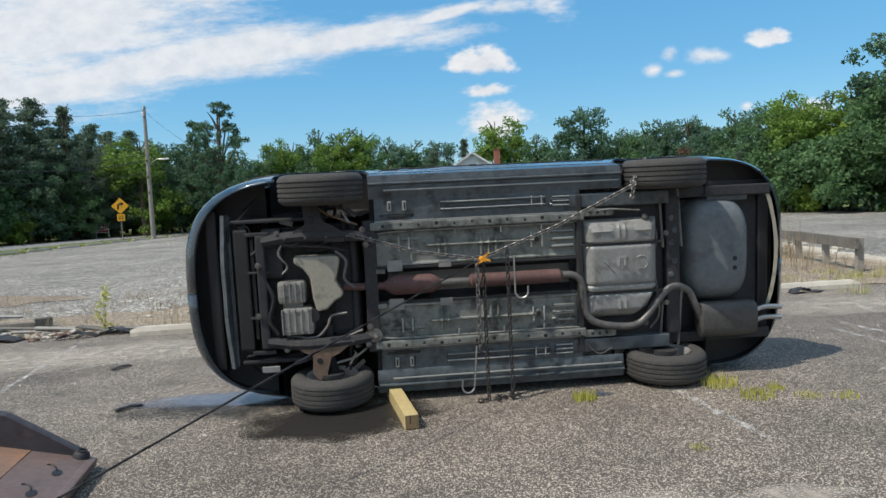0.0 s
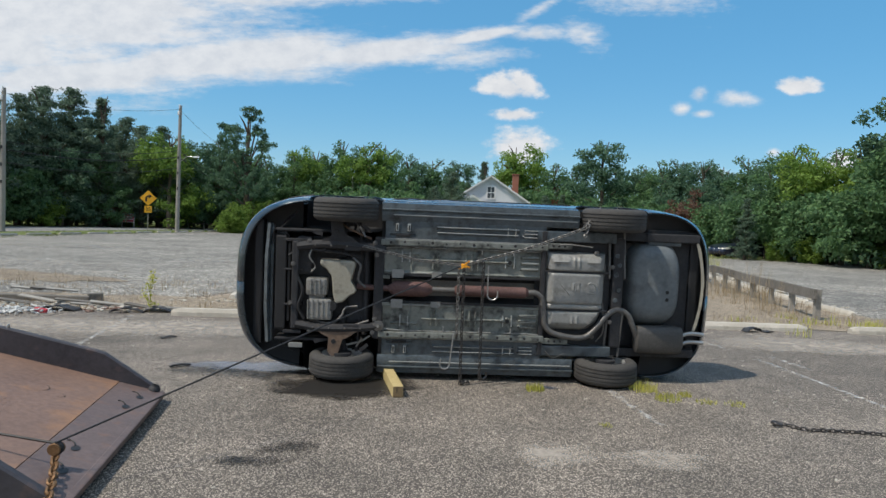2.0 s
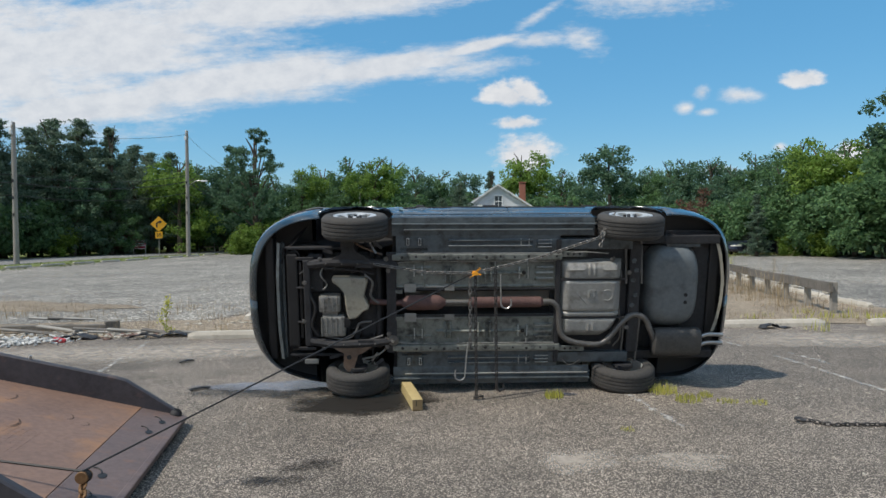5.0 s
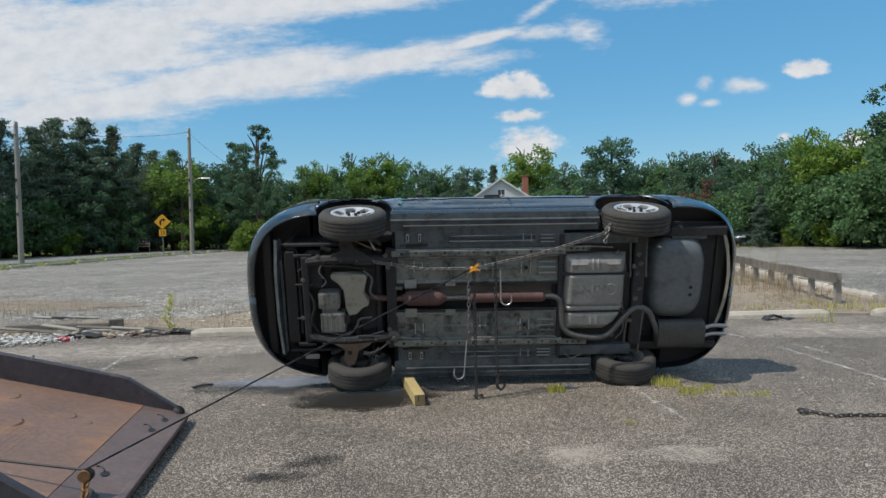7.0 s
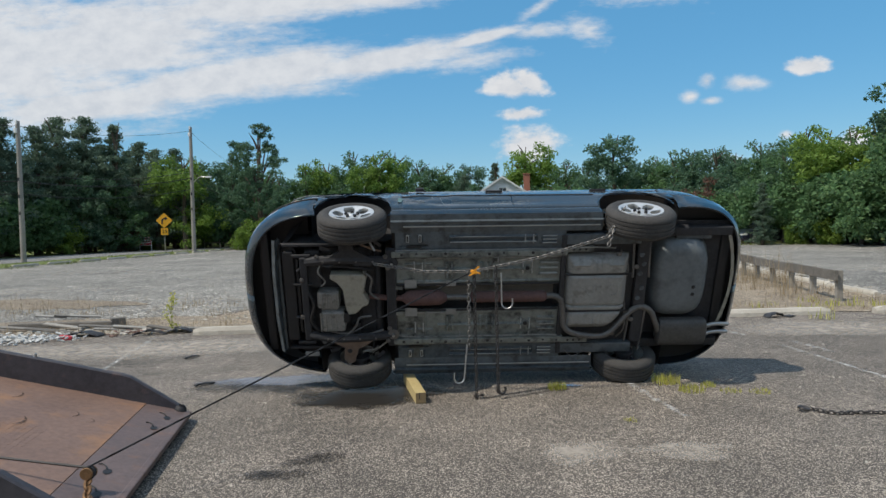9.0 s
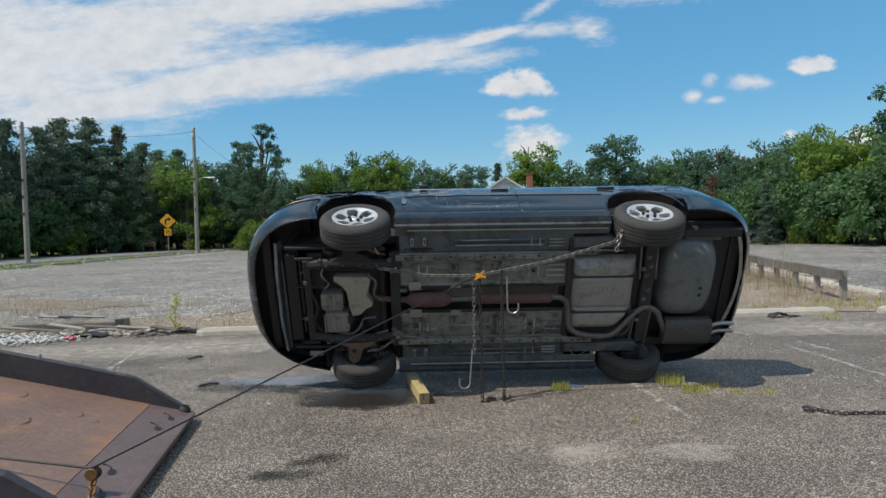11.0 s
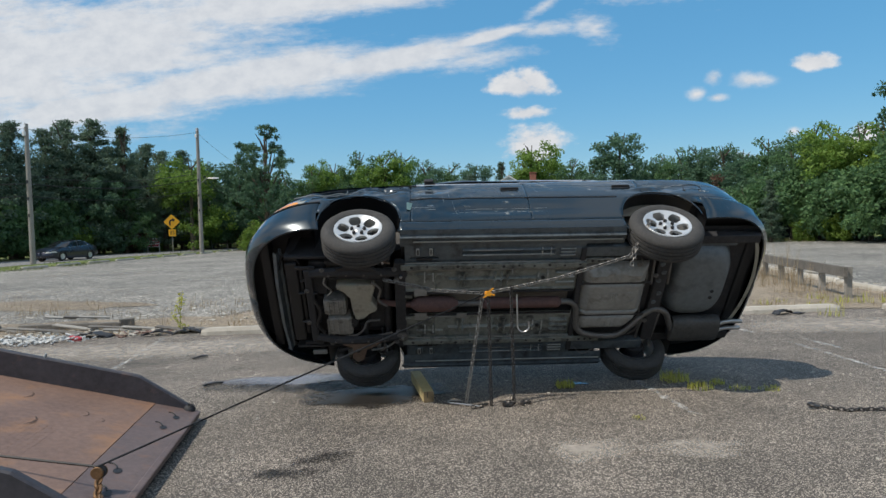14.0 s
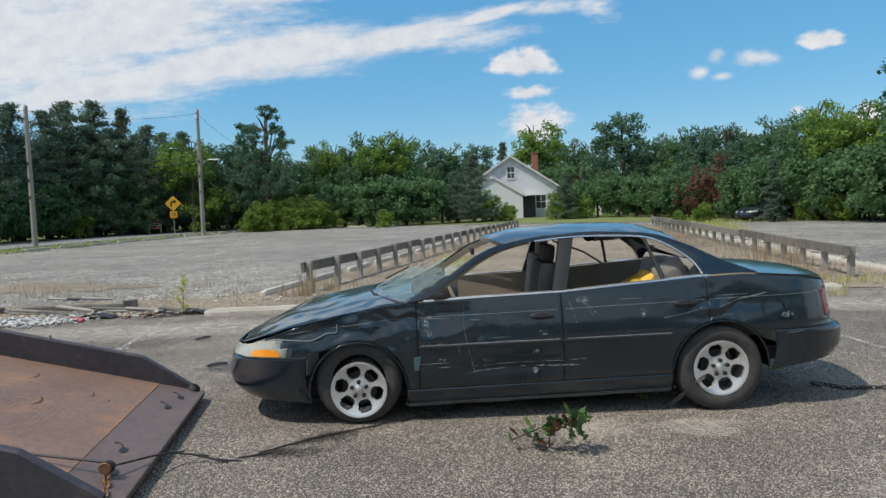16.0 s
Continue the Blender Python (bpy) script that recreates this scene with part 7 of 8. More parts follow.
        if k % 5 == 0:
            dx, dz = rnd.uniform(-0.02, 0.03), rnd.uniform(-0.12, -0.05)
        if any(math.hypot(x + q - a, z - HUB_Z) < 0.46 for a in AXLES for q in (0, dx)):
            continue
        pts = [lay_on(x + dx * t, z + dz * t, 1) for t in np.linspace(0, 1, 6)]
        wide = rnd.uniform(0.0012, 0.0040)
        part("scratch", tube(pts, [wide * math.sin(math.pi * (0.12 + 0.76 * n / 5)) for n in range(6)], 4), SCRATCH_AND_GLINT, car, "pale paint scrape")
    # the long ragged scrape along the lower doors, the fans of streaks, the diagonal one behind; the upright line is a
    # door crease, its lit edge drawn pale
    for line, wide in (([(0.55, 0.405), (0.40, 0.425), (0.1, 0.435), (-0.12, 0.425), (-0.30, 0.42)], 0.008), ([(0.5, 0.455), (0.2, 0.468), (-0.15, 0.462), (-0.34, 0.468)], 0.004),
                       ([(0.56, 0.93), (0.565, 0.75), (0.53, 0.55), (0.50, 0.40)], 0.003), ([(-1.38, 0.80), (-1.55, 0.845), (-1.76, 0.885)], 0.006), ([(-0.95, 0.74), (-1.12, 0.765), (-1.25, 0.80)], 0.004),
                       ([(-0.24, 0.90), (-0.27, 0.82), (-0.285, 0.74)], 0.004), ([(-0.33, 0.93), (-0.37, 0.86), (-0.42, 0.79)], 0.007), ([(-0.36, 0.90), (-0.40, 0.85), (-0.45, 0.80)], 0.005), ([(-1.30, 0.70), (-1.36, 0.735), (-1.48, 0.735)], 0.005)):
        run = smooth_line([Vector((x, 0, z)) for x, z in line], 8)
        pts = [lay_on(p.x, p.z + 0.004 * noise.noise(Vector((p.x * 22, p.z * 22, 1))), 1, -0.35 * wide) for p in run]
        part("scrape", tube(pts, [wide * (0.35 + 0.9 * abs(noise.noise(Vector((n * 0.43, line[0][0] * 9, 2))))) for n in range(len(pts))], 5), SCRATCH_AND_GLINT, car, "ragged pale line in the paint, scrape or lit crease")
    for x, z, w, h in ((0.855, 0.79, 0.030, 0.055), (0.83, 0.73, 0.018, 0.030), (0.80, 0.845, 0.05, 0.012), (0.04, 0.40, 0.022, 0.030), (0.03, 0.55, 0.030, 0.022), (-0.35, 0.915, 0.07, 0.03), (-0.80, 0.80, 0.02, 0.05), (-1.90, 0.715, 0.055, 0.035), (0.74, 0.52, 0.035, 0.012), (0.40, 0.50, 0.03, 0.010), (-0.04, 0.70, 0.05, 0.006), (-0.04, 0.675, 0.05, 0.006)):
        rows = []
        for i in range(4):
            rows.append([lay_on(x + w * i / 3 * math.cos(a) * (0.65 + 0.8 * abs(noise.noise(Vector((math.cos(a) * 2 + x, math.sin(a) * 2, z))))), z + h * i / 3 * math.sin(a) * (0.65 + 0.8 * abs(noise.noise(Vector((math.cos(a) * 2, math.sin(a) * 2 + z, x))))), 1, 0.0015) for a in (2 * math.pi * n / 22 for n in range(23))])
        part("scuff", sheet(rows), SCUFF, car, "chalky scuff where the paint is rubbed off")
    flap = [[lay_on(0.955 - 0.055 * u * (1 - 0.4 * v), 0.56 - 0.11 * v, 1, 0.012 * (1 - u) + 0.004) for u in np.linspace(0, 1, 5)] for v in np.linspace(0, 1, 5)]
    part("bent_flap", sheet(flap), TORN_TEAL, car, "bent pale teal flap of the fender", True)


# pale colour of the scrapes, and of the light drawn along the creases
SCRATCH_AND_GLINT = material("scrape_and_glint_paint", (0.10, 0.12, 0.13), (0.27, 0.30, 0.31), 0.7, 0, 50, 8, 0.2)
SCUFF = worn_film("scuffed_paint", (0.30, 0.33, 0.34), 0.8, 0.44, 0.60, 34, False, 0.75)
TORN_TEAL = material("pale_teal_paint", (0.09, 0.17, 0.17), (0.16, 0.25, 0.25), 0.5, 0.2, 40, 5, 0.1)

car = thing("rolled_sedan", "dark teal damaged four-door sedan being winched upright", "car")
body_skin(car, PAINT, True)
greenhouse(car, PAINT, False)
WHEELS = wheels(car)
underside(car)
cabin(car)
flank_details(car)

# The loose yellow cloth that tumbles about on the back seat.
cloth_rows = [[(0.26 * u + 0.02 * math.sin(7 * w), 0.30 * w + 0.02 * math.sin(5 * u), 0.10 * math.cos(2.2 * u) * math.cos(1.8 * w) + 0.03 * math.sin(9 * u + 4 * w)) for u in np.linspace(-0.6, 0.6, 14)] for w in np.linspace(-0.6, 0.6, 14)]
cloth = mesh_object("loose_cloth", thick([[Vector(p) for p in r] for r in cloth_rows], 0.03), YELLOW_CLOTH, True)
tagged(cloth, "crumpled yellow cloth lying on the rear seat", "cloth")


# ---- tilted flatbed, tail edge on the ground ----
BED = Matrix((( 0.26, -0.933, 0.250, -2.247), (-0.966, -0.251, 0.067, 3.760), (0.0, 0.259, 0.966, 0.10), (0, 0, 0, 1)))
# columns: across towards the near side, up along the bed, out of the deck


def flatbed():
    ob = thing("flatbed_ramp", "rusty tilted flatbed deck of a tow truck with black rails", "truck bed")
    m = BED
    wide, long = 2.26, 5.6
    rows = [[(wide * i / 30, 0.34 + (long - 0.34) * j / 40, 0.003 * noise.noise(Vector((i * 0.4, j * 0.4, 0)))) for i in range(31)] for j in range(41)]
    part("deck_plate", moved(thick([[Vector(p) for p in r] for r in rows], 0.02), m), DECK, ob, "brown rusted steel deck plate", True)
    plate = joined(box(wide / 2, 0.165, -0.012, wide + 0.02, 0.345, 0.02, 0.006), box(wide / 2, -0.015, -0.03, wide + 0.02, 0.05, 0.06, 0.01))
    part("tail_plate", moved(plate, m), TAIL_PLATE, ob, "grey-brown steel tail plate")
    tagged(part("tread_dots", moved(joined(*[box(1.0 + 0.05 * i + 0.025 * (j % 2), 0.75 + 0.04 * j, 0.0008, 0.016, 0.005, 0.0010, 0) for i in range(17) for j in range(20)]), m), DECK, ob), kind="stuff")
    for x, y, l in ((0.95, 0.95, 0.10), (0.62, 0.70, 0.07), (0.70, 0.56, 0.05), (1.50, 1.05, 0.12), (0.40, 1.20, 0.09), (1.20, 1.60, 0.14), (0.55, 1.75, 0.10)):
        mark = [(x + l * math.cos(a), y + 0.10 * l * math.sin(a) + 0.02 * math.cos(2 * a), 0.0045) for a in (2 * math.pi * n / 18 for n in range(18))]
        part("gouge", moved((mark, [tuple(range(18))]), m), GOUGE, ob, "dark scuffed gouge in the deck")
    for x, y in ((0.30, 0.10), (0.60, 0.13), (1.57, 0.17), (1.92, 0.12)):
        hole = [(x + 0.045 * math.cos(a), y + 0.026 * math.sin(a), 0.002) for a in (2 * math.pi * n / 24 for n in range(24))]
        part("chain_slot", moved((hole, [tuple(range(24))]), m), BLACK, ob, "dark keyhole chain slot")
        part("slot_slit", moved(tube(smooth_line([(x - 0.03, y + 0.012, 0.001), (x - 0.075, y + 0.030, 0.001), (x - 0.105, y + 0.060, 0.001), (x - 0.100, y + 0.085, 0.001)], 5), 0.005, 5), m), BLACK, ob)
    for s, x in ((0, -0.02), (1, wide + 0.02)):
        sec = []
        for y, h in ((0.06, 0.03), (0.30, 0.12), (0.52, 0.20), (0.60, 0.205), (2.0, 0.205), (long, 0.205)):
            t = 0.035
            sec.append([(x - t, y, -0.14), (x - t, y, h - 0.01), (x - t * 0.6, y, h), (x + t * 0.6, y, h), (x + t, y, h - 0.01), (x + t, y, -0.14)])
        v, f = sheet(sec, False, True)
        f += [tuple(range(6)), tuple(range(30, 36))[::-1]]
        part("side_rail", moved((v, f), m), RAIL_BLACK, ob, "black painted side rail with tapered end")
        if s == 0:
            part("rail_lug", moved(turned([(0.001, 0.03), (0.010, 0.03), (0.014, 0.0)], 10, "z"), m @ pose(-0.02, 1.3, 0.205)), STEEL, ob)
    pin = joined(moved(turned([(0.001, 0.035), (0.035, 0.035), (0.045, 0.025), (0.05, 0.0), (0.05, -0.03)], 20, "z"), pose(0.02, 0.05, 0.0)), moved(turned([(0.022, 0.045), (0.030, 0.045), (0.030, 0.03), (0.022, 0.03)], 16, "z"), pose(0.02, 0.05, 0.0)))
    part("corner_pin", moved(pin, m), UNDER, ob, "dark corner pin", True)
    for x in (0.5, 1.76):
        part("underframe_beam", moved(box(x, 3.0, -0.16, 0.12, 5.0, 0.22, 0.01), m), UNDER, ob)
    for y in (0.9, 1.8, 2.7, 3.6, 4.5, 5.4):
        part("cross_beam", moved(box(wide / 2, y, -0.09, wide, 0.08, 0.10, 0.01), m), UNDER, ob)
    low = m @ Vector((wide / 2, long - 0.2, -0.2))
    part("support_leg", joined(box(low.x, low.y, low.z / 2, 0.9, 0.5, low.z, 0.03)), UNDER, ob)
    return ob


flatbed()


# ---- chain and cable ----
def link(length, width, wire_r, sides=5, steps=14):
    """One oval chain link lying along x in the xy plane."""
    a, b = length / 2 - wire_r, width / 2 - wire_r
    s = a - b
    pts = []
    for n in range(steps):
        t = 2 * math.pi * n / steps
        pts.append(Vector((math.copysign(s, math.cos(t)) + b * math.cos(t), b * math.sin(t), 0)))
    rows = []
    for n in range(steps):
        way = (pts[(n + 1) % steps] - pts[n - 1]).normalized()
        out = Vector((way.y, -way.x, 0))
        rows.append([pts[n] + wire_r * (math.cos(q) * out + math.sin(q) * Vector((0, 0, 1))) for q in (2 * math.pi * k / sides for k in range(sides))])
    return sheet(rows, True, True)


LINK_PITCH = 0.040
one_link = link(0.060, 0.040, 0.0060)
pair = joined(one_link, moved(one_link, pose(LINK_PITCH, 0, 0, 90, 0, 0)))


def link_mesh(name, geo, mat):
    ob = mesh_object(name, geo, mat, True)
    me = ob.data
    bpy.data.objects.remove(ob)
    return me


PAIR_STEEL, PAIR_DARK, PAIR_RUST = link_mesh("chain_link", pair, CHAIN_STEEL), link_mesh("chain_link", pair, DARK_CHAIN), link_mesh("chain_link", moved(pair, Matrix.Scale(1.5, 4)), RUSTY_CHAIN)
ROPE_BIT = link_mesh("cable_strand", tube([(-0.02, 0, 0), (0.09, 0, 0), (0.20, 0, 0)], 0.0062, 6), BLACK)


def string_of(name, label, category, mesh, count, piece):
    ob = thing(name, label, category)
    bits = []
    for k in range(count):
        b = new(piece, mesh)
        b.parent = ob
        bits.append(b)
    return ob, bits


def along(points, s):
    """The place and direction s metres along a line of points."""
    for a, b in zip(points, points[1:]):
        d = (b - a).length
        if s <= d or (b - points[-1]).length < 1e-9:
            way = (b - a).normalized() if d > 1e-6 else Vector((1, 0, 0))
            return a + way * s, way
        s -= d


def lay(points, s, roll=0.0):
    p, way = along(points, s)
    q = way.to_track_quat("X", "Z")
    return Matrix.LocRotScale(p, q, None) @ pose(0, 0, 0, roll, 0, 0)


def lay_still(bits, points, step):
    for k, b in enumerate(bits):
        b.matrix_basis = lay(points, k * step, 40 + (k % 3) * 9)


# a dark chain lying on the asphalt
ground_chain, bits = string_of("ground_chain", "dark oily chain lying on the asphalt", "chain", PAIR_DARK, 34, "chain_link")
lay_still(bits, smooth_line([(3.10, 4.15, 0.022), (3.24, 4.04, 0.016), (3.42, 4.05, 0.016), (3.70, 4.05, 0.016), (4.0, 4.00, 0.016), (4.5, 3.93, 0.016), (5.6, 3.9, 0.016)], 10), 2 * LINK_PITCH)
part("grab_hook", moved(tube(smooth_line([(0, 0, 0), (-0.05, 0.02, 0.01), (-0.09, 0.0, 0.01), (-0.08, -0.05, 0.01), (-0.03, -0.05, 0.0)], 6), 0.014, 8), pose(3.10, 4.16, 0.02)), DARK_CHAIN, ground_chain, "dark grab hook", True)

# snatch block chained to the deck
BLOCK = BED @ Vector((1.90, 0.19, 0.09))
SLACK_DROP = BED.to_3x3() @ Vector((0.09, -0.05, -0.055))
block = thing("snatch_block", "rusty snatch block chained to the flatbed deck", "pulley", Matrix.Translation(BLOCK))
part("cheek_plates", joined(*[moved(turned([(0.001, 0.008), (0.033, 0.008), (0.037, 0.0), (0.033, -0.008), (0.001, -0.008)], 20), pose(0, s, 0.02, 0, 0, 15)) for s in (-0.022, 0.022)]), RUSTY_CHAIN, block, "", True)
part("sheave", moved(turned([(0.012, 0.014), (0.040, 0.014), (0.032, 0.0), (0.040, -0.014), (0.012, -0.014)], 20), pose(0, 0, 0.02, 0, 0, 15)), UNDER, block, "", True)
part("swivel", tube([(0, 0, -0.02), (0.01, -0.03, -0.05)], 0.016, 8), RUSTY_CHAIN, block, "", True)
deck_chain, bits = string_of("deck_chain", "short rusty chain holding the snatch block", "chain", PAIR_RUST, 5, "chain_link")
down = (BED.to_3x3() @ Vector((0.9, -0.25, 0))).normalized()
lay_still(bits, [BLOCK + Vector((0.0, -0.01, -0.03)), BLOCK + down * 0.18 + Vector((0, 0, -0.05)), BLOCK + down * 0.8 + Vector((0, 0, -0.07))], 0.11)
lead = tagged(mesh_object("winch_line", tube([BLOCK + Vector((0, 0, 0.05)), BED @ Vector((1.80, 0.9, 0.06)), BED @ Vector((1.3, 5.5, 0.2))], 0.008, 6), BLACK, True), "taut dark winch line running up the deck", "cable")

cable, CABLE_BITS = string_of("winch_cable", "dark steel winch cable from the block to the car", "cable", ROPE_BIT, 26, "cable_strand")
bridle, BRIDLE_BITS = string_of("chain_bridle", "galvanised chain bridle hooked to the sedan's suspension", "chain", PAIR_STEEL, 37, "chain_link")
strand_a, STRAND_A = string_of("hanging_chain", "dangling galvanised chain end", "chain", PAIR_STEEL, 13, "chain_link")
strand_b, STRAND_B = string_of("hanging_chain", "dangling dark chain with a hook at its end", "chain", PAIR_DARK, 15, "chain_link")
strand_c, STRAND_C = string_of("hanging_chain", "dangling dark chain with a hook at its end", "chain", PAIR_DARK, 15, "chain_link")
wheel_chain, WHEEL_BITS = string_of("wheel_chain", "short chain caught in the rear wheel rim", "chain", PAIR_STEEL, 6, "chain_link")


def hook_geo(h, bow, r):
    pts = [(0, 0, 0), (0, 0, -h * 0.45), (0, 0, -h * 0.8)] + [(bow / 2 - bow / 2 * math.cos(a), 0, -h * 0.8 - bow / 2 * math.sin(a)) for a in np.linspace(0.3, math.pi, 9)] + [(bow, 0, -h * 0.68)]
    return tube(smooth_line(pts, 3), r, 8)


j_hook = tagged(mesh_object("j_hook", hook_geo(0.36, 0.100, 0.0075), STEEL, True), "bright long-shank J hook hanging from the chain", "hook")
j_hook_low = tagged(mesh_object("j_hook", hook_geo(0.40, 0.100, 0.0075), STEEL, True), "bright long-shank J hook hanging from the chain", "hook")
strap = thing("orange_strap", "orange strap tied round the chain shackle", "strap")
strap.scale = (0.72, 0.72, 0.72)
part("knot", moved(box(0, 0, 0, 0.09, 0.04, 0.05, 0.018), pose(0, 0, 0, 0, 20, 0)), ORANGE, strap, "", True)
part("tail", joined(moved(box(0, 0, 0, 0.13, 0.008, 0.022, 0.003), pose(0.02, -0.02, 0.03, 10, -38, 0)), moved(box(0, 0, 0, 0.09, 0.008, 0.02, 0.003), pose(-0.03, -0.02, -0.03, 0, -30, 0)), moved(box(0, 0, 0, 0.07, 0.008, 0.02, 0.003), pose(0.05, -0.01, -0.01, 0, 20, 0))), ORANGE, strap)
part("shackle", moved(link(0.11, 0.06, 0.008), pose(-0.06, 0, 0.01, 80, 0, 0)), CHAIN_STEEL, strap, "", True)
end_hooks = [tagged(mesh_object("grab_hook", joined(tube(smooth_line([(0, 0, 0.0), (0, 0, -0.04), (0.035, 0, -0.085), (0.075, 0, -0.06), (0.075, 0, -0.02)], 5), 0.013, 8), box(0.0, 0, 0.0, 0.03, 0.02, 0.03, 0.006)), DARK_CHAIN, True), "dark forged grab hook at the chain's end", "hook") for _ in range(2)]

# ---- loose things on the ground ----
beam = thing("timber_block", "sawn yellow timber block lying on the asphalt", "timber", pose(-0.40, 4.80, 0.055, 0, 0, 106))
part("beam", box(0, 0, 0, 0.92, 0.10, 0.105, 0.006), NEW_WOOD, beam)
# this end face has a darker wood colour
part("end_grain", box(-0.462, 0.0, 0, 0.006, 0.094, 0.098, 0.002), END_WOOD, beam)
part("split", box(-0.462, 0.012, 0.02, 0.010, 0.006, 0.06, 0.001), BLACK, beam)


def scrap(name, label, category, x, y, turn, geo, mat):
    ob = mesh_object(name, geo, mat)
    ob.matrix_basis = pose(x, y, 0, 0, 0, turn)
    return tagged(ob, label, category)


scrap("old_timber", "grey weathered timber lying in the rubble", "timber", -7.35, 9.35, 8, joined(box(0, 0, 0.055, 1.8, 0.14, 0.11, 0.015)), OLD_WOOD)
scrap("old_timber", "grey weathered timber lying in the rubble", "timber", -9.4, 9.1, 5, joined(box(0, 0, 0.055, 1.6, 0.14, 0.11, 0.015)), OLD_WOOD)
scrap("timber_offcut", "short grey timber offcut in the rubble", "timber", -6.42, 9.55, 40, joined(box(0, 0, 0.08, 0.24, 0.14, 0.16, 0.02)), OLD_WOOD)
for k, (x, y, a, l) in enumerate(((-7.0, 9.5, 30, 0.5), (-7.3, 9.55, 25, 0.55), (-7.65, 9.5, 20, 0.5), (-8.2, 9.6, 75, 0.3), (-5.7, 9.05, 15, 0.9), (-5.2, 8.95, -8, 0.7), (-6.9, 9.1, -6, 1.3), (-6.4, 9.2, 22, 0.9), (-7.7, 9.0, 12, 1.1), (-8.6, 9.2, -14, 1.0), (-6.1, 8.9, 35, 0.6), (-7.2, 8.8, 4, 0.8), (-4.6, 8.9, 20, 0.6))):
    scrap("broken_board", "broken weathered board in the rubble", "board", x, y, a, moved(box(0, 0, 0, l, 0.10, 0.025, 0.004), pose(0, 0, 0.20 if k < 3 else 0.05, 8, 6, 0)), OLD_WOOD if k % 2 else POST_WOOD)
for k, (x, y, w, d) in enumerate(((-6.3, 8.45, 0.55, 0.22), (-4.85, 8.75, 0.42, 0.14), (-5.25, 8.5, 0.5, 0.1), (4.95, 9.80, 0.34, 0.14), (5.22, 9.84, 0.2, 0.12), (-2.72, 5.10, 0.22, 0.045), (-3.6, 6.6, 0.2, 0.05))):
    rows = [[Vector((w * (u - 0.5), d * (t - 0.5), 0.02 + (0.06 if w > 0.3 else 0.012) * abs(noise.noise(Vector((u * 3 + k, t * 3, k)))) + (0.05 if w > 0.3 else 0.006) * math.sin(math.pi * u))) for u in np.linspace(0, 1, 12)] for t in np.linspace(0, 1, 7)]
    scrap("plastic_scrap", "crumpled black plastic scrap on the ground", "scrap", x, y, 10 * k, thick(rows, 0.012), TARP)
sr = random.Random(77)
heap = joined(*[moved(box(0, 0, 0, sr.uniform(0.02, 0.11), sr.uniform(0.02, 0.06), sr.uniform(0.010, 0.03), 0.004), pose(sr.gauss(0, 0.42), sr.gauss(0, 0.20), abs(sr.gauss(0.01, 0.025)) + 0.012, sr.uniform(-25, 25), sr.uniform(-25, 25), sr.uniform(0, 180))) for _ in range(260)])
tagged(scrap("foam_heap", "heap of white shredded foam on the lot", "rubbish", -7.15, 8.05, 6, heap, TRASH), kind="stuff")
scrap("red_scrap", "small red plastic scrap beside the foam", "scrap", -6.42, 8.12, 20, moved(box(0, 0, 0, 0.18, 0.10, 0.07, 0.02), pose(0, 0, 0.035, 6, 12, 0)), RED_SCRAP)


def rubble(name, spots, size, mat, label, seed):
    rnd = random.Random(seed)
    geos = []
    for x, y, r, n in spots:
        for _ in range(n):
            s = size * rnd.uniform(0.4, 1.6)
            geos.append(moved(box(0, 0, 0, s * rnd.uniform(0.8, 2.0), s, s * 0.6, s * 0.18), pose(x + rnd.gauss(0, r), y + rnd.gauss(0, r * 0.3), s * 0.25, rnd.uniform(-20, 20), rnd.uniform(-20, 20), rnd.uniform(0, 180))))
    ob = mesh_object(name, joined(*geos), mat)
    return tagged(ob, label, "rubble", "", "stuff")


rubble("rubble", [(-5.6, 8.85, 0.5, 50), (-6.8, 8.7, 0.6, 50), (-4.9, 8.9, 0.25, 20), (-8.4, 8.5, 0.8, 40), (-3.3, 11.0, 0.5, 14), (-4.5, 10.3, 0.6, 20)], 0.05, CONCRETE, "broken pale rubble and stones at the lot edge", 81)
rubble("brick_rubble", [(-5.55, 8.8, 0.3, 24), (-6.2, 8.55, 0.3, 10)], 0.040, BRICK_BITS, "broken reddish brick bits", 82)
rubble("loose_stones", [(sr.uniform(-5, 6), sr.uniform(2, 9), 0.6, 6) for _ in range(60)], 0.012, CONCRETE, "small loose stones on the asphalt", 83)
rubble("far_rubble", [(8.2 + 0.06 * k, 14.5 + 1.6 * k, 0.35, 9) for k in range(12)], 0.10, CONCRETE, "pale broken concrete behind the barrier", 84)

# ---- leafy branch that drops out of the car ----
branch = thing("leafy_branch", "torn leafy oak branch falling beside the car", "branch")
part("twig", joined(tube([(-0.25, 0, -0.12), (-0.04, 0.016, 0.0), (0.22, 0, 0.12)], [0.007, 0.006, 0.003], 6), tube([(-0.04, 0.016, 0), (-0.13, -0.04, -0.11)], [0.004, 0.002], 5), tube([(0.08, 0.01, 0.05), (0.2, 0.05, 0.03)], [0.004, 0.002], 5)), BARK, branch)
lr = random.Random(8)
oak_leaf = [(0, 0), (0.018, 0.02), (0.012, 0.032), (0.034, 0.045), (0.020, 0.058), (0.040, 0.078), (0.018, 0.085), (0.0, 0.12), (-0.018, 0.085), (-0.040, 0.078), (-0.020, 0.058), (-0.034, 0.045), (-0.012, 0.032), (-0.018, 0.02)]
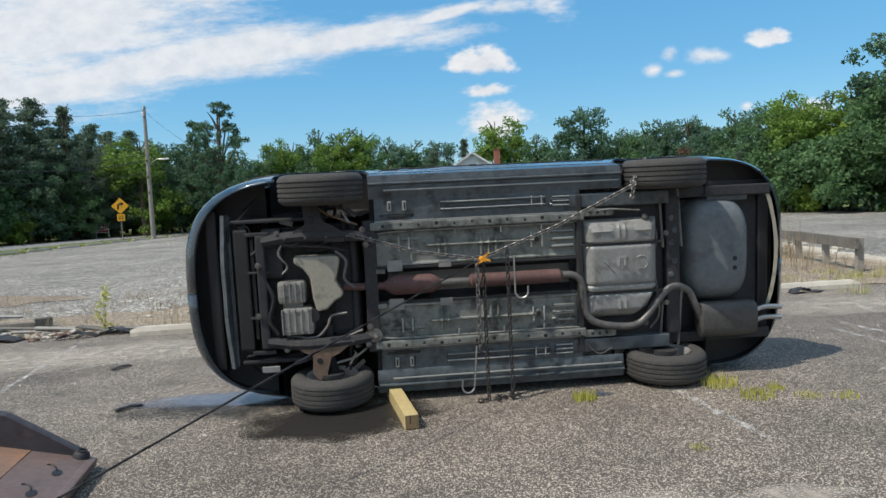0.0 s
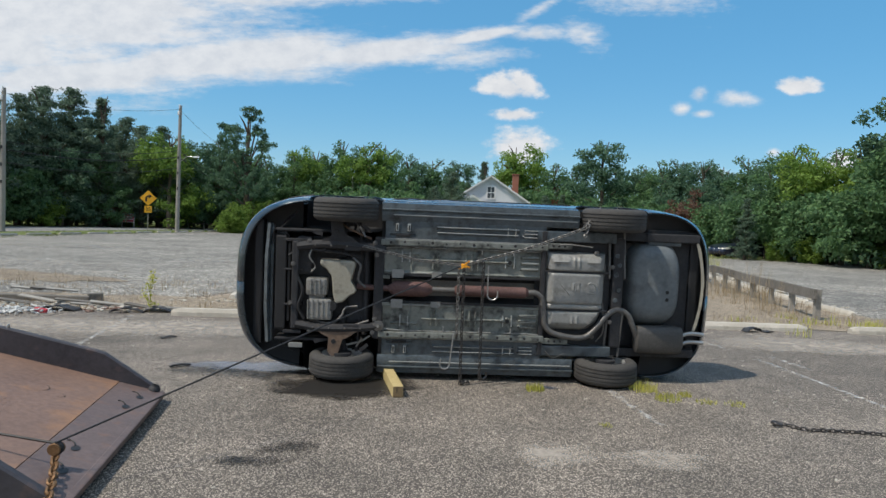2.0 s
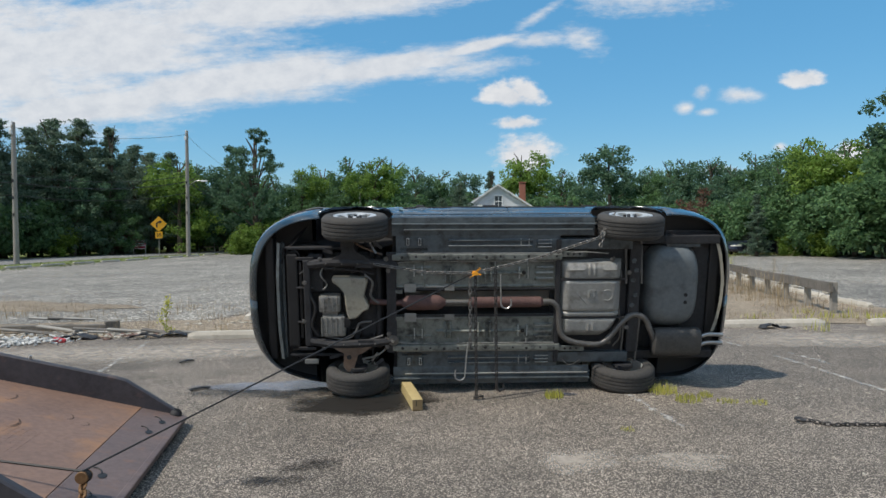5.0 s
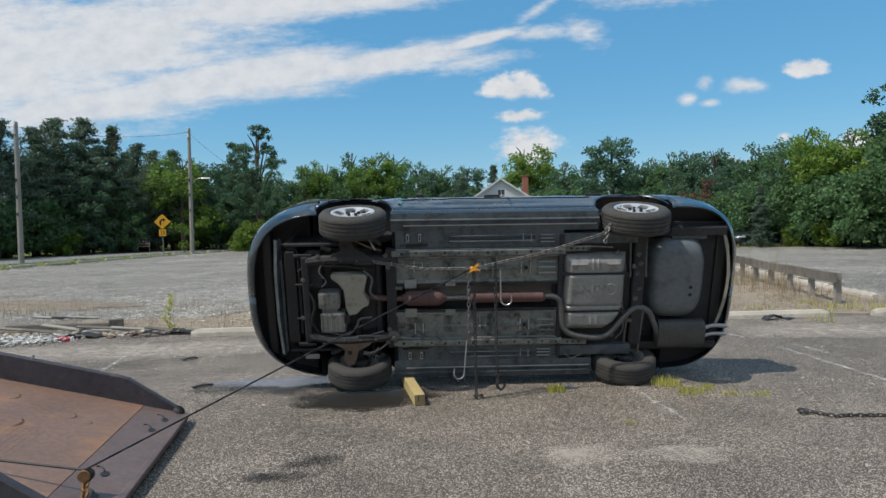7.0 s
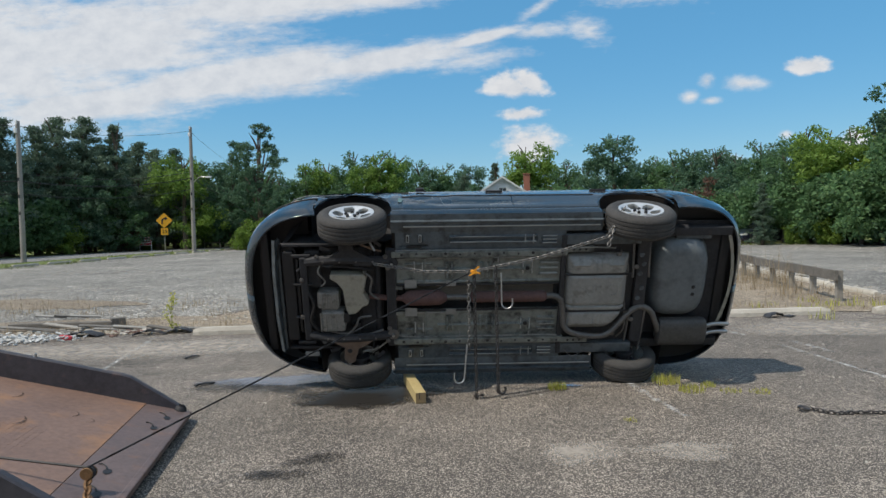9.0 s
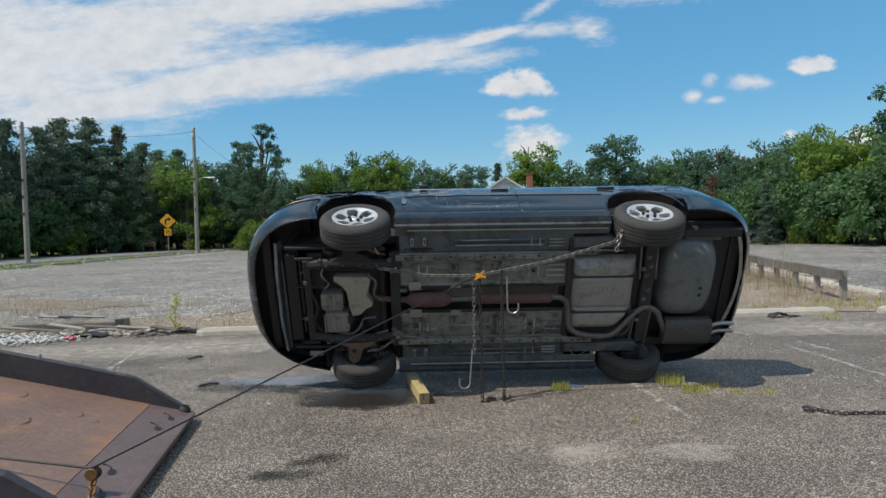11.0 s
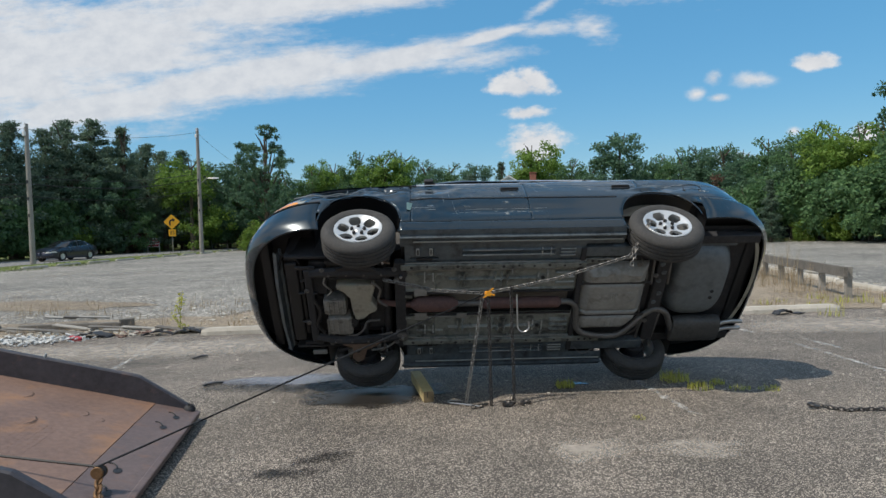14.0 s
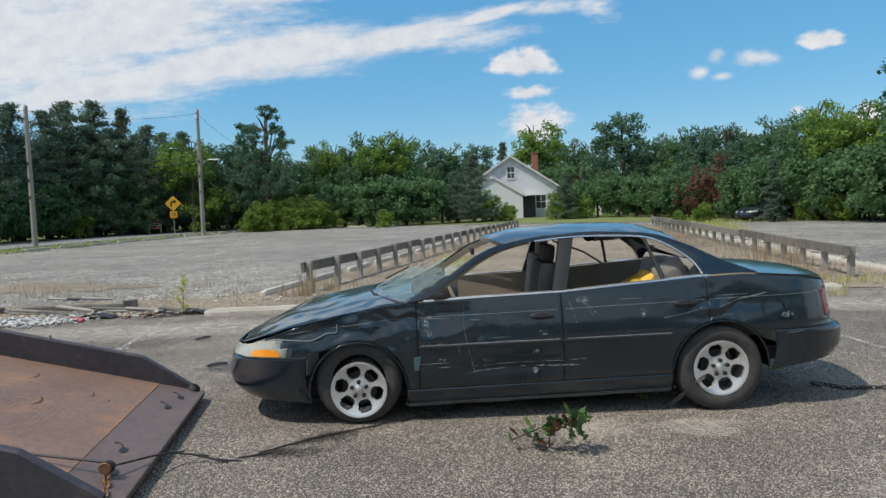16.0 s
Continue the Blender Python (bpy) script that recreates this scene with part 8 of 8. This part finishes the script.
for k in range(60):
    t = lr.random() ** 0.8
    c = Vector((-0.20, 0, -0.09)).lerp(Vector((0.20, 0, 0.10)), t) + Vector((lr.gauss(0, 0.03), lr.gauss(0, 0.04), lr.gauss(0, 0.03)))
    part("leaf", prism([(x * 0.85, z * 0.85) for x, z in oak_leaf], 0.0015, Matrix.Translation(c) @ Euler((lr.uniform(0, 6.28), lr.uniform(0, 6.28), lr.uniform(0, 6.28))).to_matrix().to_4x4()), (LEAF, LEAF_RED, LEAF, LEAF_LIGHT)[k % 4], branch)


# ---- other vehicles ----
def plain_sedan(name, label, paint):
    ob = thing(name, label, "car")
    body_skin(ob, paint, False, True)
    greenhouse(ob, paint, True, False)
    tyre, rim = tyre_geo(), turned([(0.205, 0.10), (0.20, 0.085), (0.06, 0.07), (0.001, 0.08)], 20)
    hubs = []
    for x in AXLES:
        for s in (1, -1):
            hub = part("wheel", tyre, RUBBER, ob, "", True)
            hub.matrix_basis = pose(x, 0.79 * s, HUB_Z, 0, 0, 0 if s > 0 else 180)
            part("rim", rim, ALLOY, hub, "", True)
            hubs.append((hub, x, s))
            arc = [[(x + ARCH_R * math.cos(a), 0.90 * s, HUB_Z + ARCH_R * math.sin(a)), (x + 0.38 * math.cos(a), 0.55 * s, HUB_Z + 0.38 * math.sin(a)), (x, 0.54 * s, HUB_Z)] for a in (math.radians(-20 + 220 * k / 16) for k in range(17))]
            part("wheel_well", sheet(arc), BLACK, ob)
    part("floor", box(0, 0, 0.25, 4.4, 1.5, 0.05, 0.01), BLACK, ob)
    return ob, hubs


NAVY = material("dark_navy_paint", (0.010, 0.014, 0.030), (0.020, 0.026, 0.050), 0.3, 0.3, 40, 2, 0, coat=0.8)
passing_car, PASSING_HUBS = plain_sedan("passing_sedan", "dark navy sedan driving along the road", NAVY)
parked, _ = plain_sedan("parked_sedan", "dark blue car parked under the trees", NAVY)
parked.matrix_basis = pose(*bearing(0.362, 50), 0.0, 0, 0, 205)


# ---- motion ----
# seconds, x, y, z, roll, pitch, heading
CAR_ROWS = [
    (0.0, 0.438, 4.975, 0.938, 87.6, -0.08, 188.20), (1.0, 0.438, 4.985, 0.938, 88.2, -0.08, 188.0), (2.0, 0.443, 4.985, 0.936, 88.3, -0.15, 187.75), (2.5, 0.447, 4.990, 0.930, 88.0, -0.32, 187.65),
    (3.0, 0.448, 4.982, 0.928, 87.1, -0.55, 187.65), (3.5, 0.446, 4.966, 0.927, 85.9, -0.62, 187.55), (4.0, 0.442, 4.952, 0.921, 84.5, -0.52, 187.2), (4.5, 0.440, 4.923, 0.912, 82.4, -0.44, 187.0),
    (5.75, 0.442, 4.865, 0.903, 78.8, -0.45, 187.0), (7.0, 0.444, 4.812, 0.895, 75.7, -0.47, 186.95), (7.5, 0.442, 4.791, 0.890, 74.5, -0.50, 186.8), (8.0, 0.440, 4.771, 0.883, 73.0, -0.56, 186.8),
    (8.5, 0.443, 4.753, 0.878, 71.7, -0.66, 187.0), (9.0, 0.446, 4.743, 0.871, 70.7, -0.67, 187.2), (10.2, 0.456, 4.717, 0.857, 67.9, -0.69, 187.3), (11.5, 0.464, 4.686, 0.842, 64.8, -0.72, 187.45),
    (12.0, 0.467, 4.663, 0.833, 63.4, -0.80, 187.7), (12.5, 0.472, 4.641, 0.821, 61.9, -0.85, 187.9), (13.0, 0.477, 4.616, 0.810, 60.1, -0.90, 188.15), (13.5, 0.486, 4.592, 0.797, 57.9, -0.92, 188.35),
    (14.0, 0.499, 4.557, 0.773, 55.3, -0.90, 188.5), (14.5, 0.512, 4.520, 0.731, 49.7, -0.92, 188.5), (14.8, 0.524, 4.452, 0.660, 42.6, -0.75, 188.7),
    (15.0, 0.534, 4.384, 0.592, 36.0, -0.55, 188.8), (15.1, 0.553, 4.335, 0.515, 30.6, -0.42, 188.1), (15.2, 0.570, 4.290, 0.440, 24.6, -0.25, 187.4), (15.3, 0.583, 4.250, 0.295, 16.8, -0.3, 187.1),
    (15.4, 0.588, 4.210, 0.095, 7.0, -0.3, 187.0), (15.5, 0.617, 4.147, -0.125, -0.8, 1.2, 185.3), (15.6, 0.655, 4.130, -0.095, -1.0, 1.2, 185.4), (15.8, 0.635, 4.160, 0.0, 0.3, 1.25, 186.6), (16.0, 0.596, 4.194, -0.025, 0.0, 1.2, 187.5),
]


def car_poses():
    rows = []
    for t, x, y, z, rx, ry, rz in CAR_ROWS:
        rows.append((t, pose(x, y, z, rx, ry, rz)))
    return rows


def between(rows, t):
    """A pose between keyed rows, for laying chains to the car."""
    for (a, m), (b, n) in zip(rows, rows[1:]):
        if a <= t <= b:
            k = (t - a) / (b - a)
            return Matrix.LocRotScale(m.translation.lerp(n.translation, k), m.to_quaternion().slerp(n.to_quaternion(), k), None)
    return rows[-1][1]


# the bridle's middle, in the world
MIDDLE_AT = [(0.0, 0.262, 4.98, 1.13), (1.5, 0.252, 4.97, 1.20), (3.5, 0.245, 4.93, 1.235), (4.5, 0.241, 4.83, 1.250), (7.0, 0.223, 4.597, 1.255), (9.0, 0.222, 4.520, 1.213), (11.5, 0.247, 4.414, 1.174), (12.5, 0.259, 4.351, 1.136),
             (13.5, 0.274, 4.284, 1.096), (14.0, 0.294, 4.250, 1.020), (14.5, 0.332, 4.200, 0.871), (14.8, 0.36, 4.20, 0.68), (15.0, 0.380, 4.22, 0.488), (15.1, 0.41, 4.25, 0.41), (15.2, 0.44, 4.30, 0.20), (15.3, 0.44, 4.28, 0.03), (15.5, 0.44, 4.30, 0.03), (16.0, 0.44, 4.30, 0.03)]


def hang(top, length, lean=(0.0, 0.0)):
    """A line that hangs from top and, where it reaches the ground, lies on along it."""
    top = Vector(top)
    foot = Vector((top.x + lean[0], top.y + lean[1], 0.02))
    d = (foot - top).length
    if d >= length:
        return [top, top.lerp(foot, length / d)]
    rest = length - d
    return [top, foot, foot + Vector((-0.35, -0.25, 0)).normalized() * min(rest, 0.25), foot + Vector((0.25, -0.12, 0)).normalized() * (0.05 + rest * 0.5)]


def key_string(bits, lines, step, stretch):
    for k, b in enumerate(bits):
        rows = []
        for t, pts in lines:
            total = sum((q - p).length for p, q in zip(pts, pts[1:]))
            s = total * k / len(bits) if stretch else min(k * step, total)
            rows.append((t, lay(pts, s, 35)))
        walk(b, rows)


def motions():
    rows = car_poses()
    walk(car, rows)
    # how far each side's wheels hang out of their arches; the lower pair takes the weight as the car comes up
    hang_low = [(0.0, 0.12), (4.5, 0.12), (7.0, 0.075), (8.0, 0.065), (9.0, 0.055), (14.5, 0.055), (15.0, 0.06), (15.2, 0.05), (15.4, -0.02), (15.5, -0.145), (15.6, -0.115), (15.8, -0.04), (16.0, -0.055)]
    hang_high = [(0.0, 0.125), (15.0, 0.125), (15.3, 0.11), (15.4, 0.05), (15.5, -0.10), (15.6, -0.07), (15.8, 0.02), (16.0, 0.0)]
    for hub, x, s in WHEELS:
        walk(hub, [(t, pose(x, 0.79 * s, HUB_Z - d, 0, 0, 0 if s > 0 else 180)) for t, d in (hang_high if s > 0 else hang_low)])
        if s > 0 and x > 0:
            # the near front tyre is knocked off its bead when the car lands
            for child in hub.children:
                if child.name.startswith("tyre"):
                    walk(child, [(0.0, pose(0, 0, 0)), (15.4, pose(0, 0, 0)), (15.5, pose(0, -0.026, 0.070)), (15.6, pose(0, -0.026, 0.075)), (15.8, pose(0, -0.026, 0.052)), (16.0, pose(0, -0.026, 0.060))])
    times = [0.0, 1.5, 3.5, 4.5, 5.75, 7.0, 8.0, 9.0, 10.25, 11.5, 12.5, 13.5, 14.0, 14.5, 14.8, 15.0, 15.1, 15.2, 15.3, 15.5, 16.0]
    mids = {t: Vector([float(np.interp(t, [r[0] for r in MIDDLE_AT], [r[k] for r in MIDDLE_AT])) for k in (1, 2, 3)]) for t in times}
    tight, slack, bri, a_l, b_l, c_l, w_l = [], [], [], [], [], [], []
    knot, jh, jl, eh = [], [], [], ([], [])
    for t in times:
        m = between(rows, t)
        mid = mids[t]
        start = BLOCK + Vector((0, 0, 0.055)) if t < 15.15 else BLOCK + SLACK_DROP + Vector((0, 0, 0.02))
        front, rear = m @ Vector((1.16, 0.43, 0.04)), m @ Vector((-1.02, 0.70, -0.02))
        rim = m @ Vector((-1.22, 0.905, 0.20))
        if t < 15.15:
            low_mid = start.lerp(mid, 0.5) - Vector((0, 0, 0.0 if t < 15.05 else 0.14))
            tight.append((t, [start, low_mid, mid]))
            bri.append((t, [front, front.lerp(mid, 0.5) - Vector((0, 0, 0.035)), mid, mid.lerp(rear, 0.5) - Vector((0, 0, 0.03)), rear, rim]))
        else:
            k = 1.0 if t > 15.25 else 0.6
            # the slack cable lies in a shallow curve on the asphalt
            loose = [(-1.74, 2.30), (-1.38, 2.54), (-1.17, 2.85), (-0.83, 3.13), (-0.44, 3.38), (-0.19, 3.61)] if t < 15.45 else [(-1.72, 2.30), (-1.40, 2.38), (-1.16, 2.57), (-0.92, 2.81), (-0.63, 3.01), (-0.33, 3.23), (-0.04, 3.41)]
            bend = smooth_line([start] + [Vector((x, y, 0.09 if n == 0 else 0.015)) for n, (x, y) in enumerate(loose)] + [mid], 3)
            for p in bend:
                p.z = max(p.z, 0.012)
            tight.append((t, bend))
            g = Vector((0.72, 4.36, 0.03))
            f2, r2 = front.lerp(Vector((0.22, 4.48, 0.03)), k), rear.lerp(Vector((0.95, 4.50, 0.03)), k)
            f2.z, r2.z = 0.04 + (front.z - 0.04) * (1 - k), 0.04 + (rear.z - 0.04) * (1 - k)
            bri.append((t, [f2, mid, g, r2 if t < 15.3 else Vector((1.4, 4.2, 0.03))]))
        right = mid.lerp(rear, 0.16)
        b_top, c_top = mid + Vector((0.02, -0.01, -0.03)), right + Vector((0.02, -0.01, -0.02))
        lean = float(np.interp(t, [0, 13.5, 14.5, 15], [0.0, -0.02, -0.34, -0.2]))
        a_l.append((t, hang(mid + Vector((-0.03, -0.03, -0.02)), 0.66 if t < 12 else 0.95, (lean, 0.02))))
        b_l.append((t, hang(b_top, 1.16)))
        c_l.append((t, hang(c_top, 1.12)))
        wp = rim + Vector((0, -0.02, 0)) if t < 15.35 else m @ Vector((-1.23, 0.925, 0.27))
        w_l.append((t, [wp, wp.lerp(rear, 0.6), rear + Vector((0.0, -0.03, -0.1))] if t < 15.35 else [wp, Vector((1.72, 3.56, 0.03)), Vector((1.66, 3.54, 0.02))]))
        knot.append((t, pose(mid.x + 0.02, mid.y - 0.02, max(mid.z, 0.05), 0, 0, 0)))
        jx = right + Vector((0.07, -0.03, -0.06))
        jh.append((t, pose(jx.x, jx.y, jx.z, 0, 0, 0) if jx.z > 0.42 else pose(jx.x, jx.y, 0.03, 88, 0, 20)))
        ja = hang(mid + Vector((-0.03, -0.03, -0.02)), 0.66)[-1]
        jl.append((t, pose(ja.x - 0.03, ja.y, max(ja.z, 0.0), 0, -6, 200) if ja.z > 0.40 else pose(ja.x - 0.05, ja.y - 0.1, 0.03, 88, 0, 60)))
        for n, ln in enumerate((b_l, c_l)):
            e = ln[-1][1][-1]
            eh[n].append((t, pose(e.x, e.y, e.z + 0.01, 0, 0, 30) if e.z > 0.10 else pose(e.x, e.y, 0.03, 85, 0, 30)))
    key_string(CABLE_BITS, tight, 0, True)
    key_string(BRIDLE_BITS, bri, 0, True)
    for bits, lines in ((STRAND_A, a_l), (STRAND_B, b_l), (STRAND_C, c_l)):
        key_string(bits, lines, 2 * LINK_PITCH, False)
    key_string(WHEEL_BITS, w_l, 0, True)
    walk(strap, knot)
    for ob in (block, deck_chain, lead):
        base = ob.matrix_basis.copy()
        fall = Matrix.Translation(SLACK_DROP) @ base
        walk(ob, [(0.0, base), (15.05, base), (15.2, fall), (16.0, fall)])
    walk(j_hook, jh)
    walk(j_hook_low, jl)
    walk(end_hooks[0], eh[0])
    walk(end_hooks[1], eh[1])
    cl = [(t, m @ Matrix.Translation((-0.95, 0.20 if t < 15 else 0.25, 0.74))) for t, m in rows if t <= 15.2]
    for t, x, y, z, a in ((15.4, -0.80, 0.35, 1.08, 40), (15.6, -0.78, 0.40, 1.10, 50), (15.8, -0.92, 0.42, 1.0, 30), (16.0, -0.98, 0.44, 0.94, 10)):
        cl.append((t, between(rows, t) @ pose(x, y, z, a, 0, 0)))
    walk(cloth, cl)
    br = [(t, m @ pose(0.70, -0.25, 1.13, 20, 0, 40)) for t, m in rows if t <= 14.0]
    for t, p in ((14.5, (0.80, 0.30, 1.20)), (15.0, (0.74, 0.36, 1.26)), (15.2, (0.62, 0.40, 1.24)), (15.4, (0.34, 0.55, 1.22))):
        br.append((t, between(rows, t) @ pose(*p, 20, 30, 40)))
    br += [(15.6, pose(0.48, 2.98, 1.16, 10, -35, -10)), (15.8, pose(0.53, 2.74, 0.72, 10, -12, 10)), (15.9, pose(0.60, 2.68, 0.45, 20, -8, 8)), (16.0, pose(0.74, 2.60, 0.16, 30, 2, 5))]
    walk(branch, br)
    walk(beam, [(0.0, pose(-0.40, 4.80, 0.055, 0, 0, 106)), (15.1, pose(-0.40, 4.80, 0.055, 0, 0, 106)), (15.3, pose(-0.35, 5.75, 0.055, 0, 0, 40)), (16.0, pose(-0.35, 5.75, 0.055, 0, 0, 40))])
    drive = [(0.0, (-30, 175)), (11.0, (-22.5, 92)), (12.0, (-25.0, 72.5)), (12.4, (-26.7, 66.3)), (12.8, (-28.5, 60.8)), (13.2, (-30.0, 55.4)), (13.6, (-31.2, 49.8)), (14.0, (-32.0, 43.8)), (14.4, (-32.2, 36.5)), (16.0, (-32.0, -6))]
    pr = []
    for n, (t, (x, y)) in enumerate(drive):
        a, b = drive[max(n - 1, 0)][1], drive[min(n + 1, len(drive) - 1)][1]
        pr.append((t, pose(x, y, 0.03, 0, 0, math.degrees(math.atan2(b[1] - a[1], b[0] - a[0])))))
    walk(passing_car, pr)
    for hub, x, s in PASSING_HUBS:
        walk(hub, [(0.0, pose(x, 0.79 * s, HUB_Z, 0, 0, 0 if s > 0 else 180)), (16.0, pose(x, 0.79 * s, HUB_Z, 0, 70, 0 if s > 0 else 180))])


motions()
